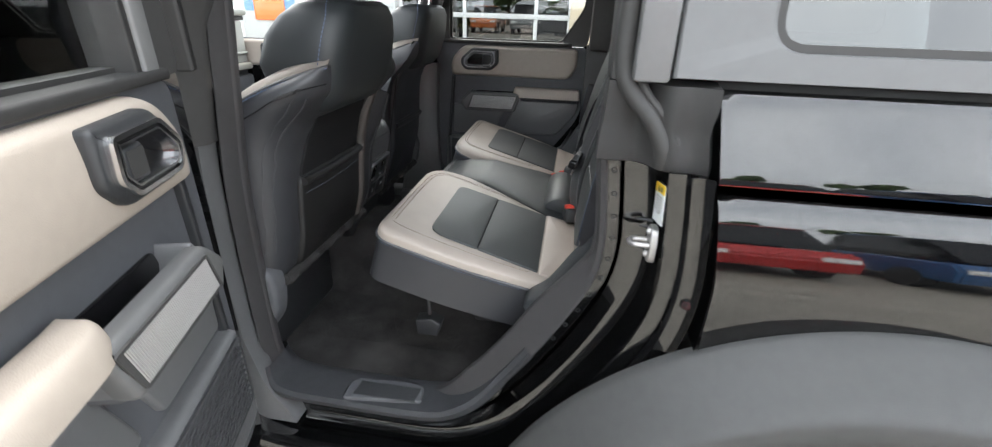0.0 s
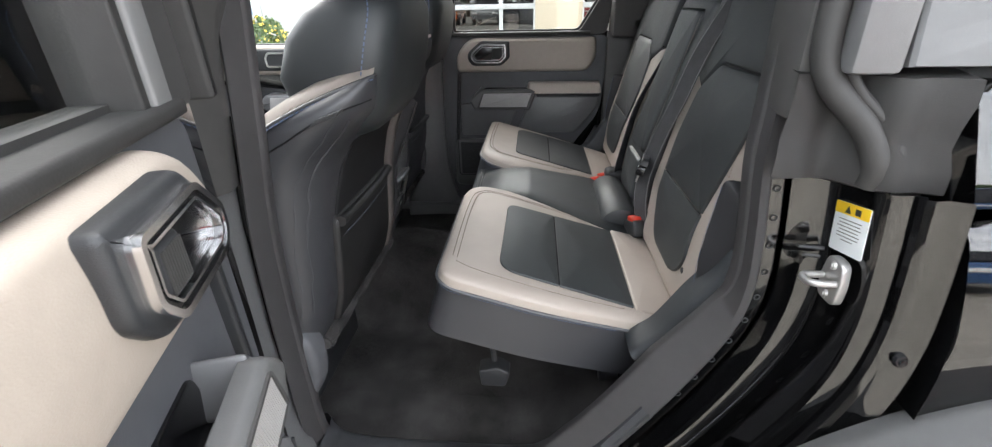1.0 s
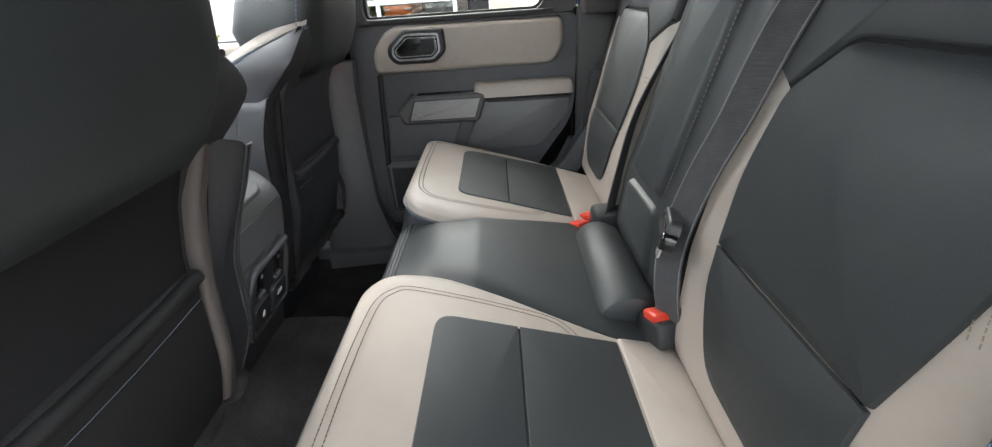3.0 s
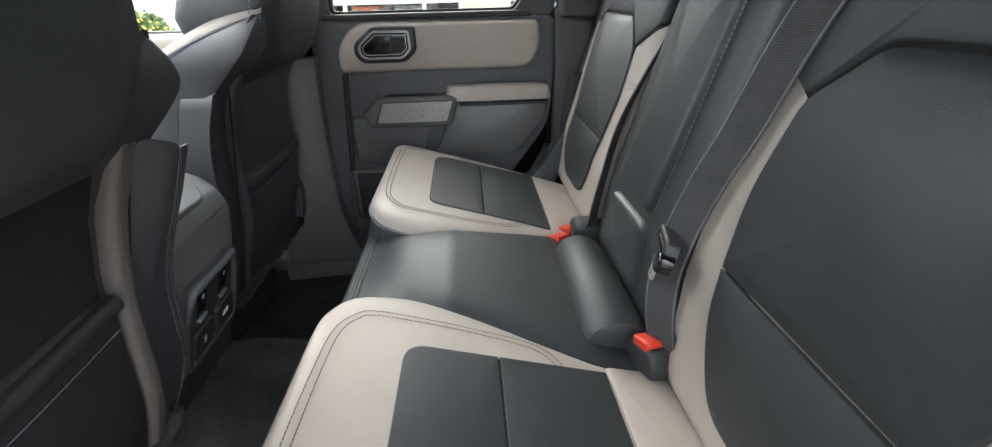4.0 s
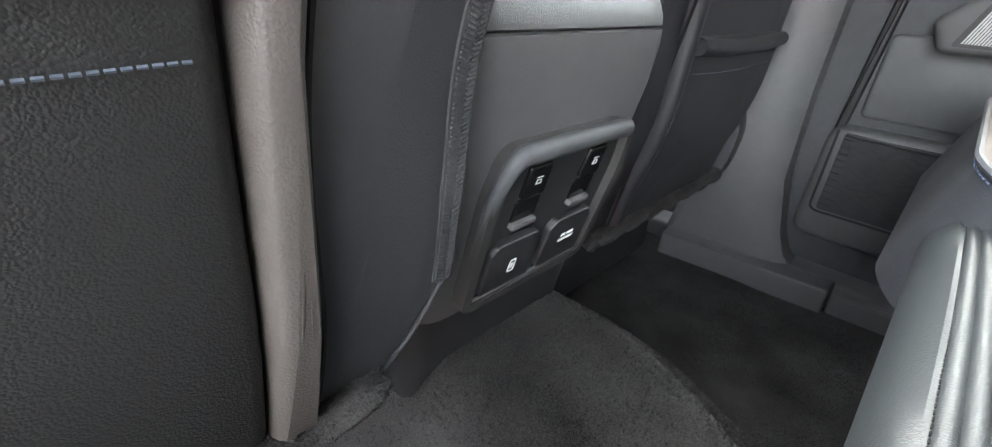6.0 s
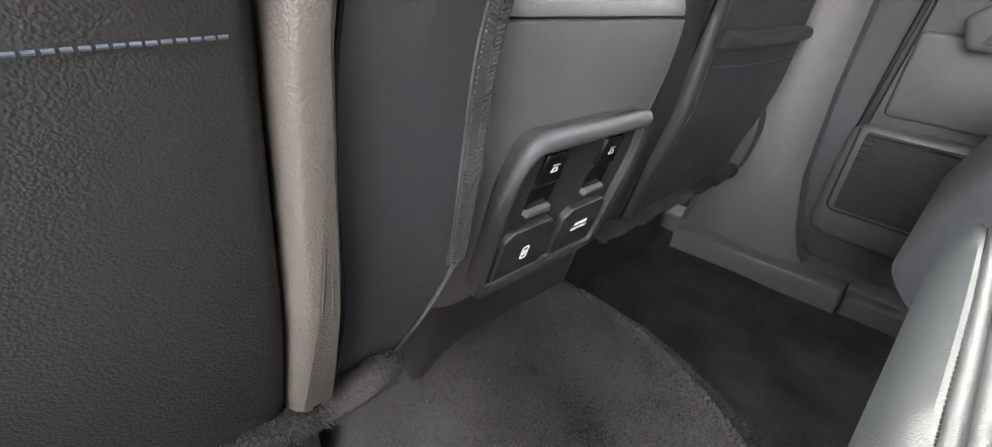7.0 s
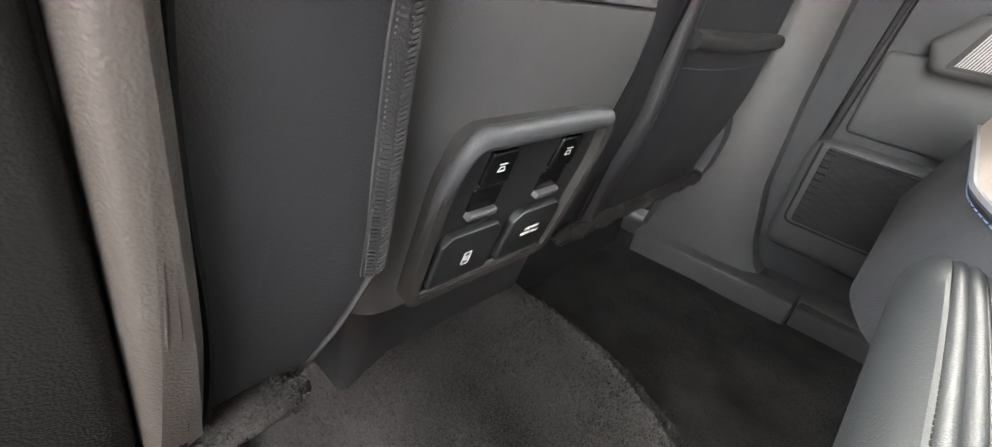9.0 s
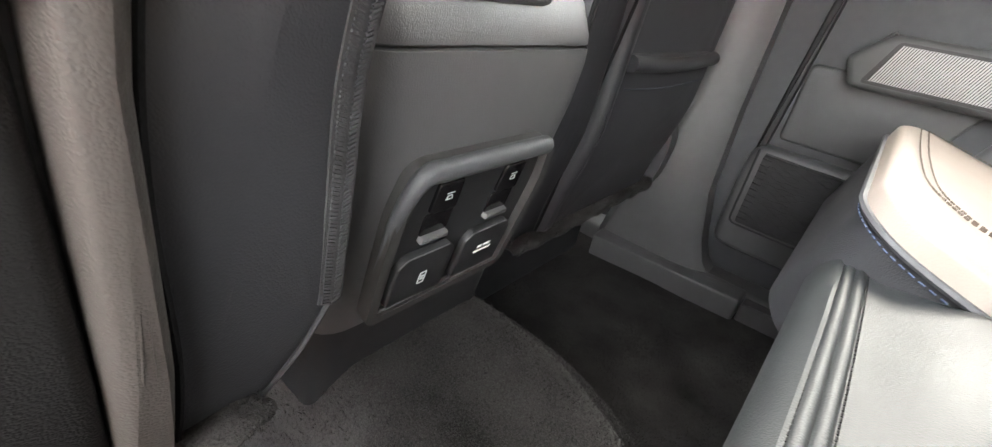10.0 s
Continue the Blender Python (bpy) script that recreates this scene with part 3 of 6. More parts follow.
# inner trim that follows the opening; beside the bench it widens into a flat band
BAND = [(0.60, 0.050), (0.90, 0.047), (0.955, 0.036), (1.01, 0.022), (1.045, 0.010), (1.09, 0.008), (2.0, 0.008)]
def band_in(p):
    f = min(1.0, max(0.0, (p.x - 0.40) / 0.14))
    for (za, wa), (zb, wb) in zip(BAND, BAND[1:]):
        if p.y <= zb:
            break
    w = wa + (wb - wa) * max(0.0, p.y - za) / (zb - za)
    return 0.012 + (w - 0.012) * f * f * (3 - 2 * f)
bm = B()
rows = []
for i, p in enumerate(AP):
    t = (AP[min(i + 1, len(AP) - 1)] - AP[max(i - 1, 0)]).normalized()
    w = band_in(p)
    rear = min(1.0, max(0.0, (p.x - 0.45) / 0.12)) if p.y < 1.5 else 0.0
    o = 0.004 + 0.005 * rear + 0.040 * rear * min(1.0, max(0.0, (p.y - 1.238) / 0.012))
    q = 0.6335 + 0.010 * rear * min(1.0, max(0.0, (p.y - 1.02) / 0.06))
    rows.append([(p.x + t.y * d, -y, p.y - t.x * d) for d, y in ((o - 0.003, 0.6590), (o, 0.6610), (o + 0.001, 0.6640), (o, 0.6665), (o - 0.003, 0.6675), (-0.0015, 0.6640), (min(-0.003, -w + 0.004), q), (-w + 0.001, q - 0.002), (-w, q - 0.005), (-w + 0.002, 0.615))])
sheet(bm, rows)
bmesh.ops.solidify(bm, geom=bm.faces[:], thickness=-0.0025)
part("aperture_trim", bm, "frame_trim", car, "grey plastic trim round the door opening")

# wheelhouse trim between the bench and the opening
for side in (1, -1):
    bm = B()
    run = [p for p in AP if 0.30 < p.x and p.y < 0.98]
    rows = []
    for i, p in enumerate(run):
        t = (run[min(i + 1, len(run) - 1)] - run[max(i - 1, 0)]).normalized()
        f = min(1, max(0.05, (p.x - 0.36) / 0.20))
        f = f * f * (3 - 2 * f)
        lay = ((0.0, 0.640, 0.0), (-0.004, 0.630, 0.0), (0.0, 0.616, 0.004), (0.004, 0.600, 0.02), (0.006, 0.56, 0.055)) if side > 0 else ((-0.006, 0.636, 0.0), (-0.014, 0.630, 0.0), (-0.026, 0.618, 0.004), (-0.036, 0.598, 0.02), (-0.034, 0.56, 0.055))
        rows.append([(p.x + t.y * d * f, -side * y, p.y - t.x * d * f - drop * (1 - f)) for d, y, drop in lay])
    sheet(bm, rows)
    bmesh.ops.solidify(bm, geom=bm.faces[:], thickness=0.003 * side)
    part("wheelhouse_trim", bm, "navy_plastic", car, "dark plastic wheelhouse trim")

# body side: quarter panel with its wheel opening
ARCH_C, ARCH_A, ARCH_B = Vector((1.15, 0.36)), 0.61, 0.67
def arch(t, grow=0.0):
    """A round wheel opening; t runs from 0 (front foot) to 1 (rear foot)."""
    a = math.pi * (1 - t)
    c, s = math.cos(a), math.sin(a)
    return Vector((ARCH_C.x + (ARCH_A + grow) * c, ARCH_C.y + (ARCH_B + grow) * s))


EDGE = [Vector(p) for p in ((0.850, 1.352), (0.862, 1.24), (0.872, 1.10), (0.868, 0.99))]
def skin_y(z):
    """The body side's section: a shoulder that leans in above, a groove and a full lower part."""
    pts = [(1.352, 0.735), (1.345, 0.744), (1.30, 0.757), (1.245, 0.7725), (1.236, 0.7735), (1.233, 0.765), (1.221, 0.765), (1.219, 0.7685), (1.205, 0.7800), (1.199, 0.7828), (1.19, 0.7852), (1.17, 0.7896), (1.15, 0.7934), (1.13, 0.7965), (1.11, 0.7990), (1.09, 0.8010), (1.05, 0.804), (0.3, 0.806)]
    for (za, ya), (zb, yb) in zip(pts, pts[1:]):
        if z >= zb:
            return ya + (yb - ya) * (za - z) / (za - zb)
    return 0.806


ZS = [1.352, 1.345, 1.33, 1.31, 1.29, 1.27, 1.245, 1.236, 1.233, 1.227, 1.221, 1.219, 1.210, 1.200, 1.195, 1.19, 1.17, 1.15, 1.13, 1.11, 1.09]
for side in (-1, 1):
    bm = B()
    n = 48
    rows = []
    for z in ZS:
        x0 = 0.845 + 0.03 * min(1, max(0, (1.352 - z) / 0.25))
        rows.append([(x0 + (XR - x0) * i / n, side * skin_y(z), z) for i in range(n + 1)])
    # from the lowest straight row down to the wheel opening
    base = rows[-1]
    for f in (0.33, 0.66, 1.0):
        row = []
        for q in base:
            t = min(1, max(0, (q[0] - (ARCH_C.x - ARCH_A)) / (2 * ARCH_A)))
            dx = abs(q[0] - ARCH_C.x) / (ARCH_A - 0.012)
            za = ARCH_C.y + (ARCH_B - 0.012) * max(0.0, 1 - min(1, dx) ** 2) ** 0.5
            za = max(za, 0.55)
            row.append((q[0], q[1] - side * 0.004 * f, min(q[2], q[2] + (za - q[2]) * f)))
        rows.append(row)
    sheet(bm, rows)
    sheet(bm, [[(p.x, side * (skin_y(p.y) - d), p.y) for p in curve(EDGE, 8)] for d in (0.0, 0.006, 0.03, 0.06)])
    bmesh.ops.solidify(bm, geom=bm.faces[:], thickness=0.002)
    part("quarter_panel", bm, "black_paint", car, "glossy black rear quarter panel with a groove")

# broad moulded wheel-arch flares
for side in (-1, 1):
    bm = B()
    rows = []
    for grow, y in ((0.026, 0.785), (0.029, 0.800), (0.026, 0.810), (0.012, 0.832), (-0.006, 0.860), (-0.020, 0.884), (-0.028, 0.895), (-0.034, 0.900), (-0.042, 0.902), (-0.064, 0.899), (-0.084, 0.893), (-0.092, 0.884), (-0.094, 0.84), (-0.096, 0.72)):
        rows.append([(p.x, side * y, p.y) for p in (arch(i / 80, grow) for i in range(81))])
    sheet(bm, rows)
    bmesh.ops.solidify(bm, geom=bm.faces[:], thickness=0.003)
    part("wheel_arch_flare", bm, "flare_plastic", car, "matt grey plastic wheel-arch flare")
    bm = B()
    rows = [[(p.x, side * y, p.y) for p in (arch(i / 40, -0.06) for i in range(41))] for y in (0.78, 0.645)]
    sheet(bm, rows)
    part("wheel_well", bm, "rubber", car, "black wheel-well liner")
    wheel(car, (ARCH_C.x, side * 0.735, 0.445), 0.445, 0.27)

# rockers, underbody, firewall, tailgate and the closed front door area of the near side
for side in (-1, 1):
    bm = B()
    ys = sorted((side * 0.66, side * 0.786))
    box(bm, (-0.10, ys[0], 0.44), (0.66, ys[1], 0.522), 0.015)
    part("rocker", bm, "black_paint", car)
part("underbody", box(B(), (XF, -0.66, 0.40), (XR, 0.66, 0.58), 0.02), "rubber", car)
part("firewall", box(B(), (XF - 0.05, -0.78, 0.40), (XF, 0.78, 1.25), 0.02), "dark_plastic", car)
part("tailgate", box(B(), (XR, -0.78, 0.50), (XR + 0.06, 0.78, 1.30), 0.02), "black_paint", car)
for side in (-1, 1):
    ys = sorted((side * 0.70, side * 0.783))
    part("front_door_skin", box(B(), (XF, ys[0], 0.50), (-0.12, ys[1], 1.285), 0.012), "black_paint", car)
    part("front_window", box(B(), (XF + 0.25, side * 0.742 - 0.002, 1.28), (-0.12, side * 0.742 + 0.002, 1.70), 0), "pane", car, smooth=False).visible_shadow = False
    part("roof_rail", box(B(), (XF + 0.35, side * 0.70 - 0.04, 1.70), (XR, side * 0.70 + 0.04, ROOF), 0.02), "hardtop", car)
    ya = side * 0.71
    pill = tube(B(), [(XF - 0.05, ya, 1.24), (XF + 0.2, ya, 1.52), (XF + 0.4, ya * 0.98, 1.74)], 0.04, 10)
    part("windscreen_pillar", pill, "dark_plastic", car)
ws = sheet(B(), [[(XF - 0.04, y, 1.25) for y in (-0.7, 0, 0.7)], [(XF + 0.38, y, 1.74) for y in (-0.68, 0, 0.68)]])
part("windscreen", ws, "pane", car, smooth=False).visible_shadow = False
# the front roof panels are off: rear roof, cross bar and windscreen header stay
part("roof", box(B(), (0.10, -0.72, ROOF - 0.03), (XR + 0.04, 0.72, ROOF + 0.02), 0.02), "hardtop", car)
part("roof_bar", box(B(), (0.0, -0.70, ROOF - 0.075), (0.10, 0.70, ROOF + 0.005), 0.02), "trim_plastic", car, "dark roof cross bar")
part("windscreen_header", box(B(), (XF + 0.34, -0.70, ROOF - 0.075), (XF + 0.46, 0.70, ROOF - 0.01), 0.02), "trim_plastic", car, "dark windscreen header")
part("headliner", box(B(), (0.105, -0.66, ROOF - 0.06), (XR, 0.66, ROOF - 0.035), 0.01), "headliner", car)
rg = sheet(B(), [[(XR + 0.03, y, 1.30) for y in (-0.66, 0.66)], [(XR - 0.02, y, 1.76) for y in (-0.64, 0.64)]])
part("rear_window", rg, "privacy_pane", car, smooth=False)

# hardtop sides with the rounded quarter windows
for side in (-1, 1):
    def hp(u, v, h, side=side):
        return Vector((u, side * (0.738 - 0.12 * max(0, v - 1.36) + h), v))
    outer = dense(rounded([(0.785, 1.362), (XR, 1.362), (XR - 0.02, 1.79), (0.815, 1.79)], 0.012), 0.05)
    hole = rounded([(0.895, 1.398), (1.78, 1.398), (1.72, 1.74), (0.895, 1.74)], 0.045, 8)
    hole = dense(hole, 0.03)
    # frame strips round the window hole
    bm = B()
    k = len(hole)
    ring_o = []
    c0 = Vector((1.35, 1.57))
    for p in hole:
        d = p - c0
        f = min((c for c in ((0.785 - c0.x) / d.x if d.x < 0 else 9, (XR - c0.x) / d.x if d.x > 0 else 9, (1.362 - c0.y) / d.y if d.y < 0 else 9, (1.79 - c0.y) / d.y if d.y > 0 else 9)))
        ring_o.append(c0 + d * f)
    for corner in V2((0.785, 1.362), (XR, 1.362), (XR, 1.79), (0.785, 1.79)):
        ring_o[min(range(k), key=lambda i: (ring_o[i] - corner).length)] = corner
    loops = [[hp(p.x, p.y, -0.03) for p in ring_o], [hp(p.x, p.y, -0.004) for p in ring_o], [hp(*(p + (q - p) * 0.03), 0.0) for p, q in zip(ring_o, hole)], [hp(*(q + (p - q) * 0.04), 0.0) for p, q in zip(ring_o, hole)], [hp(p.x, p.y, -0.004) for p in hole], [hp(p.x, p.y, -0.02) for p in hole]]
    loft(bm, loops, cap=False)
    part("hardtop_side", bm, "hardtop", car, "grey grained hardtop side")
    g = part("quarter_window", prism(B(), inward(hole, -0.004), hp, -0.016, -0.011, 0.001), "privacy_pane", car, "dark tinted quarter window", smooth=False)
    part("window_seal", ring_slab(B(), inward(hole, 0.000), inward(hole, 0.010), hp, -0.012, -0.006), "rubber", g)
    yy = sorted((side * 0.70, side * 0.735))
    part("pillar_strip", box(B(), (0.735, yy[0], 1.355), (0.782, yy[1], 1.80), 0.006), "grey_plastic", car)
    yy = sorted((side * 0.60, side * 0.70))
    part("belt_gap", box(B(), (0.78, yy[0], 1.335), (XR, yy[1], 1.36), 0.004), "rubber", car)
    yy = sorted((side * 0.62, side * 0.66))
    part("cargo_wall", box(B(), (0.86, yy[0], 0.60), (XR, yy[1], 1.34), 0.01), "grey_plastic", car)

# moulded belt cover on the rear pillar, with the rubber seal that bends over it
for side in (-1, 1):
    bm = B()
    rows = []
    for z, x0, x1, bulge in ((1.236, 0.705, 0.846, 0.0), (1.240, 0.703, 0.848, 0.010), (1.262, 0.703, 0.846, 0.012), (1.285, 0.705, 0.842, 0.006), (1.305, 0.706, 0.842, 0.008), (1.33, 0.708, 0.846, 0.010), (1.352, 0.708, 0.846, 0.008), (1.358, 0.708, 0.845, -0.03)):
        row = []
        for i in range(21):
            f = i / 20
            x = x0 + (x1 - x0) * f
            y = 0.690 + bulge + 0.050 * f ** 2
            hump = math.exp(-((f - 0.62 - 0.8 * (1.30 - z)) / 0.16) ** 2)
            y += 0.020 * hump - 0.010 * math.exp(-((f - 0.36) / 0.12) ** 2)
            row.append((x, side * y, z))
        rows.append(row)
    sheet(bm, rows)
    bmesh.ops.solidify(bm, geom=bm.faces[:], thickness=0.01)
    part("belt_cover", bm, "trim_plastic", car, "dark grey moulded belt-line cover")
    bm = B()
    for r, dx, dy in ((0.0135, 0, 0), (0.006, 0.020, -0.006)):
        tube(bm, curve([(0.745 + dx, side * (0.700 - dy), 1.72), (0.728 + dx, side * (0.700 - dy), 1.50), (0.724 + dx, side * (0.702 - dy), 1.39), (0.735 + dx, side * (0.708 - dy), 1.345), (0.772 + dx, side * (0.722 - dy), 1.302), (0.790 + dx, side * (0.728 - dy), 1.265), (0.792 + dx, side * (0.722 - dy), 1.242)], 8), r, 10)
    part("door_seal", bm, "rubber", car, "black rubber door seal")
    if side > 0:
        part("pillar_foot_panel", box(B(), (0.700, 0.655, 0.80), (0.90, 0.690, 1.32), 0.008), "trim_plastic", car, "dark grey panel below the rear pillar")
    yy = sorted((side * 0.60, side * 0.692))
    part("rear_pillar_trim", box(B(), (0.708, yy[0], 1.30), (0.83, yy[1], 1.80), 0.012), "trim_plastic", car)

# striker, small hook and warning label on the near jamb
st = part("striker_plate", prism(B(), rounded([(-0.018, -0.036), (0.018, -0.036), (0.022, 0.0), (0.016, 0.036), (-0.016, 0.036), (-0.022, 0.0)], 0.012), lambda u, v, h: Vector((0.8055 - h, -0.708 - u * 0.95, 1.1135 + v * 0.80)), 0.0, 0.010, 0.003), "cast_metal", car, "bright cast striker plate")
part("striker_loop", tube(B(), curve([(0.797, -0.720, 1.114), (0.778, -0.719, 1.114), (0.770, -0.712, 1.113), (0.769, -0.701, 1.112), (0.775, -0.694, 1.112), (0.797, -0.694, 1.112)], 6), 0.0045, 10), "cast_metal", st)
for z in (1.0945, 1.1335):
    bm = B()
    bmesh.ops.create_cone(bm, cap_ends=True, segments=18, radius1=0.0065, radius2=0.0055, depth=0.005, matrix=Matrix.Translation((0.795, -0.708, z)) @ Matrix.Rotation(radians(-90), 4, "Y"))
    bmesh.ops.create_cone(bm, cap_ends=True, segments=6, radius1=0.0035, radius2=0.0035, depth=0.004, matrix=Matrix.Translation((0.793, -0.708, z)) @ Matrix.Rotation(radians(-90), 4, "Y"))
    part("screw", bm, "cast_metal", st)
part("hook", tube(B(), curve([(0.806, -0.667, 1.134), (0.782, -0.655, 1.131), (0.764, -0.648, 1.1285), (0.760, -0.646, 1.123), (0.766, -0.647, 1.119), (0.784, -0.653, 1.119), (0.806, -0.664, 1.121)], 6), 0.0028, 8), "dark_plastic", car, "black plastic hook")


def LB(u, v, h):
    u, v = u * 0.76, v * 0.67
    return Vector((0.8035 + 0.06 * u - 0.03 * v - h, -0.7027 - 0.985 * u + 0.10 * v, 1.1785 + 0.16 * u + 0.99 * v))


lab = part("warning_label", prism(B(), rounded([(-0.036, -0.046), (0.036, -0.046), (0.036, 0.045), (-0.036, 0.045)], 0.004), LB, 0, 0.0012, 0.0004), "white_print", car, "white warning label with a yellow head")
part("label_head", prism(B(), rounded([(-0.036, 0.024), (0.036, 0.024), (0.036, 0.045), (-0.036, 0.045)], 0.003), LB, 0.0012, 0.0018, 0.0003), "yellow_print", lab, "yellow label head")
part("warning_triangle", prism(B(), [Vector(p) for p in ((-0.014, 0.027), (-0.001, 0.027), (-0.0075, 0.040))], LB, 0.0018, 0.0023, 0.0002), "dark_print", lab)
part("pictogram", prism(B(), [Vector(p) for p in ((0.008, 0.028), (0.019, 0.028), (0.019, 0.039), (0.008, 0.039))], LB, 0.0018, 0.0023, 0.0002), "dark_print", lab)
bm = B()
for i in range(7):
    w = (0.024, 0.022, 0.025, 0.020, 0.024, 0.023, 0.012)[i]
    prism(bm, [Vector(p) for p in ((-w, 0.014 - i * 0.0062), (w, 0.014 - i * 0.0062), (w, 0.0154 - i * 0.0062), (-w, 0.0154 - i * 0.0062))], LB, 0.0012, 0.0017, 0.0001, 1)
part("print_bar", bm, "grey_thread", lab, smooth=False)

plug = B()
bmesh.ops.create_cone(plug, cap_ends=True, segments=20, radius1=0.008, radius2=0.0065, depth=0.005, matrix=Matrix.Translation((0.850, -0.779, 1.052)) @ Matrix.Rotation(radians(75), 4, "X"))
bmesh.ops.create_cone(plug, cap_ends=True, segments=16, radius1=0.004, radius2=0.003, depth=0.004, matrix=Matrix.Translation((0.850, -0.782, 1.052)) @ Matrix.Rotation(radians(75), 4, "X"))
part("jamb_plug", plug, "gloss_plastic", car, "round black jamb plug")

# moulded sill cover of the near opening
run = [p for p in AP if p.y < 0.84 and p.x > 0.05]
rows = []
for i, p in enumerate(run):
    t = (run[min(i + 1, len(run) - 1)] - run[max(i - 1, 0)]).normalized()
    f = min(1, max(0, (p.y - 0.66) / 0.10))
    rows.append([(p.x + t.y * d, y + (0.030 * f if y < -0.655 else 0.0), p.y - t.x * d) for d, y in ((0.012, -0.694), (-0.002, -0.698), (-0.011, -0.692), (-0.014, -0.66), (-0.014, -0.62), (-0.010, -0.600), (0.004, -0.586), (0.05, -0.580))])
bm = sheet(B(), rows)
bmesh.ops.solidify(bm, geom=bm.faces[:], thickness=0.003)
part("sill_cover", bm, "navy_plastic", car, "dark blue-grey moulded sill cover")

# sill scuff plate
part("scuff_plate", prism(B(), rounded([(0.232, -0.690), (0.402, -0.672), (0.396, -0.632), (0.376, -0.622), (0.250, -0.628), (0.232, -0.644)], 0.008), lambda u, v, h: Vector((u, v, 0.668 + h)), -0.02, 0.0065, 0.003), "navy_plastic", car, "ribbed dark sill plate")
bm = B()
for i in range(44):
    x = 0.252 + i * 0.0031
    prism(bm, [Vector(p) for p in ((x, -0.678), (x + 0.0012, -0.678), (x + 0.0052, -0.638), (x + 0.004, -0.638))], lambda u, v, h: Vector((u, v, 0.6745 + h)), -0.002, 0.0018, 0.0004, 1)
part("scuff_rib", bm, "dark_plastic", car, kind="stuff")
for side in (-1, 1):
    lo, hi = ((-0.115, -0.650, 0.585), (0.46, -0.59, 0.648)) if side < 0 else ((-1.20, 0.652, 0.585), (0.56, 0.722, 0.644))
    part("sill_trim", box(B(), lo, hi, 0.014, 3), "navy_plastic" if side < 0 else "grey_plastic", car, "dark plastic sill trim")
# moulded step at the foot of the far pillar, and its lower run to the rear
part("sill_ledge", prism(B(), rounded([(-0.102, 0.665), (-0.094, 0.588), (0.204, 0.611), (0.206, 0.665)], 0.006), lambda u, v, h: Vector((u, v, 0.59 + h)), 0.0, 0.056, 0.005), "grey_plastic", car, "dark plastic pillar step")
part("sill_ledge", prism(B(), rounded([(0.208, 0.665), (0.208, 0.622), (0.54, 0.636), (0.54, 0.665)], 0.005), lambda u, v, h: Vector((u, v, 0.59 + h)), 0.0, 0.047, 0.005), "grey_plastic", car, "dark plastic pillar step")

# B pillars: painted column, lower trim and upper padded trim
for side in (-1, 1):
    yy = sorted((side * 0.66, side * 0.76))
    part("pillar_panel", box(B(), (-0.10, yy[0], 0.55), (0.028, yy[1], 1.28), 0.012), "black_paint", car)
    bm = B()
    loops = []
    wide = 0.038 if side > 0 else 0.0
    for z, a, b in (((0.585, -0.115, 0.13), (0.62, -0.112, 0.115)) if side < 0 else ((0.635, -0.11, 0.11),)) + ((0.66, -0.105, 0.085), (0.70, -0.095, 0.068), (0.80, -0.07, 0.045), (0.95, -0.065, 0.040), (1.15, -0.06, 0.042), (1.22, -0.06, 0.048)):
        loops.append([(x, side * y, z) for x, y in ((a, 0.70), (a, 0.645), (a + 0.015, 0.632), (b - 0.045, 0.632), (b - 0.022 + wide * 0.6, 0.640), (b - 0.010 + wide, 0.658), (b - 0.010 + wide, 0.70))])
    loft(bm, loops)
    part("pillar_lower_trim", bm, "grey_plastic", car, "grey plastic lower pillar trim")
    bm = B()
    loops = []
    for z, a, b in ((1.21, -0.065, 0.052), (1.26, -0.065, 0.058), (1.32, -0.05, 0.066), (1.38, -0.02, 0.075), (1.42, 0.0, 0.09), (1.50, 0.005, 0.12), (1.62, 0.0, 0.12), (1.74, 0.0, 0.12)):
        flare = 0.45 * max(0.0, z - 1.43)
        loops.append([(x, side * y, z) for x, y in ((a, 0.72), (a, 0.645 - flare), (a + 0.02, 0.625 - flare), (b - 0.05, 0.625 - flare), (b - 0.025, 0.635 - flare), (b - 0.008, 0.66 - flare * 0.6), (b - 0.004, 0.685 - flare * 0.3), (b - 0.02, 0.72))])
    loft(bm, loops)
    part("pillar_upper_trim", bm, "trim_plastic", car, "dark grey upper pillar trim")


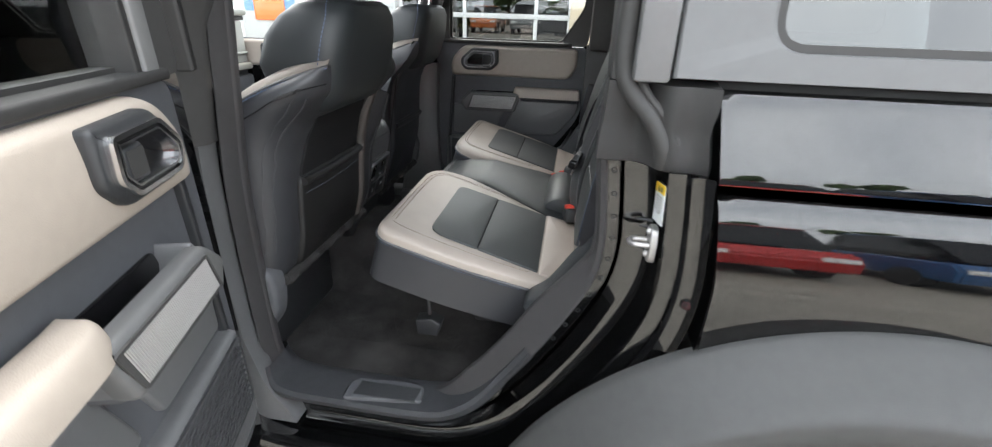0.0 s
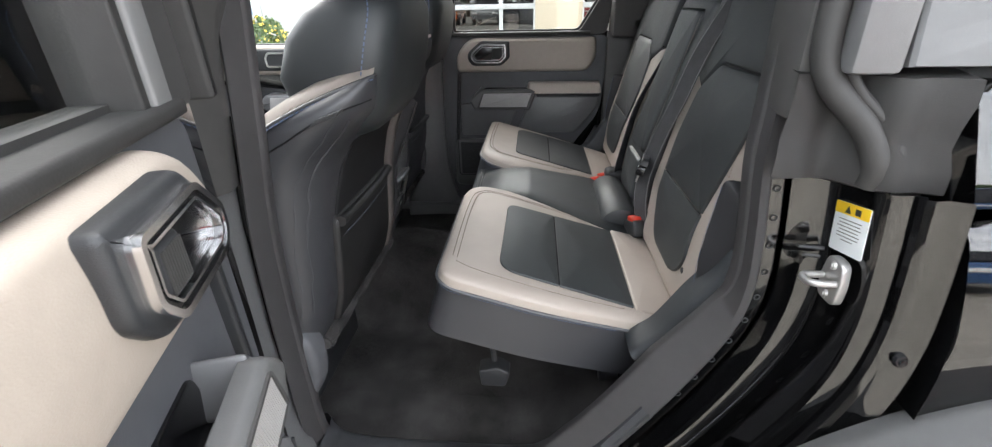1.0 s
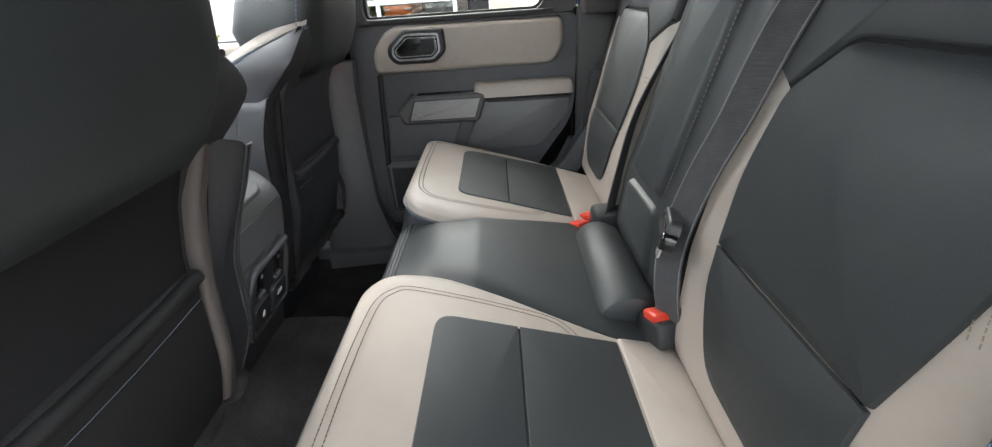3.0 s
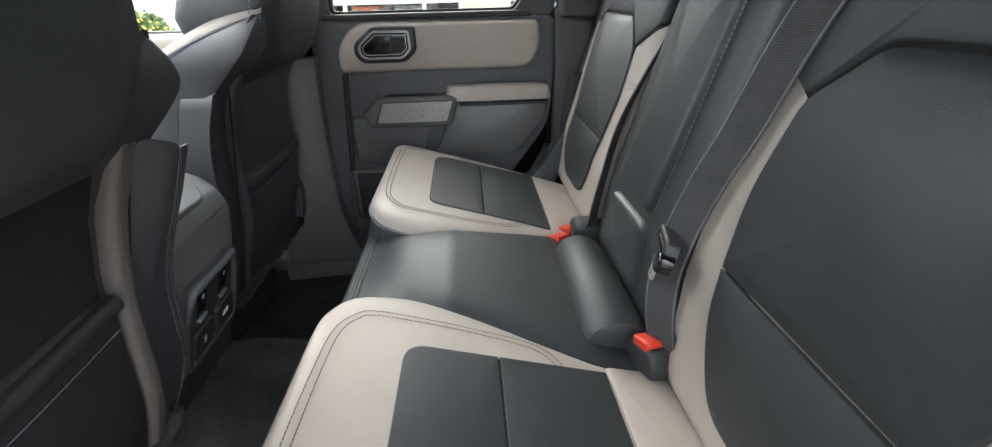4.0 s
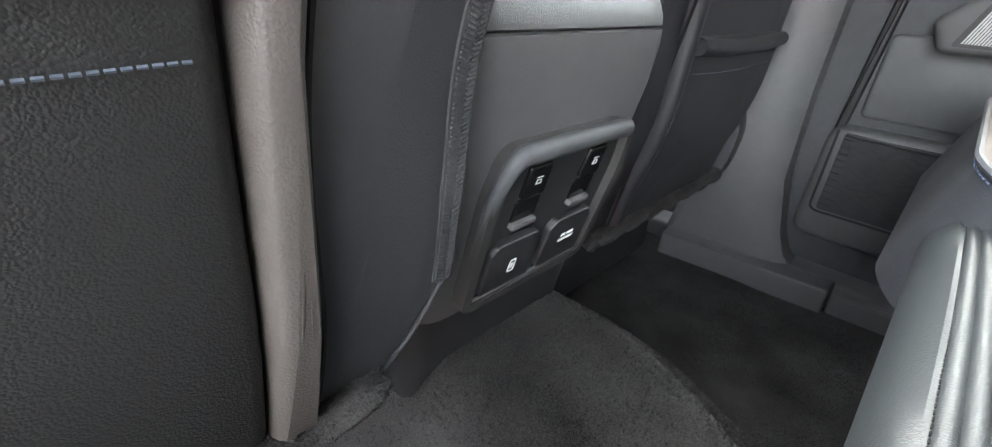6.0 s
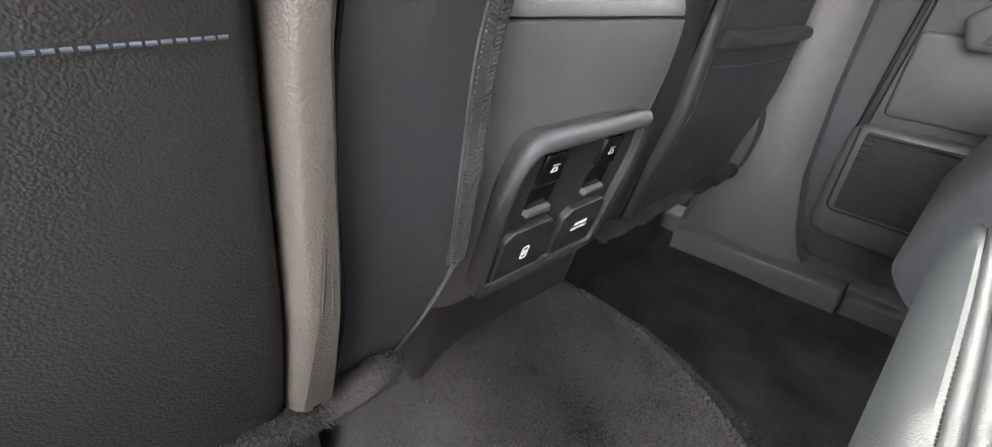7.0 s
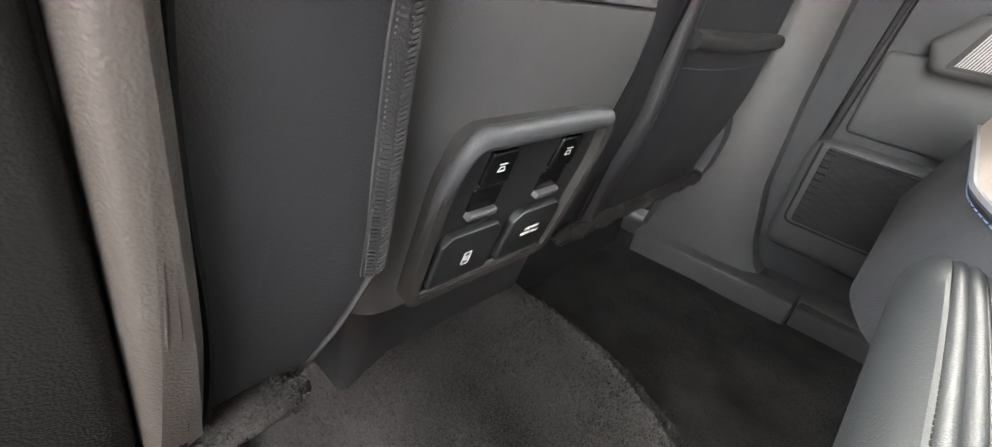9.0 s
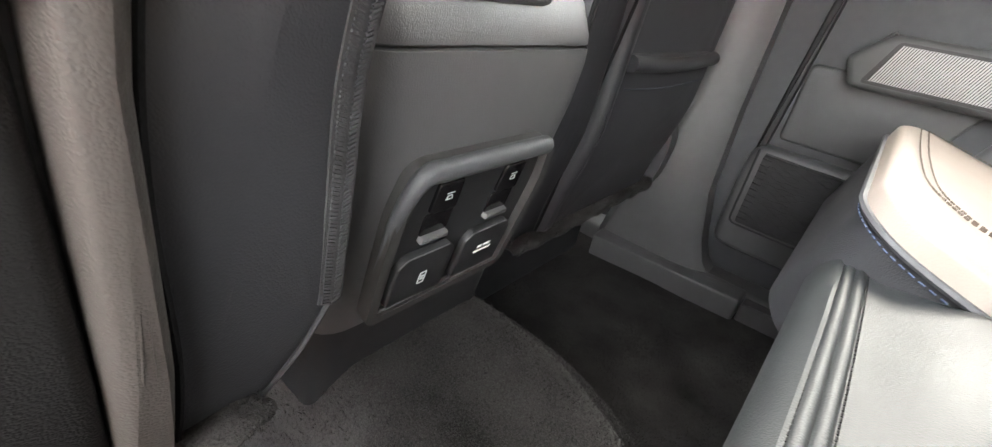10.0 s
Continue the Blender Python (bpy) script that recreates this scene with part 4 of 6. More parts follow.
# ---------------------------------------------------------------- rear doors
def car_door(label, D, shade, group, open_door):
    """A rear passenger door. D(a, v, h): along the door, up, and inward from its inner face."""
    e = thing("rear_door", label, "car door", group, at=tuple(D(0.06, 0.70, -0.05)))
    # pressed outer shell and the padded inner panel
    x0 = 0.045 if open_door else -0.02
    shell = dense(rounded(V2((x0, 0.58), (0.50, 0.58), (0.68, 0.84), (0.775, 1.02), (0.775, 1.315), (x0, 1.315)), [0.04, 0.08, 0.06, 0.06, 0.02, 0.02]), 0.06)
    part("outer_shell", prism(B(), shell, D, -0.005, -0.075, 0.012), "black_paint", e, "glossy black door shell")
    inner = dense(rounded(V2((0.060 if open_door else 0.05, 0.642), (0.44, 0.642), (0.595, 0.88), (0.70, 1.02), (0.71, 1.303), (0.085 if open_door else 0.06, 1.303)), [0.05, 0.10, 0.08, 0.06, 0.03, 0.03], 7), 0.04)
    panel = part("inner_panel", pad(B(), inner, D, 0.0, 0.012, 0.02, 0.0), "navy_plastic", e, "dark blue-grey moulded inner panel")
    # slanted recess band and lower pocket
    part("panel_field", prism(B(), rounded(V2((0.135, 0.92), (0.315, 0.92), (0.375, 1.05), (0.135, 1.05)), 0.012), D, -0.004, 0.010, 0.006), "grey_plastic", e)
    part("panel_field", prism(B(), dense(rounded(V2((0.36, 0.93), (0.60, 0.93), (0.685, 1.03), (0.69, 1.095), (0.43, 1.095)), 0.02), 0.05), D, -0.004, 0.012, 0.008), "grey_plastic", e)
    part("panel_rib", prism(B(), rounded(V2((0.108, 0.89), (0.123, 0.89), (0.143, 1.17), (0.128, 1.17)), 0.003), D, -0.002, 0.012, 0.004), "dark_plastic", e)
    # padded beige upper panel
    up = dense(rounded(V2((0.128, 1.172), (0.639, 1.174), (0.668, 1.225), (0.666, 1.297), (0.178, 1.299), (0.126, 1.235)), [0.02, 0.03, 0.02, 0.02, 0.05, 0.03], 7), 0.03)
    part("padded_panel", pad(B(), up, D, 0.026, 0.014, 0.006, 0.004), shade, e, "beige padded vinyl upper panel")
    # release handle: dark bezel, chrome ring, cavity and lever
    bez = rounded(V2((0.194, 1.199), (0.306, 1.199), (0.338, 1.228), (0.336, 1.288), (0.226, 1.290), (0.176, 1.248), (0.174, 1.222)), [0.016, 0.014, 0.012, 0.008, 0.012, 0.014, 0.012])
    bz = part("handle_bezel", prism(B(), bez, D, 0.022, 0.041, 0.008), "dark_plastic", e, "dark handle bezel")
    o = rounded(V2((0.205, 1.210), (0.302, 1.210), (0.325, 1.232), (0.322, 1.278), (0.230, 1.280), (0.190, 1.246), (0.190, 1.224)), 0.009, 6)
    mid = inward(o, 0.010)
    part("handle_rim", ring_slab(B(), inward(o, 0.0050), mid, D, 0.036, 0.0475), "gloss_plastic", bz, "glossy black inner rim")
    part("handle_ring", ring_slab(B(), o, inward(o, 0.0055), D, 0.036, 0.050), "chrome", bz, "bright chrome ring")
    part("handle_lining", ring_slab(B(), mid, inward(mid, 0.0022), D, 0.036, 0.0492), "chrome", bz, "chrome inner lip")
    part("handle_cup", prism(B(), inward(o, 0.009), D, 0.040, 0.0425, 0.001), "gloss_plastic", bz)
    lv = part("handle_lever", prism(B(), rounded(V2((0.268, 1.224), (0.300, 1.224), (0.310, 1.236), (0.308, 1.262), (0.272, 1.264)), 0.006), D, 0.041, 0.048, 0.004), "dark_plastic", bz, "ribbed black lever")
    bm = B()
    for i in range(9):
        a = 0.2735 + i * 0.0034
        prism(bm, V2((a, 1.229), (a + 0.0017, 1.229), (a + 0.0027, 1.259), (a + 0.0010, 1.259)), D, 0.047, 0.0495, 0.0005, 1)
    part("lever_rib", bm, "rubber", lv, kind="stuff")
    # grab handle with its metal plate
    grab = dense(rounded(V2((0.178, 1.072), (0.222, 1.112), (0.446, 1.113), (0.416, 1.032), (0.196, 1.032)), [0.010, 0.012, 0.010, 0.012, 0.010]), 0.03)
    gb = part("grab_handle", prism(B(), grab, D, 0.038, 0.062, 0.010), "flare_plastic", e, "grey moulded grab handle")
    part("grab_foot", prism(B(), rounded(V2((0.180, 1.070), (0.222, 1.118), (0.240, 1.060), (0.20, 1.036)), 0.008), D, 0.0, 0.044, 0.004), "grey_plastic", gb)
    part("grab_foot", prism(B(), rounded(V2((0.405, 1.100), (0.445, 1.110), (0.416, 1.034), (0.390, 1.034)), 0.008), D, 0.0, 0.044, 0.004), "grey_plastic", gb)
    part("grab_floor", prism(B(), rounded(V2((0.20, 1.032), (0.416, 1.032), (0.420, 1.044), (0.20, 1.044)), 0.004), D, 0.0, 0.044, 0.004), "navy_plastic", gb)
    part("grab_recess", prism(B(), rounded(V2((0.215, 1.05), (0.40, 1.05), (0.41, 1.112), (0.235, 1.112)), 0.01), D, -0.004, 0.004, 0.002), "gloss_plastic", e, "dark pull recess")
    frame = dense(rounded(V2((0.232, 1.103), (0.436, 1.104), (0.409, 1.042), (0.208, 1.042)), 0.006), 0.03)
    part("plate_border", ring_slab(B(), frame, inward(frame, 0.004), D, 0.058, 0.0645), "trim_plastic", gb)
    mp = part("metal_plate", prism(B(), inward(frame, 0.0035), D, 0.055, 0.0632, 0.0006), "trim_plastic", gb, "satin metal plate with fine slanting ridges")
    bm = B()
    for k in range(70):
        a = 0.196 + 0.0034 * k
        ends = []
        for v in (1.0465, 1.0990):
            lo = 0.214 + (v - 1.042) * 0.39
            hi = 0.4045 + (v - 1.042) * 0.435
            ends.append((a + (v - 1.042) * 0.36, v, lo, hi))
        (a0, v0, lo0, hi0), (a1, v1, lo1, hi1) = ends
        if a0 < lo0 or a1 < lo1 or a0 + 0.0022 > hi0 or a1 + 0.0022 > hi1:
            continue
        prism(bm, V2((a0, v0), (a0 + 0.0022, v0), (a1 + 0.0022, v1), (a1, v1)), D, 0.0630, 0.0642, 0.0003, 1)
    part("plate_ridge", bm, "satin_metal", mp, kind="stuff", smooth=False)
    # armrest
    def arm_place(u, v, h):
        return D(u, 1.098 + h * 0.9, 0.004 + v)
    arm = dense(rounded(V2((0.405, 0.0), (0.405, 0.045), (0.44, 0.062), (0.69, 0.062), (0.69, 0.0)), [0.0, 0.02, 0.02, 0.012, 0.0]), 0.03)
    part("armrest_pad", pad(B(), arm, arm_place, 0.042, 0.012, 0.0, 0.003), shade, e, "beige padded armrest")
    part("armrest_base", prism(B(), rounded(V2((0.44, 1.075), (0.69, 1.075), (0.69, 1.10), (0.44, 1.10)), 0.01), D, 0.0, 0.030, 0.012), "navy_plastic", e)
    # lower pocket with a woven net and its moulded frame
    fo = rounded(V2((0.100, 0.700), (0.40, 0.700), (0.43, 0.79), (0.43, 0.905), (0.105, 0.905)), 0.03)
    part("pocket_shell", prism(B(), fo, D, -0.004, 0.026, 0.014), "grey_plastic", e, "moulded map pocket")
    fr = rounded(V2((0.126, 0.752), (0.412, 0.752), (0.412, 0.897), (0.126, 0.897)), 0.010)
    part("net_frame", tube(B(), [D(a, v, 0.0262) for a, v in ((0.119, 0.898), (0.119, 0.765), (0.1205, 0.757), (0.126, 0.7525), (0.134, 0.751), (0.40, 0.751))], 0.0022, 8), "dark_plastic", e, "dark groove round the net")
    part("net_backing", prism(B(), inward(fr, 0.004), D, 0.020, 0.0275, 0.001, 1), "webbing", e, "dark pocket lining")
    part("net_edge", tube(B(), [D(0.132 + 0.028 * i, 0.893 - 0.003 * math.sin(math.pi * i / 10), 0.0305) for i in range(11)], 0.0030, 8), "webbing", e, "elastic top edge of the net")
    for i in range(11):
        part("net_rung", prism(B(), V2((0.130, 0.765 + i * 0.0117), (0.145, 0.764 + i * 0.0117), (0.145, 0.7675 + i * 0.0117), (0.130, 0.7685 + i * 0.0117)), D, 0.026, 0.0308, 0.001, 1), "webbing", e)
    net = B()
    for k in range(20):
        v = 0.762 + k * 0.0062
        tube(net, [D(0.138 + r * 0.0066, v + 0.0021 * math.sin(r * math.pi / 2 + (k % 2) * math.pi) + 0.0010 * math.sin(r * 1.7 + k * k), 0.0288 + 0.0008 * math.cos(r * math.pi / 2 + k)) for r in range(40)], 0.0012, 4)
    part("net_weave", net, "webbing", e, "dark woven pocket net", kind="stuff")
    # window: frame, seal, tinted pane
    wo = rounded(V2((x0, 1.306), (0.70, 1.306), (0.735, 1.50), (0.735, 1.70), (0.70, 1.735), (x0 + 0.03, 1.735)), 0.02)
    wi = rounded(V2((0.115, 1.316), (0.600, 1.316), (0.685, 1.452), (0.690, 1.66), (0.66, 1.69), (0.120, 1.69)), 0.02)
    part("window_frame", ring_slab(B(), wo, wi, D, -0.055, 0.0), "trim_plastic", e, "dark grey window frame", smooth=False)
    part("belt_strip", prism(B(), V2((0.10, 1.303), (0.64, 1.303), (0.64, 1.318), (0.10, 1.318)), D, -0.05, 0.012, 0.005), "rubber", e)
    gl = part("window_pane", prism(B(), inward(wi, -0.006), D, -0.034, -0.030, 0.0005, 1), "side_pane", e, "tinted window glass", smooth=False)
    gl.visible_shadow = False
    part("window_seal", ring_slab(B(), wi, inward(wi, 0.008), D, -0.040, -0.022), "rubber", e, smooth=False)
    if open_door:
        part("front_trim", prism(B(), rounded(V2((0.028, 1.306), (0.045, 1.306), (0.075, 1.735), (0.050, 1.735)), 0.004), D, -0.06, 0.02, 0.006), "rubber", e, "black rubber edge seal")
        part("frame_strip", prism(B(), rounded(V2((0.108, 1.314), (0.142, 1.314), (0.152, 1.735), (0.116, 1.735)), 0.004), D, -0.004, 0.006, 0.003), "frame_grey", e, "pale grey window frame strip")
        part("frame_strip_edge", prism(B(), rounded(V2((0.142, 1.312), (0.156, 1.312), (0.166, 1.735), (0.152, 1.735)), 0.003), D, -0.034, 0.002, 0.003), "rubber", e, "black seal beside the strip")
        tag = part("window_sticker", prism(B(), V2((0.275, 1.366), (0.314, 1.366), (0.314, 1.394), (0.275, 1.394)), D, -0.0352, -0.0346, 0.0001, 1), "white_print", e, "white paper tag with unreadable handwriting", smooth=False)
        part("tag_band", prism(B(), V2((0.302, 1.368), (0.313, 1.368), (0.313, 1.393), (0.302, 1.393)), D, -0.0346, -0.0343, 0.0001, 1), "red_print", tag, "faded red band", smooth=False)
        for v, w in ((1.387, 0.020), (1.378, 0.018), (1.370, 0.014)):
            part("print_bar", prism(B(), V2((0.279, v), (0.279 + w, v), (0.279 + w, v + 0.004), (0.279, v + 0.004)), D, -0.0346, -0.0342, 0.0001, 1), "grey_thread", tag, smooth=False)
        part("window_sticker", prism(B(), V2((0.279, 1.346), (0.322, 1.346), (0.322, 1.361), (0.279, 1.361)), D, -0.0352, -0.0346, 0.0001, 1), "blue_print", e, "blue printed warning tag", smooth=False)
    return e


def far_door_place(a, v, h):
    return Vector((a, 0.712 - h, v))


PHI, HINGE = radians(72.2), Vector((0.078, -0.719))


def open_door_place(a, v, h):
    d, n = Vector((math.cos(PHI), -math.sin(PHI))), Vector((math.sin(PHI), math.cos(PHI)))
    p = HINGE + d * a + n * h
    return Vector((p.x, p.y, v + 0.035))


car_door("closed rear door with taupe padded panel and chrome handle", far_door_place, "taupe_vinyl", "rear doors", False)
car_door("wide open rear door with beige padded panel and chrome handle", open_door_place, "beige_vinyl", "rear doors", True)


def front_door_panel():
    """The far front door as it shows past the seats: pale pad, handle and grab handle."""
    e = thing("front_door", "closed front door with taupe padded panel and chrome handle", "car door", at=(-0.5, 0.7, 0.62))
    D = lambda a, v, h: Vector((a, 0.705 - h, v))
    part("inner_panel", pad(B(), dense(rounded(V2((-1.15, 0.62), (-0.09, 0.62), (-0.09, 1.29), (-1.15, 1.29)), 0.03), 0.06), D, 0.0, 0.012, 0.02), "navy_plastic", e)
    part("padded_panel", pad(B(), dense(rounded(V2((-1.05, 1.170), (-0.17, 1.172), (-0.15, 1.285), (-1.05, 1.285)), 0.02), 0.04), D, 0.024, 0.014, 0.006), "taupe_vinyl", e)
    bez = rounded(V2((-0.76, 1.19), (-0.53, 1.19), (-0.50, 1.215), (-0.50, 1.272), (-0.75, 1.272)), 0.014)
    bz = part("handle_bezel", prism(B(), bez, D, 0.02, 0.040, 0.008), "dark_plastic", e)
    o = rounded(V2((-0.63, 1.203), (-0.525, 1.203), (-0.515, 1.22), (-0.515, 1.262), (-0.62, 1.262), (-0.635, 1.24)), 0.010)
    part("handle_ring", ring_slab(B(), o, inward(o, 0.008), D, 0.036, 0.047), "chrome", bz)
    part("switch_bar", prism(B(), V2((-0.69, 1.21), (-0.67, 1.21), (-0.67, 1.255), (-0.69, 1.255)), D, 0.04, 0.045, 0.002), "satin_metal", bz)
    gb = part("grab_handle", prism(B(), rounded(V2((-0.70, 1.055), (-0.66, 1.10), (-0.42, 1.10), (-0.45, 1.03), (-0.66, 1.03)), 0.012), D, 0.0, 0.06, 0.012), "grey_plastic", e)
    part("metal_plate", pad(B(), dense(rounded(V2((-0.64, 1.09), (-0.44, 1.09), (-0.47, 1.04), (-0.65, 1.04)), 0.006), 0.03), D, 0.064, 0.003, -0.056), "satin_metal", gb)


front_door_panel()


# ---------------------------------------------------------------- rear bench
def cush(u, v, h):
    """Seat cushion plane: falls to the rear."""
    return Vector((u + 0.28 * h, v, 0.981 - 0.29 * (u - 0.375) + 0.96 * h))


def back(v, z, h):
    """Backrest plane: leans to the rear."""
    return Vector((0.722 + 0.28 * (z - 1.05) + 0.16 * max(0.0, 1.05 - z) - 0.963 * h, v, z + 0.27 * h))


def on(place, pts, h):
    return [place(p.x, p.y, h) for p in pts]


PAD_RIDGE = [(0.600, 0.893), (0.612, 0.906), (0.645, 0.934), (0.686, 0.997), (0.712, 1.034), (0.737, 1.088), (0.754, 1.120)]


def outboard_seat(s, label):
    """An outer rear seat; s is -1 on the near side, 1 on the far side."""
    e = thing("bench_seat", label, "car seat", "rear seats", at=(0.45, s * 0.36, 0.70))
    C = lambda u, v, h: cush(u, -s * v, h)
    K = lambda v, z, h: back(-s * v, z, h)
    # cushion body with its grey skirt, then the beige top
    base = dense(rounded(V2((0.275, -0.560), (0.275, -0.170), (0.300, -0.122), (0.37, -0.103), (0.46, -0.124), (0.55, -0.158), (0.63, -0.185), (0.735, -0.185), (0.735, -0.515), (0.630, -0.540), (0.46, -0.562)), [0.045, 0.04, 0.04, 0.04, 0.05, 0.05, 0.05, 0.01, 0.01, 0.04, 0.05], 8), 0.02)
    skirt = part("skirt", pad(B(), inward(base, 0.003), C, -0.012, 0.004, 0.118), "grey_leather", e, "dark grey leather skirt")
    part("cushion", pad(B(), base, C, 0.012, 0.028, 0.014, 0.002, rings=8), "beige_leather", e, "beige leather cushion")
    pip = inward(base, -0.0015)
    part("piping", tube(B(), on(C, pip, -0.0145), 0.0028, 6, closed=True), "navy_plastic", e, "dark blue piping")
    thread = [C(p.x, p.y, -0.021) for p in inward(base, 0.0005) if p.x < 0.60]
    # black insert in two fields, and the beige roll behind them
    f1 = dense(rounded(V2((0.372, -0.503), (0.374, -0.207), (0.4815, -0.205), (0.4815, -0.507)), [0.04, 0.028, 0.002, 0.002], 7), 0.02)
    f2 = dense(rounded(V2((0.482, -0.507), (0.482, -0.205), (0.616, -0.202), (0.617, -0.511)), [0.002, 0.002, 0.004, 0.004]), 0.02)
    un = inward(dense(rounded(V2((0.372, -0.503), (0.374, -0.207), (0.616, -0.202), (0.617, -0.511)), 0.03, 5), 0.02), 0.004)
    part("insert_seam", prism(B(), un, C, 0.0, 0.0150, 0.001, 1), "black_cloth", e)
    for f in (f1, f2):
        part("insert", pad(B(), f, C, 0.0162, 0.0020, 0.0, 0.003, rings=6), "black_leather", e, "black leather insert")
    roll = dense(rounded(V2((0.6172, -0.517), (0.6172, -0.188), (0.730, -0.180), (0.730, -0.500), (0.66, -0.514)), [0.006, 0.006, 0.02, 0.02, 0.02]), 0.02)
    part("rear_roll", pad(B(), roll, C, 0.0150, 0.006, 0.0, 0.006, rings=6), "beige_leather", e, "beige leather rear roll")
    # double stitch round the front of the beige top
    bm = B()
    for d in (0.0, 0.008):
        run = curve(V2((0.292 + d, -0.500), (0.290 + d, -0.35), (0.292 + d, -0.25), (0.297 + d, -0.202), (0.311 + d * 0.7, -0.174 - d * 0.7), (0.333 + d * 0.3, -0.158 - d), (0.40, -0.157 - d), (0.46, -0.161 - d), (0.525 - d * 0.6, -0.170 - d), (0.553 - d, -0.190 - d * 0.5), (0.569 - d, -0.222)), 10)
        stitches(bm, [C(p.x, p.y, 0.0146) for p in run], 0.0035, 0.002, 0.0005)
    run = curve(V2((0.300, -0.514), (0.33, -0.524), (0.40, -0.530), (0.50, -0.531), (0.60, -0.522)), 10)
    stitches(bm, [C(p.x, p.y, 0.0143) for p in run], 0.0035, 0.002, 0.0004)
    part("stitching", bm, "beige_thread", e, "fine brown stitching", kind="stuff")
    part("edge_stitching", stitches(B(), thread, 0.004, 0.003, 0.0005), "blue_thread", e, "blue edge stitching", kind="stuff")
    # backrest: beige frame
    fr = dense(rounded(V2((-0.186, 0.905), (-0.172, 1.02), (-0.150, 1.19), (-0.150, 1.30), (-0.155, 1.44), (-0.51, 1.44), (-0.562, 1.28), (-0.552, 1.16), (-0.552, 0.905)), [0.02, 0.05, 0.05, 0.05, 0.04, 0.05, 0.06, 0.05, 0.02], 7), 0.02)
    part("backrest", pad(B(), fr, K, 0.012, 0.030, 0.10, 0.002, rings=8), "beige_leather", e, "beige leather backrest")
    low = dense(rounded(V2((-0.238, 1.0895), (-0.262, 1.010), (-0.300, 0.955), (-0.440, 0.952), (-0.484, 0.99), (-0.478, 1.0895)), [0.002, 0.03, 0.03, 0.03, 0.03, 0.002], 7), 0.02)
    upp = dense(rounded(V2((-0.238, 1.0900), (-0.222, 1.17), (-0.232, 1.258), (-0.290, 1.309), (-0.478, 1.311), (-0.501, 1.284), (-0.496, 1.21), (-0.478, 1.0900)), [0.002, 0.03, 0.015, 0.015, 0.012, 0.012, 0.04, 0.004], 7), 0.02)
    top = dense(rounded(V2((-0.150, 1.300), (-0.2315, 1.2588), (-0.2898, 1.3096), (-0.4785, 1.3116), (-0.5015, 1.2848), (-0.530, 1.302), (-0.512, 1.445), (-0.150, 1.445)), [0.01, 0.012, 0.015, 0.012, 0.012, 0.01, 0.03, 0.03], 7), 0.02)
    hull = dense(V2((-0.150, 1.300), (-0.230, 1.258), (-0.226, 1.17), (-0.242, 1.09), (-0.266, 1.01), (-0.303, 0.958), (-0.437, 0.955), (-0.480, 0.99), (-0.474, 1.09), (-0.492, 1.21), (-0.498, 1.284), (-0.524, 1.302), (-0.506, 1.43), (-0.16, 1.43)), 0.02)
    part("insert_seam", prism(B(), inward(hull, 0.003), K, 0.0, 0.0155, 0.001, 1), "black_cloth", e)
    part("lower_insert", pad(B(), low, K, 0.018, 0.0022, 0.0, 0.004, rings=6), "black_leather", e, "black leather insert")
    part("upper_insert", pad(B(), upp, K, 0.018, 0.0022, 0.0, 0.010, rings=6), "black_leather", e, "black leather insert")
    part("top_panel", pad(B(), top, K, 0.018, 0.005, 0.03, 0.004, rings=6, centre=(-0.34, 1.37)), "black_leather", e, "black leather top panel")
    # cross stitches on the bolsters and buttons at the foot
    bm = B()
    for dz in (0.0, 0.008):
        stitches(bm, [K(-0.146 - 0.004 * k, 1.198 + dz - 0.0002 * k, 0.0135) for k in range(0, 14)], 0.003, 0.0018, 0.0004)
        stitches(bm, curve([K(-0.482 - dz, 1.235, 0.0135), K(-0.490 - dz, 1.215, 0.0135), K(-0.487 - dz, 1.19, 0.0135), K(-0.494 - dz, 1.165, 0.0135)], 6), 0.003, 0.0018, 0.0004)
    part("stitching", bm, "tan_thread", e, kind="stuff")
    for y, z in ((-0.200, 0.968), (-0.482, 0.984)):
        bm = B()
        bmesh.ops.create_uvsphere(bm, u_segments=14, v_segments=8, radius=0.0065, matrix=Matrix.Translation(K(y, z, 0.012)) @ Matrix.Diagonal((0.5, 1, 1, 1)))
        part("button", bm, "dark_plastic", e, "small black button")
    # dark side bolster: a wing with a pointed tip and the edge above it
    wing = dense(rounded(V2((-0.553, 1.178), (-0.541, 1.168), (-0.545, 1.06), (-0.557, 0.97), (-0.572, 0.905), (-0.625, 0.90), (-0.632, 1.0), (-0.612, 1.118)), [0.006, 0.010, 0.03, 0.03, 0.01, 0.02, 0.03, 0.02], 6), 0.02)
    part("side_wing", pad(B(), wing, lambda v, z, h: K(v, z, h + 0.002 + 0.13 * max(0.0, z - 1.06) - 1.15 * max(0.0, -v - 0.550)), 0.024, 0.006, 0.03, 0.0, rings=5), "wing_leather", e, "black side wing")
    edge = dense(rounded(V2((-0.536, 1.40), (-0.540, 1.14), (-0.60, 1.10), (-0.60, 1.40)), [0.02, 0.02, 0.02, 0.02]), 0.02)
    part("side_edge", pad(B(), edge, K, 0.008, 0.016, 0.09, 0.0), "black_leather", e, "black side panel")
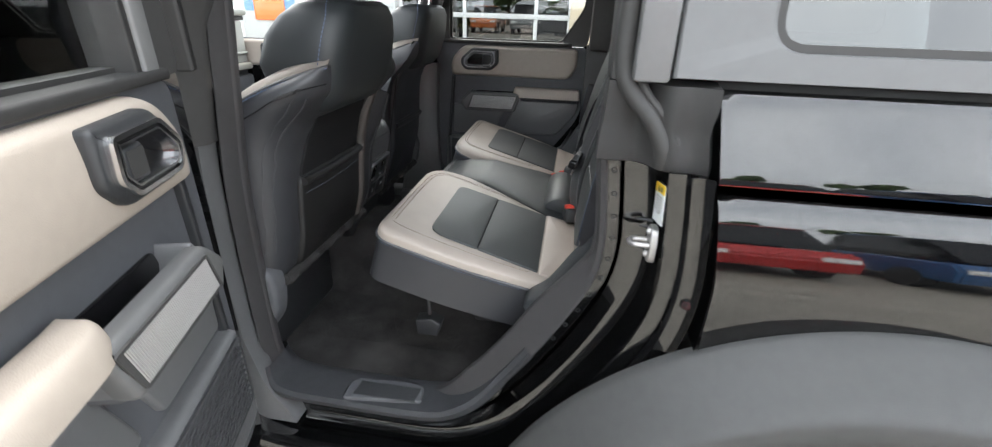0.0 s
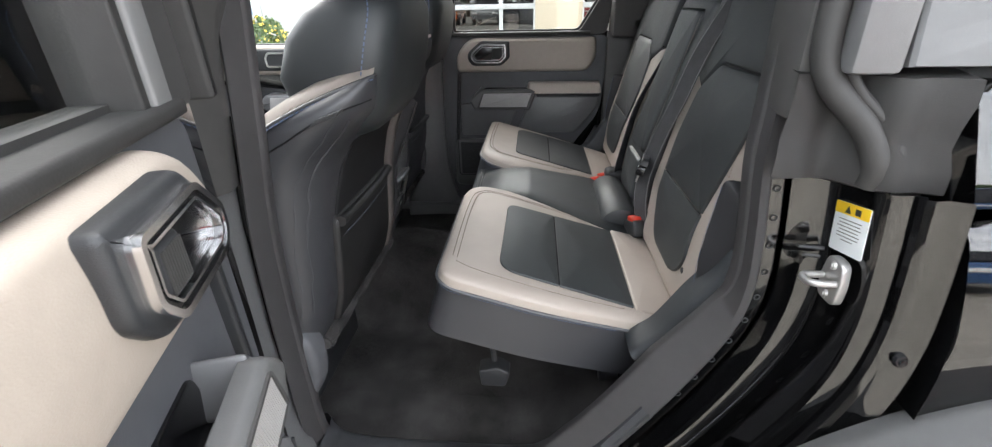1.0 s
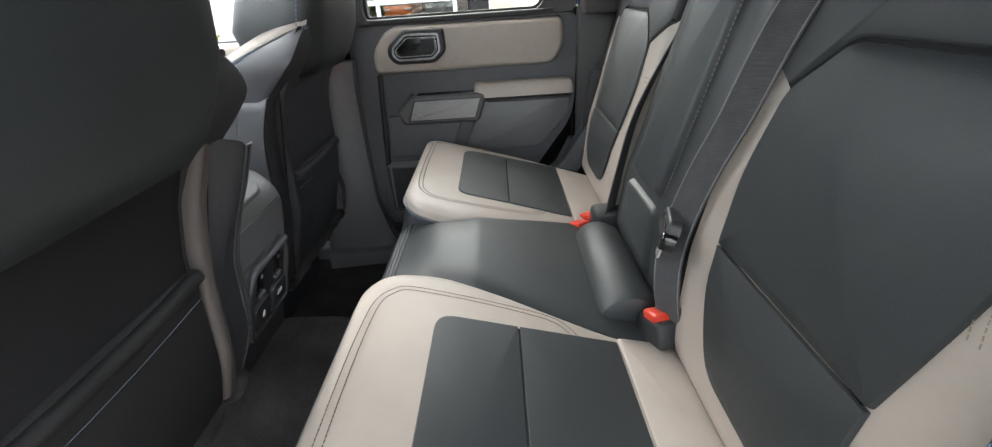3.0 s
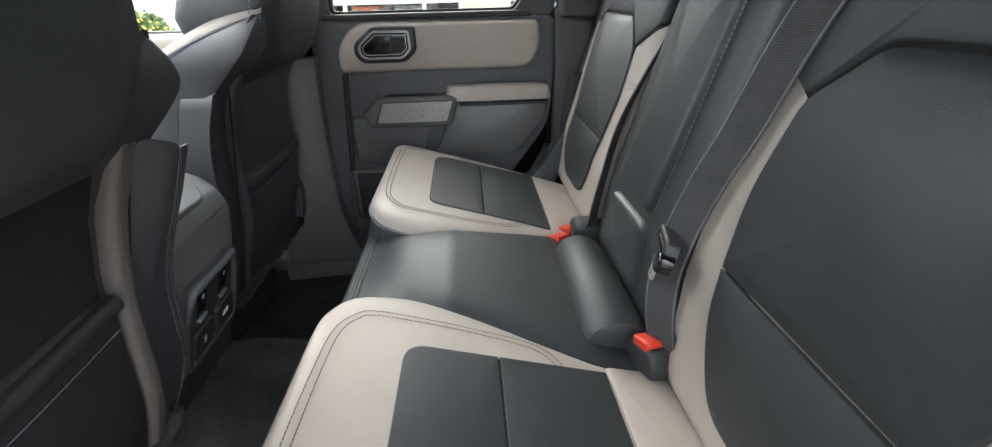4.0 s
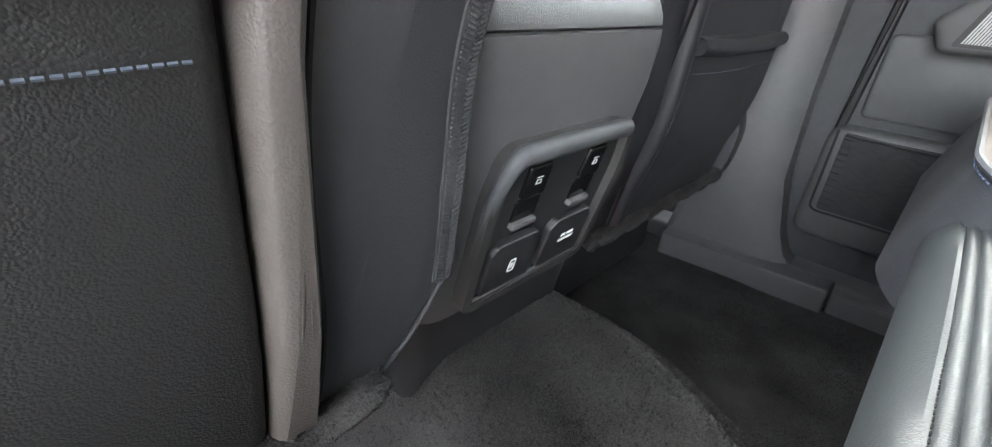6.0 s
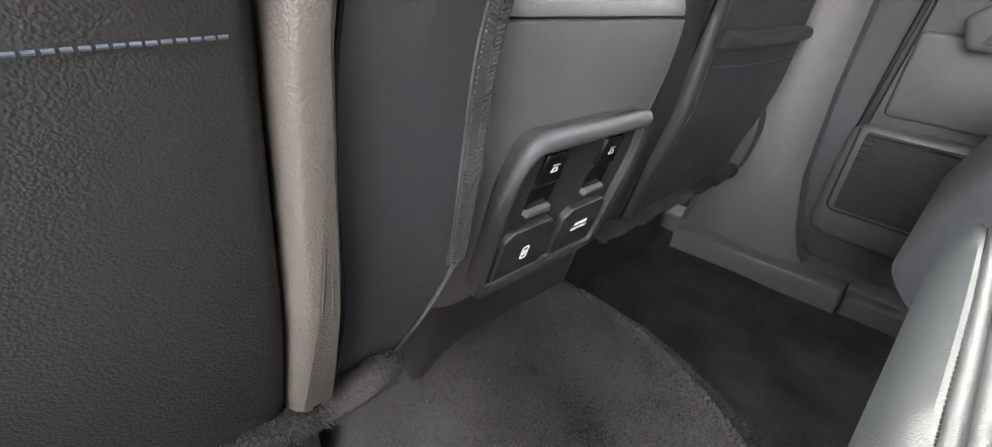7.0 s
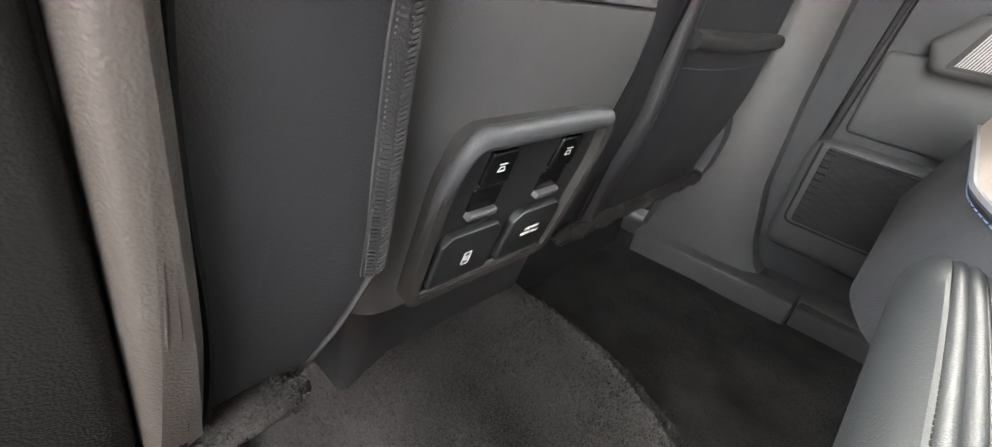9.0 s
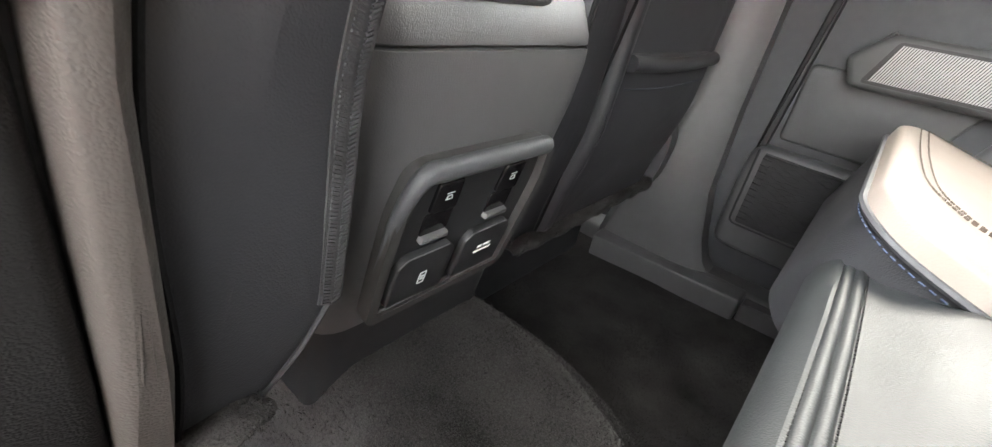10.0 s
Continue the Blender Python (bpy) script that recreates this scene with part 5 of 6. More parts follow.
    part("edge_stitching", stitches(stitches(B(), [K(-0.542, 1.155 + 0.02 * i, 0.0085) for i in range(12)], 0.003, 0.002, 0.0004), curve([K(-0.5475, 1.160, 0.0395), K(-0.5515, 1.06, 0.0262), K(-0.5635, 0.97, 0.0180), K(-0.5770, 0.92, 0.0062)], 8), 0.003, 0.002, 0.0004), "blue_thread", e, "blue edge stitching", kind="stuff")
    # thick padded bolster between the seat and the door opening
    ridge = curve([Vector(p) for p in PAD_RIDGE], 6)
    loops = []
    for i, p in enumerate(ridge):
        t = (ridge[min(i + 1, len(ridge) - 1)] - ridge[max(i - 1, 0)]).normalized()
        f = min(1.0, 0.35 + i / 8)
        loops.append([(p.x + t.y * d * f, s * y, p.y - t.x * d * f) for d, y in ((0.050, 0.530), (0.008, 0.534), (0.001, 0.540), (-0.001, 0.560), (0.000, 0.584), (0.002, 0.594), (0.007, 0.600), (0.016, 0.603), (0.034, 0.605), (0.060, 0.606))])
    part("side_pad", loft(B(), loops), "pad_vinyl", e, "thick black padded side bolster")
    # head restraint on two posts
    for y in (-0.30, -0.40):
        part("post", tube(B(), [K(y, 1.42, -0.04), K(y, 1.50, -0.04)], 0.007, 10), "chrome", e)
    hr = dense(rounded(V2((-0.24, 1.485), (-0.46, 1.485), (-0.45, 1.62), (-0.25, 1.62)), 0.035, 7), 0.02)
    part("head_restraint", pad(B(), hr, K, 0.03, 0.04, 0.08, 0.006, rings=7), "black_leather", e, "black head restraint")
    # legs and latch below
    for x in (0.60,):
        part("leg", box(B(), (x - 0.02, s * 0.44 - 0.012, floor_z(x, s * 0.44) - 0.004), (x + 0.02, s * 0.44 + 0.012, 0.90 - 0.29 * (x - 0.375)), 0.004), "dark_plastic", e, "black metal leg")
    lt = part("latch", prism(B(), rounded(V2((0.335, 0.70), (0.385, 0.70), (0.395, 0.735), (0.37, 0.75), (0.33, 0.74)), 0.006), lambda u, v, h: Vector((u, s * (0.452 + h), v)), 0.0, 0.035, 0.004), "dark_plastic", e, "black release lever")
    part("latch_arm", tube(B(), [(0.362, s * 0.462, 0.745), (0.356, s * 0.455, 0.80), (0.35, s * 0.45, 0.88)], 0.006, 8), "dark_plastic", lt)
    part("under_frame", box(B(), (0.47, min(s * 0.20, s * 0.46), 0.74), (0.72, max(s * 0.20, s * 0.46), 0.79), 0.01), "rubber", e)
    return e


outboard_seat(-1, "outer rear seat in beige leather with black inserts")
outboard_seat(1, "outer rear seat in beige leather with black inserts")


def middle_seat():
    e = thing("middle_seat", "black leather middle seat between the beige outer seats", "car seat", "rear seats", at=(0.45, 0, 0.70))
    WIDE = [(0.269, 0.158), (0.285, 0.150), (0.30, 0.138), (0.33, 0.119), (0.36, 0.108), (0.41, 0.116), (0.46, 0.131), (0.55, 0.162), (0.635, 0.186), (0.69, 0.188)]
    def half(u):
        for (ua, wa), (ub, wb) in zip(WIDE, WIDE[1:]):
            if u <= ub:
                break
        f = (u - ua) / (ub - ua)
        return wa + (wb - wa) * f
    NOSE = [(0.340, 0.858), (0.325, 0.860), (0.300, 0.868), (0.280, 0.884), (0.268, 0.906), (0.2635, 0.924), (0.2625, 0.936), (0.2655, 0.948), (0.2705, 0.9555), (0.276, 0.9600)]
    def MC(u, v, h):
        """The crowned top of the middle cushion: level in front, falling to the rear."""
        q = min(1.0, abs(v) / half(u))
        back_fall = 0.29 * max(0.0, u - 0.425)
        front = 0.0 if u > 0.288 else (0.288 - u) ** 2 * 18
        lift = min(1.0, max(0.0, (u - 0.288) / 0.075))
        return Vector((u, v, 0.957 + 0.017 * lift * lift * (3 - 2 * lift) + h - back_fall - front + 0.010 * (1 - q * q) * min(1.0, (u - 0.26) / 0.06) - 0.006 * q ** 12))
    us = [0.280 + 0.410 * i / 48 for i in range(49)]
    vs = [-1] + [math.sin(math.pi / 2 * (i / 16 - 1)) for i in range(33)] + [1]
    rows = [[Vector((u, half(0.285) * q, z + 0.006 * (1 - q * q) * max(0.0, (z - 0.90) / 0.06))) for q in vs] for u, z in NOSE]
    for u in us:
        rows.append([Vector((u, -half(u), 0.860))] + [MC(u, half(u) * q, 0.006) for q in vs[1:-1]] + [Vector((u, half(u), 0.860))])
    part("cushion", sheet(B(), rows), "black_leather", e, "black leather cushion")
    bm = B()
    for u in (0.2785, 0.2925):
        stitches(bm, [MC(u, -0.136 + 0.006 * i, 0.0068) for i in range(46)], 0.0022, 0.0018, 0.00035)
    part("stitching", bm, "black_cloth", e, kind="stuff")
    bm = B()
    for u in (0.2822, 0.2888):
        tube(bm, [MC(u, -0.138 + 0.01 * i, 0.0040) for i in range(28)], 0.0040, 14)
    part("seam_fold", bm, "black_leather", e, "raised seam folds")
    # backrest with a raised centre and side gussets
    fr = dense(rounded(V2((-0.138, 0.92), (0.150, 0.92), (0.140, 1.19), (0.135, 1.43), (-0.135, 1.43), (-0.130, 1.19)), 0.04, 7), 0.02)
    part("backrest", pad(B(), fr, back, 0.016, 0.035, 0.10, 0.004, rings=8), "black_leather", e, "black leather backrest")
    cp = dense(rounded(V2((-0.068, 1.065), (0.075, 1.065), (0.085, 1.40), (-0.080, 1.40)), 0.02, 6), 0.02)
    part("centre_panel", pad(B(), cp, back, 0.028, 0.014, 0.0, 0.008, rings=6), "black_leather", e, "black centre panel")
    lp = dense(rounded(V2((-0.085, 0.945), (0.095, 0.945), (0.080, 1.058), (-0.072, 1.058)), 0.02, 6), 0.02)
    part("lower_panel", pad(B(), lp, back, 0.026, 0.014, 0.0, 0.006, rings=6), "black_leather", e, "black lower panel")
    part("stitching", stitches(stitches(B(), [back(-0.074, 1.07 + 0.01 * i, 0.0205) for i in range(33)], 0.004, 0.003), [back(0.082, 1.07 + 0.01 * i, 0.0205) for i in range(33)], 0.004, 0.003), "grey_thread", e, kind="stuff")
    # padded roll along the rear of the cushion
    def ring(y, r, k=18):
        return [(0.652 + r * 1.25 * math.cos(a), y, 0.922 + r * math.sin(a)) for a in (2 * math.pi * i / k for i in range(k))]
    part("rear_roll", loft(B(), [ring(-0.150, 0.026), ring(-0.146, 0.034), ring(-0.135, 0.038), ring(0.0, 0.039), ring(0.10, 0.036), ring(0.118, 0.030), ring(0.122, 0.018)]), "black_leather", e, "black leather roll")
    for y in (-0.05, 0.05):
        part("post", tube(B(), [back(y, 1.41, -0.04), back(y, 1.47, -0.04)], 0.007, 10), "chrome", e)
    hr = dense(rounded(V2((-0.11, 1.455), (0.11, 1.455), (0.10, 1.55), (-0.10, 1.55)), 0.03, 7), 0.02)
    part("head_restraint", pad(B(), hr, back, 0.03, 0.035, 0.07, 0.006, rings=7), "black_leather", e)
    return e


middle_seat()


# ---------------------------------------------------------------- belts and buckles
def strap(bm, pts, width, thick, across, woven=True):
    """A flat band along the points; across: the direction of its width. Woven ones have fine cross ribs."""
    w = Vector(across).normalized() * width / 2
    pts = resample(pts, 0.0013) if woven else [Vector(p) for p in pts]
    loops = []
    for i, p in enumerate(pts):
        t = (pts[min(i + 1, len(pts) - 1)] - pts[max(i - 1, 0)]).normalized()
        nn = t.cross(w).normalized() * (thick / 2 + (0.0005 if woven and i % 2 else 0.0))
        loops.append([p + w - nn, p + w + nn, p - w + nn, p - w - nn])
    return loft(bm, loops)


def seat_belt(label, pts, across, tongue_at=None):
    e = thing("seat_belt", label, "seat belt", "rear seat belts", at=tuple(pts[-1]))
    run = curve(pts, 8)
    part("webbing", strap(B(), run, 0.046, 0.0016, across), "webbing", e, "black woven webbing", smooth=False)
    bm = B()
    for off in (-0.0215, 0.0215):
        tube(bm, [p + Vector(across).normalized() * off + Vector((-0.001, 0, 0)) for p in run], 0.0011, 5)
    part("webbing_edge", bm, "grey_plastic", e)
    if tongue_at:
        o = Vector(tongue_at)
        F = lambda u, v, h: o + Vector((-0.25, -0.97, 0.0)).normalized() * u + Vector((0.25, -0.06, 0.97)).normalized() * v + Vector((-0.95, 0.25, 0.2)).normalized() * h
        tg = part("tongue_body", prism(B(), rounded(V2((-0.030, 0.0), (0.030, 0.0), (0.034, 0.018), (0.026, 0.034), (-0.026, 0.034), (-0.034, 0.018)), 0.008), F, -0.004, 0.012, 0.004), "dark_plastic", e, "black plastic tongue body")
        part("tongue_slot", prism(B(), rounded(V2((-0.022, 0.018), (0.022, 0.018), (0.020, 0.027), (-0.020, 0.027)), 0.003), F, 0.010, 0.0135, 0.001), "gloss_plastic", tg)
        part("tongue_plate", ring_slab(B(), rounded(V2((-0.010, -0.030), (0.010, -0.030), (0.010, 0.002), (-0.010, 0.002)), 0.004), rounded(V2((-0.005, -0.025), (0.005, -0.025), (0.005, -0.014), (-0.005, -0.014)), 0.002), F, 0.003, 0.006), "cast_metal", tg, "bright metal tongue plate", smooth=False)
        part("tongue_stop", prism(B(), rounded(V2((0.018, -0.004), (0.040, -0.004), (0.040, 0.020), (0.018, 0.020)), 0.010), F, -0.002, 0.016, 0.005), "gloss_plastic", tg)
    return e


seat_belt("black rear belt with its metal tongue hanging free", [(0.845, -0.232, 1.49), (0.772, -0.210, 1.342), (0.738, -0.190, 1.225), (0.720, -0.177, 1.165), (0.702, -0.168, 1.095), (0.690, -0.172, 1.04), (0.688, -0.184, 0.98), (0.700, -0.190, 0.92)], (0.42, -0.90, 0.1), (0.688, -0.166, 1.066))
seat_belt("black belt tucked beside the far seat back", [(0.80, 0.150, 1.30), (0.735, 0.158, 1.16), (0.708, 0.160, 1.05), (0.690, 0.165, 0.95)], (0.6, 0.8, 0.0))


def buckle(label, o, turn, pair=False):
    e = thing("buckle", label, "seat belt buckle", "belt buckles", at=o)
    m = Matrix.Translation(o) @ Matrix.Rotation(radians(turn), 4, "Z") @ Matrix.Rotation(radians(-18), 4, "Y")
    bm = B()
    box(bm, (-0.045, -0.016, -0.045), (0.030, 0.016, -0.004), 0.008, 3, m)
    part("housing", bm, "dark_plastic", e, "black buckle housing")
    bm = B()
    box(bm, (-0.016, -0.0145, -0.010), (0.020, 0.0145, 0.0045), 0.004, 3, m)
    b = part("release_button", bm, "red_plastic", e, "red release button")
    bm = B()
    box(bm, (-0.010, -0.009, 0.0046), (0.006, 0.009, 0.0054), 0.0003, 1, m)
    part("press_mark", bm, "red_plastic", b)
    return e


buckle("red-buttoned belt buckle beside the padded roll", (0.682, -0.172, 0.948), -80)
buckle("red-buttoned belt buckle lying at the seat edge", (0.628, 0.168, 0.925), -62)
buckle("red-buttoned belt buckle lying at the seat edge", (0.655, 0.205, 0.925), -62)
bm = B()
box(bm, (0.655, 0.150, 0.885), (0.735, 0.205, 0.955), 0.014, 3)
solo("belt_guide", bm, "dark_plastic", "black plastic belt guide between the seats", "belt guide")


# ---------------------------------------------------------------- front seats
def front_seat(s, dx, YC, hem_z, foot, label):
    e = thing("front_seat", label, "car seat", "front seats", at=(dx, s * YC, 0.62))
    # Same leather on both seats; the passenger back is coloured lighter for the light there.
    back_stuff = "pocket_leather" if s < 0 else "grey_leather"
    P = lambda x, y, z: Vector((x + dx, s * y, z))
    # backrest built up in plan sections; its outer rear corner is broadly rounded
    def along(table, z):
        for (za, xa), (zb, xb) in zip(table, table[1:]):
            if z <= zb:
                break
        return xa + (xb - xa) * max(0.0, (z - za) / (zb - za))
    FRONT = [(0.79, -0.09), (0.86, -0.10), (0.93, -0.13), (1.05, -0.115), (1.10, -0.100), (1.175, -0.060), (1.230, 0.0), (1.268, 0.06), (1.300, 0.12), (1.320, 0.17), (1.334, 0.205)]
    REAR = [(0.79, 0.048), (0.86, 0.062), (0.905, 0.076), (0.96, 0.091), (1.05, 0.098), (1.12, 0.105), (1.18, 0.118), (1.22, 0.140), (1.25, 0.170), (1.284, 0.201), (1.31, 0.209), (1.334, 0.214)]
    FLAT = [(0.79, 0.165), (0.86, 0.165), (1.05, 0.160), (1.12, 0.146), (1.20, 0.118), (1.25, 0.102), (1.284, 0.127), (1.334, 0.150)]
    DEEP = [(0.79, 0.045), (0.86, 0.045), (1.10, 0.060), (1.20, 0.072), (1.284, 0.075), (1.334, 0.009)]
    def side_v(x, z):
        w, vc, c, xb = 0.2335 - 0.068 * max(0, (along(FRONT, z) - 0.06) / 0.15) ** 1.5, along(FLAT, z), along(DEEP, z), along(REAR, z)
        q = min(1.0, max(0.0, 1 - (xb - x) / c))
        return vc + (w - vc) * math.sqrt(1 - q * q)
    rings = []
    for i in range(40):
        z = foot - 0.004 + (1.338 - foot) * i / 39
        xf, xb, c, vc = along(FRONT, z), along(REAR, z), along(DEEP, z), along(FLAT, z)
        w = side_v(xf, z)
        inner = min(w, 0.236 - 0.60 * max(0.0, foot + 0.055 - z))
        ring = [(xf, -inner), (xb - 0.016, -inner), (xb - 0.005, -inner + 0.005), (xb, -inner + 0.018), (xb, 0.0)]
        for k in range(13):
            q = math.pi / 2 * (1 - k / 12)
            ring.append((xb - c * (1 - math.sin(q)), vc + (w - vc) * math.cos(q)))
        ring += [(xf + (xb - c - xf) * 0.4, w), (xf + 0.010, w - 0.002), (xf, w - 0.012), (xf, 0.0)]
        rings.append([P(x, YC + v, z) for x, v in ring])
    part("backrest_shell", loft(B(), rings), "grey_leather", e, "dark grey leather backrest")
    # rear face
    def R(v, z, h):
        pts = [(0.79, 0.048), (0.86, 0.062), (0.905, 0.078), (0.96, 0.092), (1.05, 0.099), (1.12, 0.106), (1.18, 0.120), (1.25, 0.150)]
        for (za, xa), (zb, xb) in zip(pts, pts[1:]):
            if z <= zb:
                break
        x = xa + (xb - xa) * (z - za) / (zb - za)
        return P(x + h, YC + v, z)
    def RF(v, z, h):
        """The inner flank, padded out towards the top."""
        f = min(1.0, max(0.0, (-v - 0.168) / 0.060))
        g = min(1.0, max(0.0, (z - 1.03) / 0.16))
        return R(v, z, h + 0.032 * f * f * (3 - 2 * f) * g * g * (3 - 2 * g) * (1 if s < 0 else 0))
    panel = dense(rounded(V2((-0.142, foot), (0.150, foot), (0.146, hem_z + 0.010), (-0.148, hem_z + 0.010)), [0.008, 0.008, 0.02, 0.02]), 0.03)
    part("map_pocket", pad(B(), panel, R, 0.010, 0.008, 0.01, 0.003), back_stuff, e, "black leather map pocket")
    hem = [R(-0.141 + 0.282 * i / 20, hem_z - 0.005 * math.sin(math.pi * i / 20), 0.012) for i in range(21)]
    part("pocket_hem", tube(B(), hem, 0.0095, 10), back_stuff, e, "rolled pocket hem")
    part("hem_stitching", stitches(B(), [R(-0.137 + 0.274 * i / 30, hem_z - 0.0285 - 0.005 * math.sin(math.pi * i / 30), 0.0131) for i in range(31)], 0.0019, 0.0012, 0.0004), "pale_thread", e, "pale blue hem stitching", kind="stuff")
    upper = dense(rounded(V2((-0.140, hem_z - 0.012), (0.140, hem_z - 0.012), (0.095, 1.248), (-0.150, 1.248)), 0.012), 0.03)
    # Passenger panel lighter too, glare put into its colour.
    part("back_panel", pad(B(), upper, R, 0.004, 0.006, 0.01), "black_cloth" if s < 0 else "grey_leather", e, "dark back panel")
    for k in (-1,):
        rib = dense(rounded(V2((k * 0.1415, foot), (k * 0.1635, foot - 0.002), (k * 0.1665, foot + 0.06), (k * 0.169, 1.06), (k * 0.190, 1.22), (k * 0.188, 1.245), (k * 0.163, 1.245), (k * 0.152, 1.11), (k * 0.1485, 1.06), (k * 0.1445, foot + 0.08)), 0.004), 0.025)
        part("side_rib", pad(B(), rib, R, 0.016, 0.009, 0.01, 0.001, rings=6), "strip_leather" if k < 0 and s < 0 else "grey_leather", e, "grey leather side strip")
        flank = dense(rounded(V2((k * 0.1640, foot - 0.002), (k * 0.206, foot - 0.008), (k * 0.237, foot + 0.052), (k * 0.236, 1.08), (k * 0.238, 1.22), (k * 0.193, 1.24), (k * 0.1695, 1.06)), [0.003, 0.008, 0.012, 0.04, 0.03, 0.01, 0.03]), 0.025)
        part("rear_flank", pad(B(), flank, RF, 0.0015, 0.010, 0.05, 0.001, rings=5), "grey_leather", e)
        part("flank_seam", tube(B(), curve([R(k * 0.1650, foot, 0.0045), R(k * 0.1680, foot + 0.06, 0.0045), R(k * 0.1702, 1.06, 0.0045), R(k * 0.1915, 1.22, 0.0045)], 10), 0.0018, 6), "black_cloth", e, "black seam beside the strip")
        zp = curve([RF(k * 0.2355, foot + 0.056, 0.001), RF(k * 0.2360, 1.00, 0.001), RF(k * 0.2365, 1.06, 0.001), RF(k * 0.2365, 1.12, 0.001), RF(k * 0.2365, 1.17, 0.001), RF(k * 0.236, 1.22, 0.001)], 8)
        zb = B()
        strap(zb, [p + Vector((0.0012, 0, 0)) for p in zp], 0.0130, 0.0014, (0, 1, 0), False)
        for off in (-0.0030, 0.0030):
            for p in resample(zp, 0.0021):
                bmesh.ops.create_cube(zb, size=1.0, matrix=Matrix.Translation(p + Vector((0.0024, off, 0))) @ Matrix.Rotation(0.35 if off > 0 else -0.35, 4, "X") @ Matrix.Diagonal((0.0012, 0.0040, 0.0010, 1)))
        part("zip", zb, "webbing", e, "woven zip along the cover edge", kind="stuff")
        part("lower_hem", tube(B(), curve([R(k * 0.2355, foot + 0.054, 0.002), R(k * 0.222, foot + 0.022, 0.002), R(k * 0.206, foot - 0.008, 0.001)], 8), 0.0016, 6), "grey_leather", e)
    # shaggy carpet flap at the foot of the back
    flap = B()
    tube(flap, [R(-0.208 + 0.41 * i / 40, foot - 0.011 + 0.003 * math.sin(i * 1.1) - (0.008 if i == 0 else 0.0), 0.006 + 0.002 * math.sin(i * 0.7)) for i in range(41)], [0.006, 0.010] + [0.0115] * 38 + [0.010], 10)
    sheet(flap, [[P(0.060 - 0.11 * j / 6, YC - 0.215 + 0.43 * i / 24, foot - 0.012 - 0.02 * j / 6 - 0.004 * math.sin(i * 1.7)) for i in range(25)] for j in range(7)])
    part("carpet_flap", flap, "carpet", e, "black carpet flap under the backrest")
    def flap_spot(a, b):
        q = 2 * math.pi * b
        out = Vector((math.cos(q), 0, math.sin(q)))
        return R(-0.206 + 0.406 * a, foot - 0.011 + 0.003 * math.sin(44 * a), 0.006) + out * 0.0108, out
    pile("flap_fringe", e, 16000, flap_spot, 7, 0.0030)
    # beige strip on top of the side bolsters, edge piping and blue stitches
    edge_xz = [(0.212, 1.336), (0.17, 1.322), (0.12, 1.302), (0.06, 1.270), (0.0, 1.230), (-0.06, 1.175), (-0.10, 1.10)]
    for k in (-1, 1):
        rows = []
        for j, (off, up) in enumerate(((0.232, 0.000), (0.222, 0.010), (0.205, 0.016), (0.188, 0.020), (0.165, 0.014))):
            rows.append([P(x, YC + k * (off - 0.068 * max(0, (x - 0.06) / 0.15) ** 1.5), z + up) for x, z in ((p.x, p.y) for p in curve([Vector(q) for q in edge_xz], 5))])
        bm = sheet(B(), rows)
        bmesh.ops.solidify(bm, geom=bm.faces[:], thickness=0.006)
        part("bolster_strip", bm, "beige_leather", e, "beige leather bolster strip")
        cv = [P(x, YC + k * (0.2335 - 0.068 * max(0, (x - 0.06) / 0.15) ** 1.5), z - 0.004) for x, z in ((p.x, p.y) for p in curve([Vector(q) for q in edge_xz], 5))]
        part("edge_piping", tube(B(), cv, 0.0030, 8), "grey_leather", e)
        part("edge_stitching", stitches(B(), [p + Vector((0, s * k * 0.0036, -0.003)) for p in cv], 0.005, 0.003, 0.0007), "blue_thread", e, "blue edge stitching", kind="stuff")
    seam = curve([P(x, YC + side_v(x, z) + 0.0008, z) for x, z in ((0.203, 1.300), (0.186, 1.296), (0.160, 1.288), (0.135, 1.277), (0.10, 1.256), (0.06, 1.234), (0.014, 1.206), (-0.03, 1.165), (-0.055, 1.09))], 6)
    part("side_seam", tube(B(), seam, 0.0013, 6), "black_cloth", e, "dark side seam")
    # crumpled cover edge down the outer rear corner
    bm = B()
    for j, (back_by, r) in enumerate(((0.016, 0.0022), (0.030, 0.0018))):
        fold = []
        for i in range(40):
            z = foot + 0.06 + (1.276 - foot - 0.06) * i / 39
            x = along(REAR, z) - back_by - 0.0012 * math.sin(i * 0.5 + j) - 0.0006 * math.sin(i * 1.3 + 2 * j)
            fold.append(P(x, YC + side_v(x, z) - 0.0012, z))
        tube(bm, fold, [r * (0.5 + 0.5 * abs(math.sin(i * 0.45 + j))) for i in range(40)], 6)
    part("cover_fold", bm, "grey_leather", e, "crumpled leather fold")
    tagm = B()
    prism(tagm, rounded(V2((0.136, 1.275), (0.176, 1.290), (0.184, 1.299), (0.148, 1.287)), 0.002), lambda u, v, h: P(u, YC + 0.2325 + h, v), -0.012, 0.0015, 0.0006)
    tg = part("side_tag", tagm, "dark_plastic", e, "small black woven tag")
    bm = B()
    for i in range(5):
        u, z = 0.149 + 0.0050 * i, 1.2818 + 0.0018 * i
        prism(bm, V2((u, z), (u + 0.0032, z + 0.0011), (u + 0.0050, z + 0.0058), (u + 0.0018, z + 0.0047)), lambda u, v, h: P(u, YC + 0.2325 + h, v), 0.001, 0.0021, 0.0002, 1)
    part("print_bar", bm, "trim_plastic", tg, smooth=False)
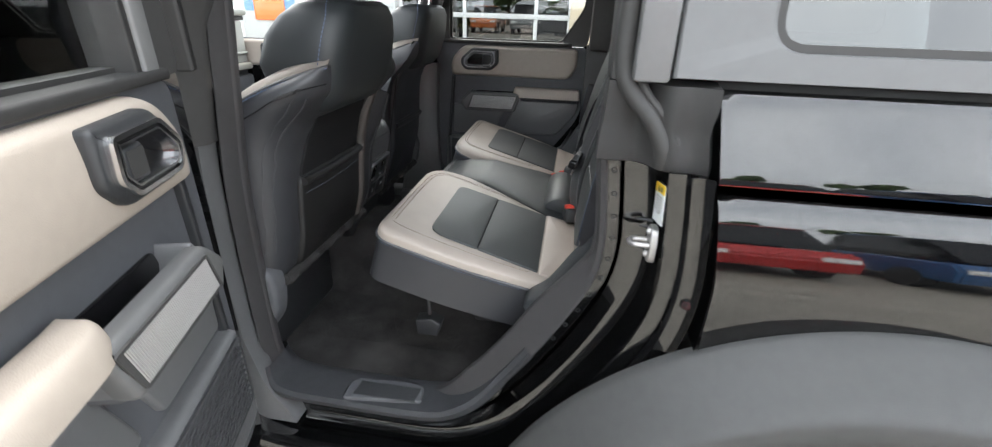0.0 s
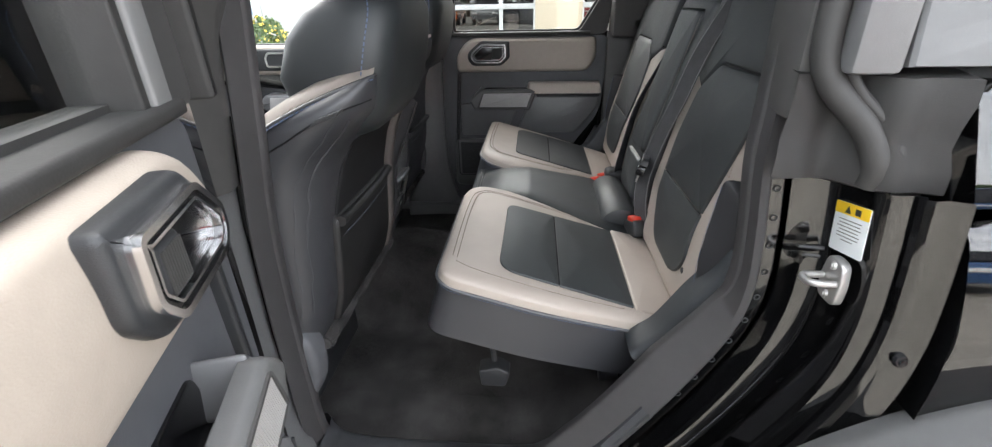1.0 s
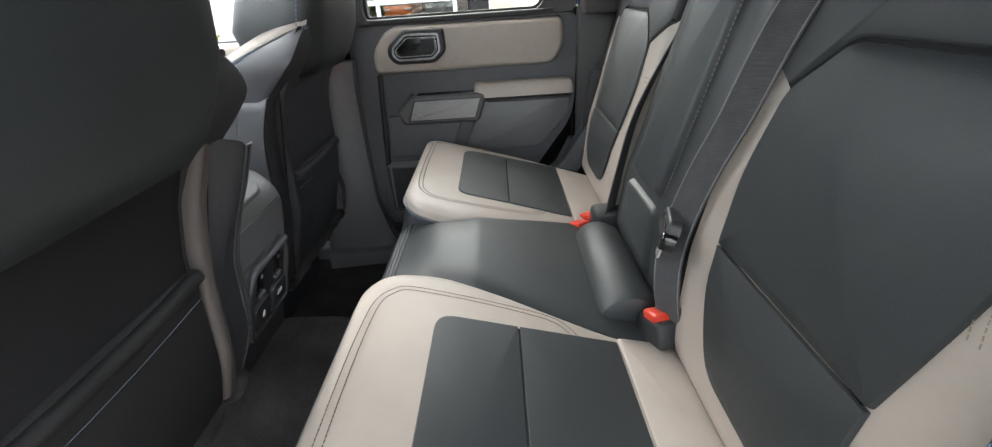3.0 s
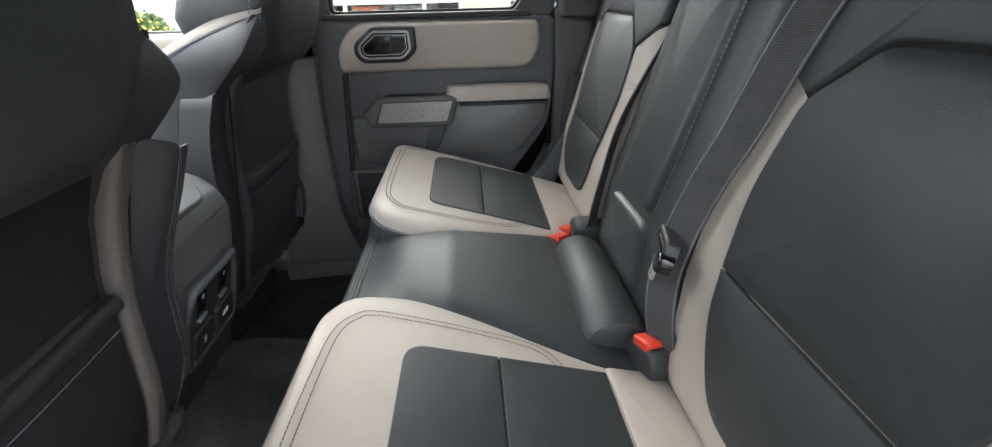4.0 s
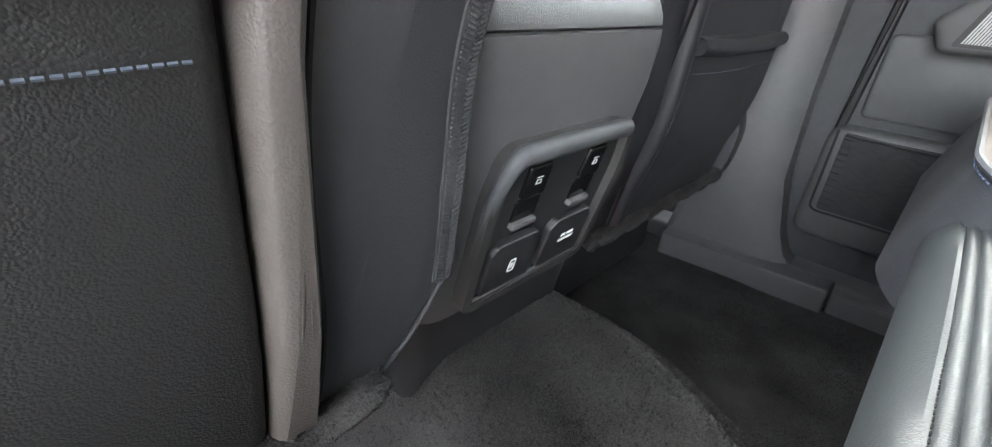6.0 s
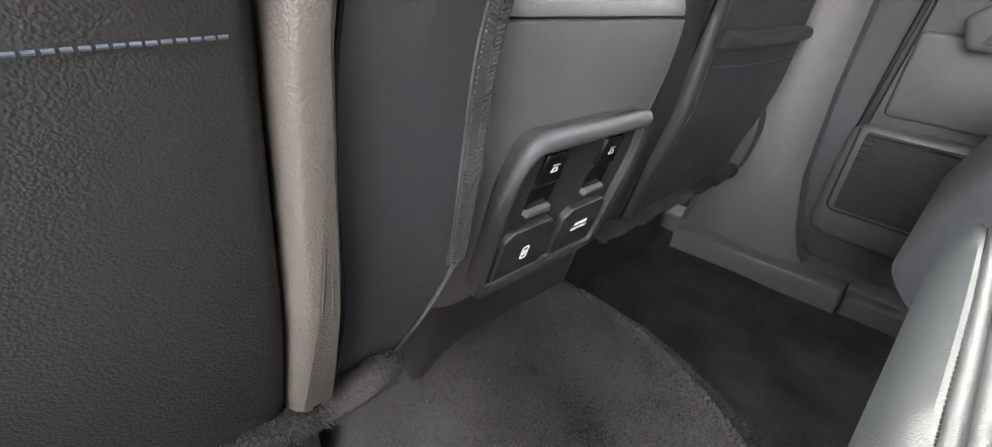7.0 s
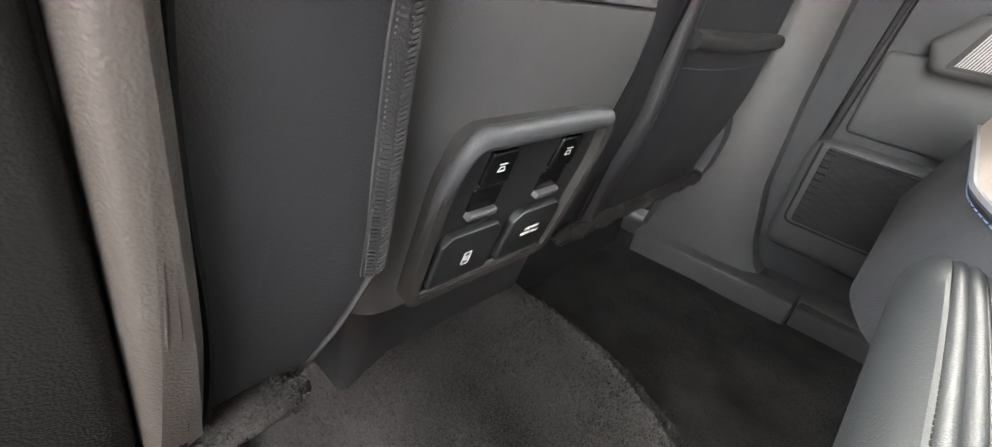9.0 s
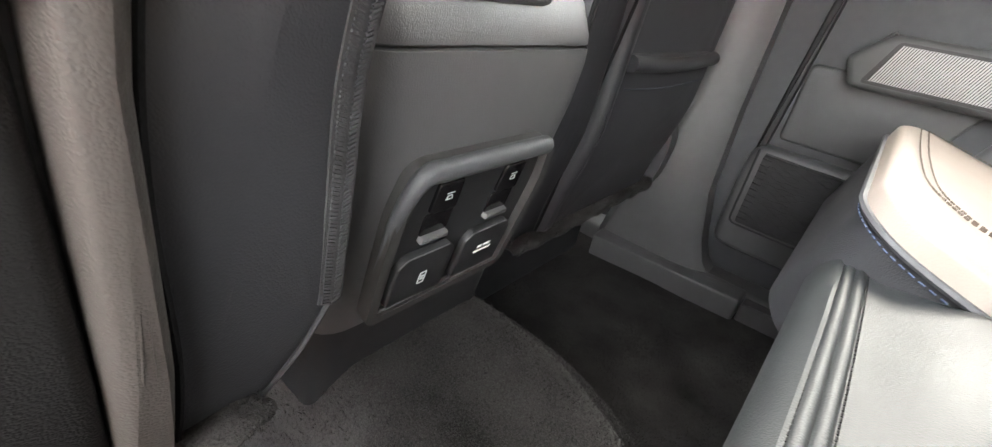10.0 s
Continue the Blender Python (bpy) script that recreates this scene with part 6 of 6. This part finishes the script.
    # upper lobe that stands proud of the back
    def lobe(z, hw, x0, x1):
        pts = rounded(V2((x0, -hw), (x1, -hw), (x1, hw), (x0, hw)), [0.03, min(0.06, hw * 0.6), min(0.06, hw * 0.6), 0.03], 6)
        return [P(p.x, YC + p.y, z) for p in pts]
    bm = B()
    loft(bm, [lobe(1.232, 0.112, 0.10, 0.165), lobe(1.240, 0.128, 0.09, 0.186), lobe(1.262, 0.143, 0.08, 0.206), lobe(1.29, 0.157, 0.07, 0.217), lobe(1.33, 0.169, 0.065, 0.228), lobe(1.38, 0.161, 0.08, 0.238), lobe(1.415, 0.147, 0.105, 0.243), lobe(1.436, 0.129, 0.130, 0.238), lobe(1.446, 0.10, 0.155, 0.225)])
    part("upper_back", bm, "black_leather", e, "black leather upper back")
    for k in (-1, 1):
        bm = stitches(B(), curve([P(0.196, YC + k * 0.171, 1.335), P(0.205, YC + k * 0.164, 1.38), P(0.210, YC + k * 0.149, 1.415), P(0.205, YC + k * 0.131, 1.437), P(0.195, YC + k * 0.10, 1.448)], 8), 0.005, 0.003, 0.0007)
        part("edge_stitching", bm, "blue_thread", e, kind="stuff")
    # head restraint
    for k in (-1, 1):
        part("post", tube(B(), [P(0.19, YC + k * 0.055, 1.42), P(0.196, YC + k * 0.055, 1.50)], 0.0075, 10), "chrome", e, "chrome post")
    def head(z, hw, x0, x1):
        return [P(p.x, YC + p.y, z) for p in rounded(V2((x0, -hw), (x1, -hw), (x1, hw), (x0, hw)), min(0.045, (x1 - x0) * 0.45), 6)]
    part("head_restraint", loft(B(), [head(1.470, 0.085, 0.15, 0.225), head(1.478, 0.105, 0.12, 0.245), head(1.50, 0.125, 0.09, 0.262), head(1.55, 0.135, 0.08, 0.270), head(1.62, 0.130, 0.085, 0.262), head(1.65, 0.112, 0.11, 0.24), head(1.66, 0.08, 0.14, 0.21)]), "black_leather", e, "black leather head restraint")
    # cushion, base and the plastic recliner cover
    cu = dense(rounded(V2((-0.62, -0.23), (-0.05, -0.235), (-0.05, 0.235), (-0.62, 0.23)), 0.05, 6), 0.03)
    part("seat_cushion", pad(B(), cu, lambda u, v, h: P(u, YC + v, 0.93 - 0.10 * (u + 0.05) + h), 0.0, 0.04, 0.14), "grey_leather", e, "dark leather seat cushion")
    # Passenger base in lighter plastic, standing in for light reaching under the seat.
    part("seat_base", box(B(), tuple(min(a, b) for a, b in zip(P(-0.52, YC - 0.2, floor_z(-0.3, 0.40) - 0.006), P(-0.04, YC + 0.2, 0.80))), tuple(max(a, b) for a, b in zip(P(-0.52, YC - 0.2, floor_z(-0.3, 0.40) - 0.006), P(-0.04, YC + 0.2, 0.80))), 0.02), "dark_plastic" if s < 0 else "navy_plastic", e, "dark seat base")
    cov = dense(rounded(V2((-0.20, 0.72), (0.02, 0.74), (0.066, 0.80), (0.076, 0.88), (0.060, 0.925), (-0.02, 0.93), (-0.20, 0.90)), 0.03), 0.03)
    part("recliner_cover", prism(B(), cov, lambda u, v, h: P(u, YC + 0.20 + h, v), 0.0, 0.045, 0.014), "navy_plastic", e, "dark plastic recliner cover")
    return e


front_seat(-1, -0.004, 0.380, 1.092, 0.889, "driver's seat in dark grey leather, seen from behind")
front_seat(1, -0.080, 0.392, 1.036, 0.808, "passenger seat in dark grey leather, seen from behind")


# ---------------------------------------------------------------- centre console
def console():
    e = thing("centre_console", "dark grey console with a rear switch and socket panel", "console", at=(-0.2, 0, 0.74))
    CX, CY = -0.005, -0.012
    def sec(z, xr, hw, xf=-0.55, r=0.03):
        return [Vector((p.x + CX, p.y + CY, z)) for p in rounded(V2((xf, -hw), (xr, -hw), (xr, hw), (xf, hw)), [0.01, r, r, 0.01], 6)]
    bm = B()
    loft(bm, [sec(0.8505, 0.0290, 0.1038), sec(0.855, 0.030, 0.104), sec(0.95, 0.056, 0.108), sec(1.02, 0.072, 0.110), sec(1.050, 0.076, 0.110), sec(1.0605, 0.0758, 0.110), sec(1.0618, 0.0738, 0.108)])
    part("console_body", bm, "grey_plastic", e, "dark grey console body")
    # Lower console as a separate darker piece: the shade there put into colour.
    part("console_shaded_foot", loft(B(), [sec(0.735, 0.003, 0.097, r=0.015), sec(0.77, 0.008, 0.099, r=0.018), sec(0.846, 0.0265, 0.1025), sec(0.8495, 0.0268, 0.1025)]), "dark_plastic", e, "console foot with its shade put into darker plastic")
    bm = B()
    loft(bm, [sec(1.0624, 0.0736, 0.108), sec(1.0636, 0.0752, 0.1095), sec(1.070, 0.0742, 0.1095), sec(1.090, 0.066, 0.107), sec(1.108, 0.050, 0.103), sec(1.122, 0.025, 0.097), sec(1.131, -0.010, 0.092), sec(1.135, -0.050, 0.088)])
    lid = part("console_lid", bm, "grey_plastic", e, "grey console lid")
    o = dense(rounded(V2((-0.40, -0.072), (-0.02, -0.072), (0.069, -0.054), (0.069, 0.054), (-0.02, 0.072), (-0.40, 0.072)), [0.01, 0.02, 0.02, 0.02, 0.02, 0.01]), 0.015)
    def LID(u, v, h):
        prof = [(-0.50, 1.1355), (-0.05, 1.1355), (-0.010, 1.132), (0.025, 1.123), (0.050, 1.109), (0.066, 1.091), (0.08, 1.07)]
        for (ua, za), (ub, zb) in zip(prof, prof[1:]):
            if u <= ub:
                break
        n = Vector((za - zb, 0, ub - ua)).normalized() if u > -0.05 else Vector((0, 0, 1))
        return Vector((u + CX, v + CY, za + (zb - za) * (u - ua) / (ub - ua))) + n * h
    part("lid_pad", pad(B(), o, LID, 0.006, 0.005, 0.006, centre=(-0.17, 0.0)), "grey_plastic", lid, "raised lid pad")
    words("no_step_mark", "NO STEP", 0.017, facing(LID(0.030, 0, 0.0066), (0, 1, 0), (-0.87, 0, 0.49)), "dark_print", lid, "moulded NO STEP lettering")
    # rear panel
    U, Vv = Vector((0, 1, 0)), Vector((0.27, 0, 0.963))
    Nn = U.cross(Vv)
    O = Vector((0.0565 + CX, CY, 0.932))
    F = lambda u, v, h: O + U * u + Vv * v + Nn * h
    fr = rounded(V2((-0.076, -0.074), (0.076, -0.074), (0.078, 0.030), (0.068, 0.068), (-0.068, 0.068), (-0.078, 0.030)), 0.014, 6)
    surround = part("panel_frame", ring_slab(B(), fr, inward(fr, 0.0085), F, -0.012, 0.0075), "trim_plastic", e, "raised dark panel frame")
    brow = curve([F(-0.0745, -0.045, 0.000), F(-0.0745, 0.000, 0.002), F(-0.0735, 0.036, 0.004), F(-0.064, 0.0635, 0.0055), F(-0.045, 0.0660, 0.006), F(0.0, 0.0662, 0.006), F(0.045, 0.0660, 0.006), F(0.0630, 0.0640, 0.0045)], 6)
    part("panel_brow", tube(B(), brow, [0.0015 + 0.0055 * min(1, i / 20, (len(brow) - 1 - i) / 3) for i in range(len(brow))], 10), "navy_plastic", e, "rounded brow over the switch panel")
    pn = part("switch_panel", prism(B(), inward(fr, 0.008), F, -0.012, 0.001, 0.002), "dark_plastic", e, "black switch panel")
    for k in (-1, 1):
        u = k * 0.033
        part("window_switch", prism(B(), rounded(V2((u - 0.012, 0.026), (u + 0.012, 0.026), (u + 0.011, 0.052), (u - 0.011, 0.052)), 0.003), F, 0.0, 0.0045, 0.002), "gloss_plastic", pn, "black window switch")
        # Dark recess and lit lower lip of the switch, coloured black and grey.
        part("switch_dip", prism(B(), rounded(V2((u - 0.013, 0.004), (u + 0.013, 0.004), (u + 0.013, 0.024), (u - 0.013, 0.024)), 0.003), F, 0.0, 0.0022, 0.001), "gloss_plastic", pn)
        part("switch_lip", prism(B(), rounded(V2((u - 0.013, 0.000), (u + 0.013, 0.000), (u + 0.012, 0.005), (u - 0.012, 0.005)), 0.001), F, 0.0, 0.0065, 0.0015), "grey_plastic", pn, "switch lip, its lit edge put into grey")
        ic = B()
        ring_slab(ic, V2((u - 0.0032, 0.0372), (u + 0.0032, 0.0372), (u + 0.002, 0.041), (u - 0.002, 0.041)), V2((u - 0.0024, 0.0378), (u + 0.0024, 0.0378), (u + 0.0014, 0.0404), (u - 0.0014, 0.0404)), F, 0.0044, 0.0048)
        prism(ic, V2((u - 0.0035, 0.0425), (u + 0.0035, 0.0425), (u + 0.0035, 0.0431), (u - 0.0035, 0.0431)), F, 0.0044, 0.0048, 0.0001, 1)
        part("switch_symbol", ic, "white_print", pn, "white window symbol", smooth=False)
        cov = rounded(V2((u - 0.028, -0.060), (u + 0.028, -0.060), (u + 0.028, -0.018), (u + 0.020, -0.010), (u - 0.020, -0.010), (u - 0.028, -0.018)), 0.004)
        sc = part("socket_cover", prism(B(), cov, F, 0.0, 0.0075, 0.0025), "dark_plastic", pn, "hinged black socket cover")
        # Bright top edge of the cover: a highlight drawn as a grey bar.
        part("cover_edge", tube(B(), [F(u - 0.027, -0.018, 0.0066), F(u - 0.020, -0.0108, 0.007), F(u + 0.020, -0.0108, 0.007)], 0.0007, 6), "grey_plastic", sc)
    us = B()
    ring_slab(us, rounded(V2((-0.0365, -0.044), (-0.0295, -0.044), (-0.0295, -0.031), (-0.0365, -0.031)), 0.0015), rounded(V2((-0.0355, -0.043), (-0.0305, -0.043), (-0.0305, -0.032), (-0.0355, -0.032)), 0.001), F, 0.0074, 0.0080)
    prism(us, V2((-0.0345, -0.040), (-0.0315, -0.040), (-0.0315, -0.035), (-0.0345, -0.035)), F, 0.0074, 0.0080, 0.0001, 1)
    part("usb_symbol", us, "white_print", pn, "white port symbol", smooth=False)
    words("socket_text", "AC 110V", 0.0042, facing(F(0.033, -0.031, 0.0078), U, Vv), "white_print", pn)
    words("socket_text", "400W MAX", 0.0042, facing(F(0.033, -0.0365, 0.0078), U, Vv), "white_print", pn)
    part("panel_lip", tube(B(), [F(-0.066, -0.0655, 0.003), F(0.066, -0.0655, 0.003)], 0.002, 8), "grey_plastic", e)
    # front half, shifter stalk
    part("tunnel_box", box(B(), (-0.86, -0.12, 0.74), (-0.54, 0.12, 1.0), 0.02), "dark_plastic", e)
    stalk = part("shifter_boot", box(B(), (-0.62, 0.0, 0.99), (-0.54, 0.07, 1.03), 0.012), "gloss_plastic", e)
    part("shifter_stem", tube(B(), [(-0.58, 0.035, 1.02), (-0.575, 0.035, 1.07)], 0.012, 10), "chrome", stalk)
    kn = loft(B(), [[(-0.575 + r * math.cos(a), 0.035 + r * 0.8 * math.sin(a), z) for a in (2 * math.pi * i / 18 for i in range(18))] for z, r in ((1.06, 0.014), (1.07, 0.026), (1.09, 0.032), (1.108, 0.030), (1.118, 0.018))])
    part("shifter_knob", kn, "chrome", e, "black and chrome shift knob")


console()


# ---------------------------------------------------------------- dashboard
def dashboard():
    e = thing("dashboard", "pale grey dashboard with touchscreen, air vent and rotary controls", "dashboard", at=(-0.9, 0, 0.9))
    part("dash_core", box(B(), (-1.25, -0.69, 0.86), (-0.84, 0.69, 1.37), 0.02), "dark_plastic", e)
    part("dash_top", box(B(), (-1.25, -0.69, 1.382), (-0.80, 0.69, 1.415), 0.014, 3), "dash_pale", e, "pale dash top")
    part("shadow_strip", box(B(), (-1.2, -0.68, 1.362), (-0.818, 0.68, 1.381), 0.004), "trim_plastic", e, "dark strip under the dash top")
    part("dash_face", box(B(), (-0.838, 0.145, 1.19), (-0.817, 0.66, 1.361), 0.006), "dash_pale", e, "pale dash panel")
    part("face_ridge", box(B(), (-0.83, 0.25, 1.222), (-0.808, 0.66, 1.234), 0.005, 3), "dash_pale", e)
    part("trim_bar", box(B(), (-0.838, -0.25, 1.160), (-0.795, 0.66, 1.188), 0.008, 3), "cream_plastic", e, "cream trim bar")
    F = lambda u, v, h: Vector((-0.812 + h, u, v))
    fr = rounded(V2((-0.19, 1.192), (0.165, 1.192), (0.155, 1.212), (0.150, 1.362), (-0.19, 1.362)), 0.008)
    part("screen_frame", prism(B(), fr, F, -0.026, 0.0, 0.004), "trim_plastic", e, "dark angled screen frame")
    part("touchscreen", prism(B(), rounded(V2((-0.18, 1.204), (0.138, 1.204), (0.140, 1.356), (-0.18, 1.356)), 0.008), F, -0.004, 0.005, 0.002), "screen", e, "dark glossy touchscreen")
    vo = rounded(V2((0.180, 1.226), (0.236, 1.226), (0.244, 1.25), (0.226, 1.360), (0.164, 1.360)), 0.008)
    vi = rounded(V2((0.188, 1.248), (0.232, 1.248), (0.237, 1.26), (0.220, 1.353), (0.172, 1.353)), 0.006)
    vent = part("air_vent", ring_slab(B(), vo, vi, F, -0.01, 0.010), "dash_pale", e, "pale air vent with dark slats")
    part("vent_back", prism(B(), inward(vi, -0.001), F, -0.012, -0.001, 0.001, 1), "gloss_plastic", vent)
    for i in range(7):
        z = 1.258 + i * 0.0135
        a, b = 0.190 - (z - 1.25) * 0.16, 0.233 - (z - 1.25) * 0.12
        sl = part("slat", prism(B(), V2((a, z), (b, z), (b, z + 0.0035), (a, z + 0.0035)), F, -0.004, 0.006, 0.001, 1), "dark_plastic", vent)
        part("slat_edge", prism(B(), V2((a, z), (b, z), (b, z + 0.0022), (a, z + 0.0022)), F, 0.0062, 0.0074, 0.0004, 1), "chrome", sl)
    part("vent_tab", prism(B(), V2((0.190, 1.302), (0.222, 1.302), (0.222, 1.309), (0.190, 1.309)), F, 0.004, 0.012, 0.001, 1), "blue_print", vent, "small blue vent tab")
    part("vent_badge", prism(B(), rounded(V2((0.192, 1.231), (0.226, 1.231), (0.226, 1.243), (0.192, 1.243)), 0.002), F, 0.008, 0.012, 0.001), "satin_metal", vent, "small badge")
    # control pod: two rows of keys between chromed knobs
    G = lambda u, v, h: Vector((-0.845 + h, u, v))
    pod = part("control_pod", prism(B(), rounded(V2((-0.055, 1.040), (0.175, 1.040), (0.205, 1.065), (0.205, 1.115), (0.180, 1.142), (-0.045, 1.146), (-0.085, 1.125), (-0.085, 1.06)), 0.012), G, 0.0, 0.046, 0.010), "dark_plastic", e, "dark eight-sided control pod")
    for v, u0, u1 in ((1.122, 0.000, 0.125), (1.077, -0.052, 0.175)):
        part("key_row", prism(B(), rounded(V2((u0, v - 0.016), (u1, v - 0.016), (u1, v + 0.015), (u0, v + 0.015)), 0.012), G, 0.040, 0.050, 0.003), "dark_plastic", pod)
        for i in range(4):
            w = (u1 - u0 - 0.050) / 4
            part("key", prism(B(), rounded(V2((u0 + 0.026 + i * w, v - 0.010), (u0 + 0.024 + (i + 1) * w, v - 0.010), (u0 + 0.024 + (i + 1) * w, v + 0.010), (u0 + 0.026 + i * w, v + 0.010)), 0.001), G, 0.048, 0.0525, 0.001, 1), "dash_pale", pod)
        part("chrome_bar", tube(B(), [G(u0 + 0.012, v, 0.054), G(u1 - 0.012, v, 0.054)], 0.0022, 8), "chrome", pod)
    for u, v, r in ((0.014, 1.122, 0.0145), (0.109, 1.124, 0.0145), (-0.038, 1.077, 0.022), (0.157, 1.077, 0.022)):
        bm = B()
        bmesh.ops.create_cone(bm, cap_ends=True, segments=28, radius1=r, radius2=r * 0.88, depth=0.026, matrix=Matrix.Translation((-0.783, u, v)) @ Matrix.Rotation(radians(90), 4, "Y"))
        k = part("knob", bm, "gloss_plastic", pod, "black rotary knob with chrome ring")
        part("knob_ring", tube(B(), [(-0.771, u + r * 0.86 * math.cos(q), v + r * 0.86 * math.sin(q)) for q in (2 * math.pi * i / 28 for i in range(28))], 0.0018, 6, closed=True), "chrome", k)
        if r > 0.02:
            part("knob_mark", tube(B(), [(-0.770, u + r * 0.62 * math.cos(q), v + r * 0.62 * math.sin(q)) for q in (math.pi * (i / 10 - 0.5) for i in range(11))], 0.0016, 6), "red_plastic", k, "red arc")
    part("lower_panel", box(B(), (-0.83, 0.22, 0.90), (-0.80, 0.66, 1.138), 0.01), "navy_plastic", e)
    part("lettering_bar", box(B(), (-0.8175, 0.36, 1.262), (-0.8145, 0.44, 1.276), 0.001), "dash_pale", e, "embossed plain bar on the dash")

dashboard()


def steering_wheel():
    e = thing("steering_wheel", "black steering wheel in front of the driver's seat", "steering wheel", at=(-0.62, -0.37, 1.1))
    ax = Vector((0.90, 0, 0.43))
    m = facing((-0.60, -0.37, 1.16), (0, 1, 0), (-0.43, 0, 0.90))
    rim = [m @ Vector((0.185 * math.cos(a), 0.185 * math.sin(a), 0)) for a in (2 * math.pi * i / 48 for i in range(48))]
    part("rim", tube(B(), rim, 0.015, 10, closed=True), "black_leather", e)
    bm = B()
    box(bm, (-0.07, -0.05, -0.03), (0.07, 0.05, 0.02), 0.02, 3, m)
    part("hub", bm, "dark_plastic", e)
    for a in (0, 180, 270):
        c, sn = math.cos(radians(a)), math.sin(radians(a))
        part("spoke", tube(B(), [m @ Vector((0.05 * c, 0.05 * sn, 0)), m @ Vector((0.18 * c, 0.18 * sn, 0))], 0.014, 8), "satin_metal", e)
    part("column", tube(B(), [Vector((-0.60, -0.37, 1.16)) - ax * 0.03, Vector((-0.60, -0.37, 1.16)) - ax * 0.26], 0.035, 12), "dark_plastic", e)


steering_wheel()
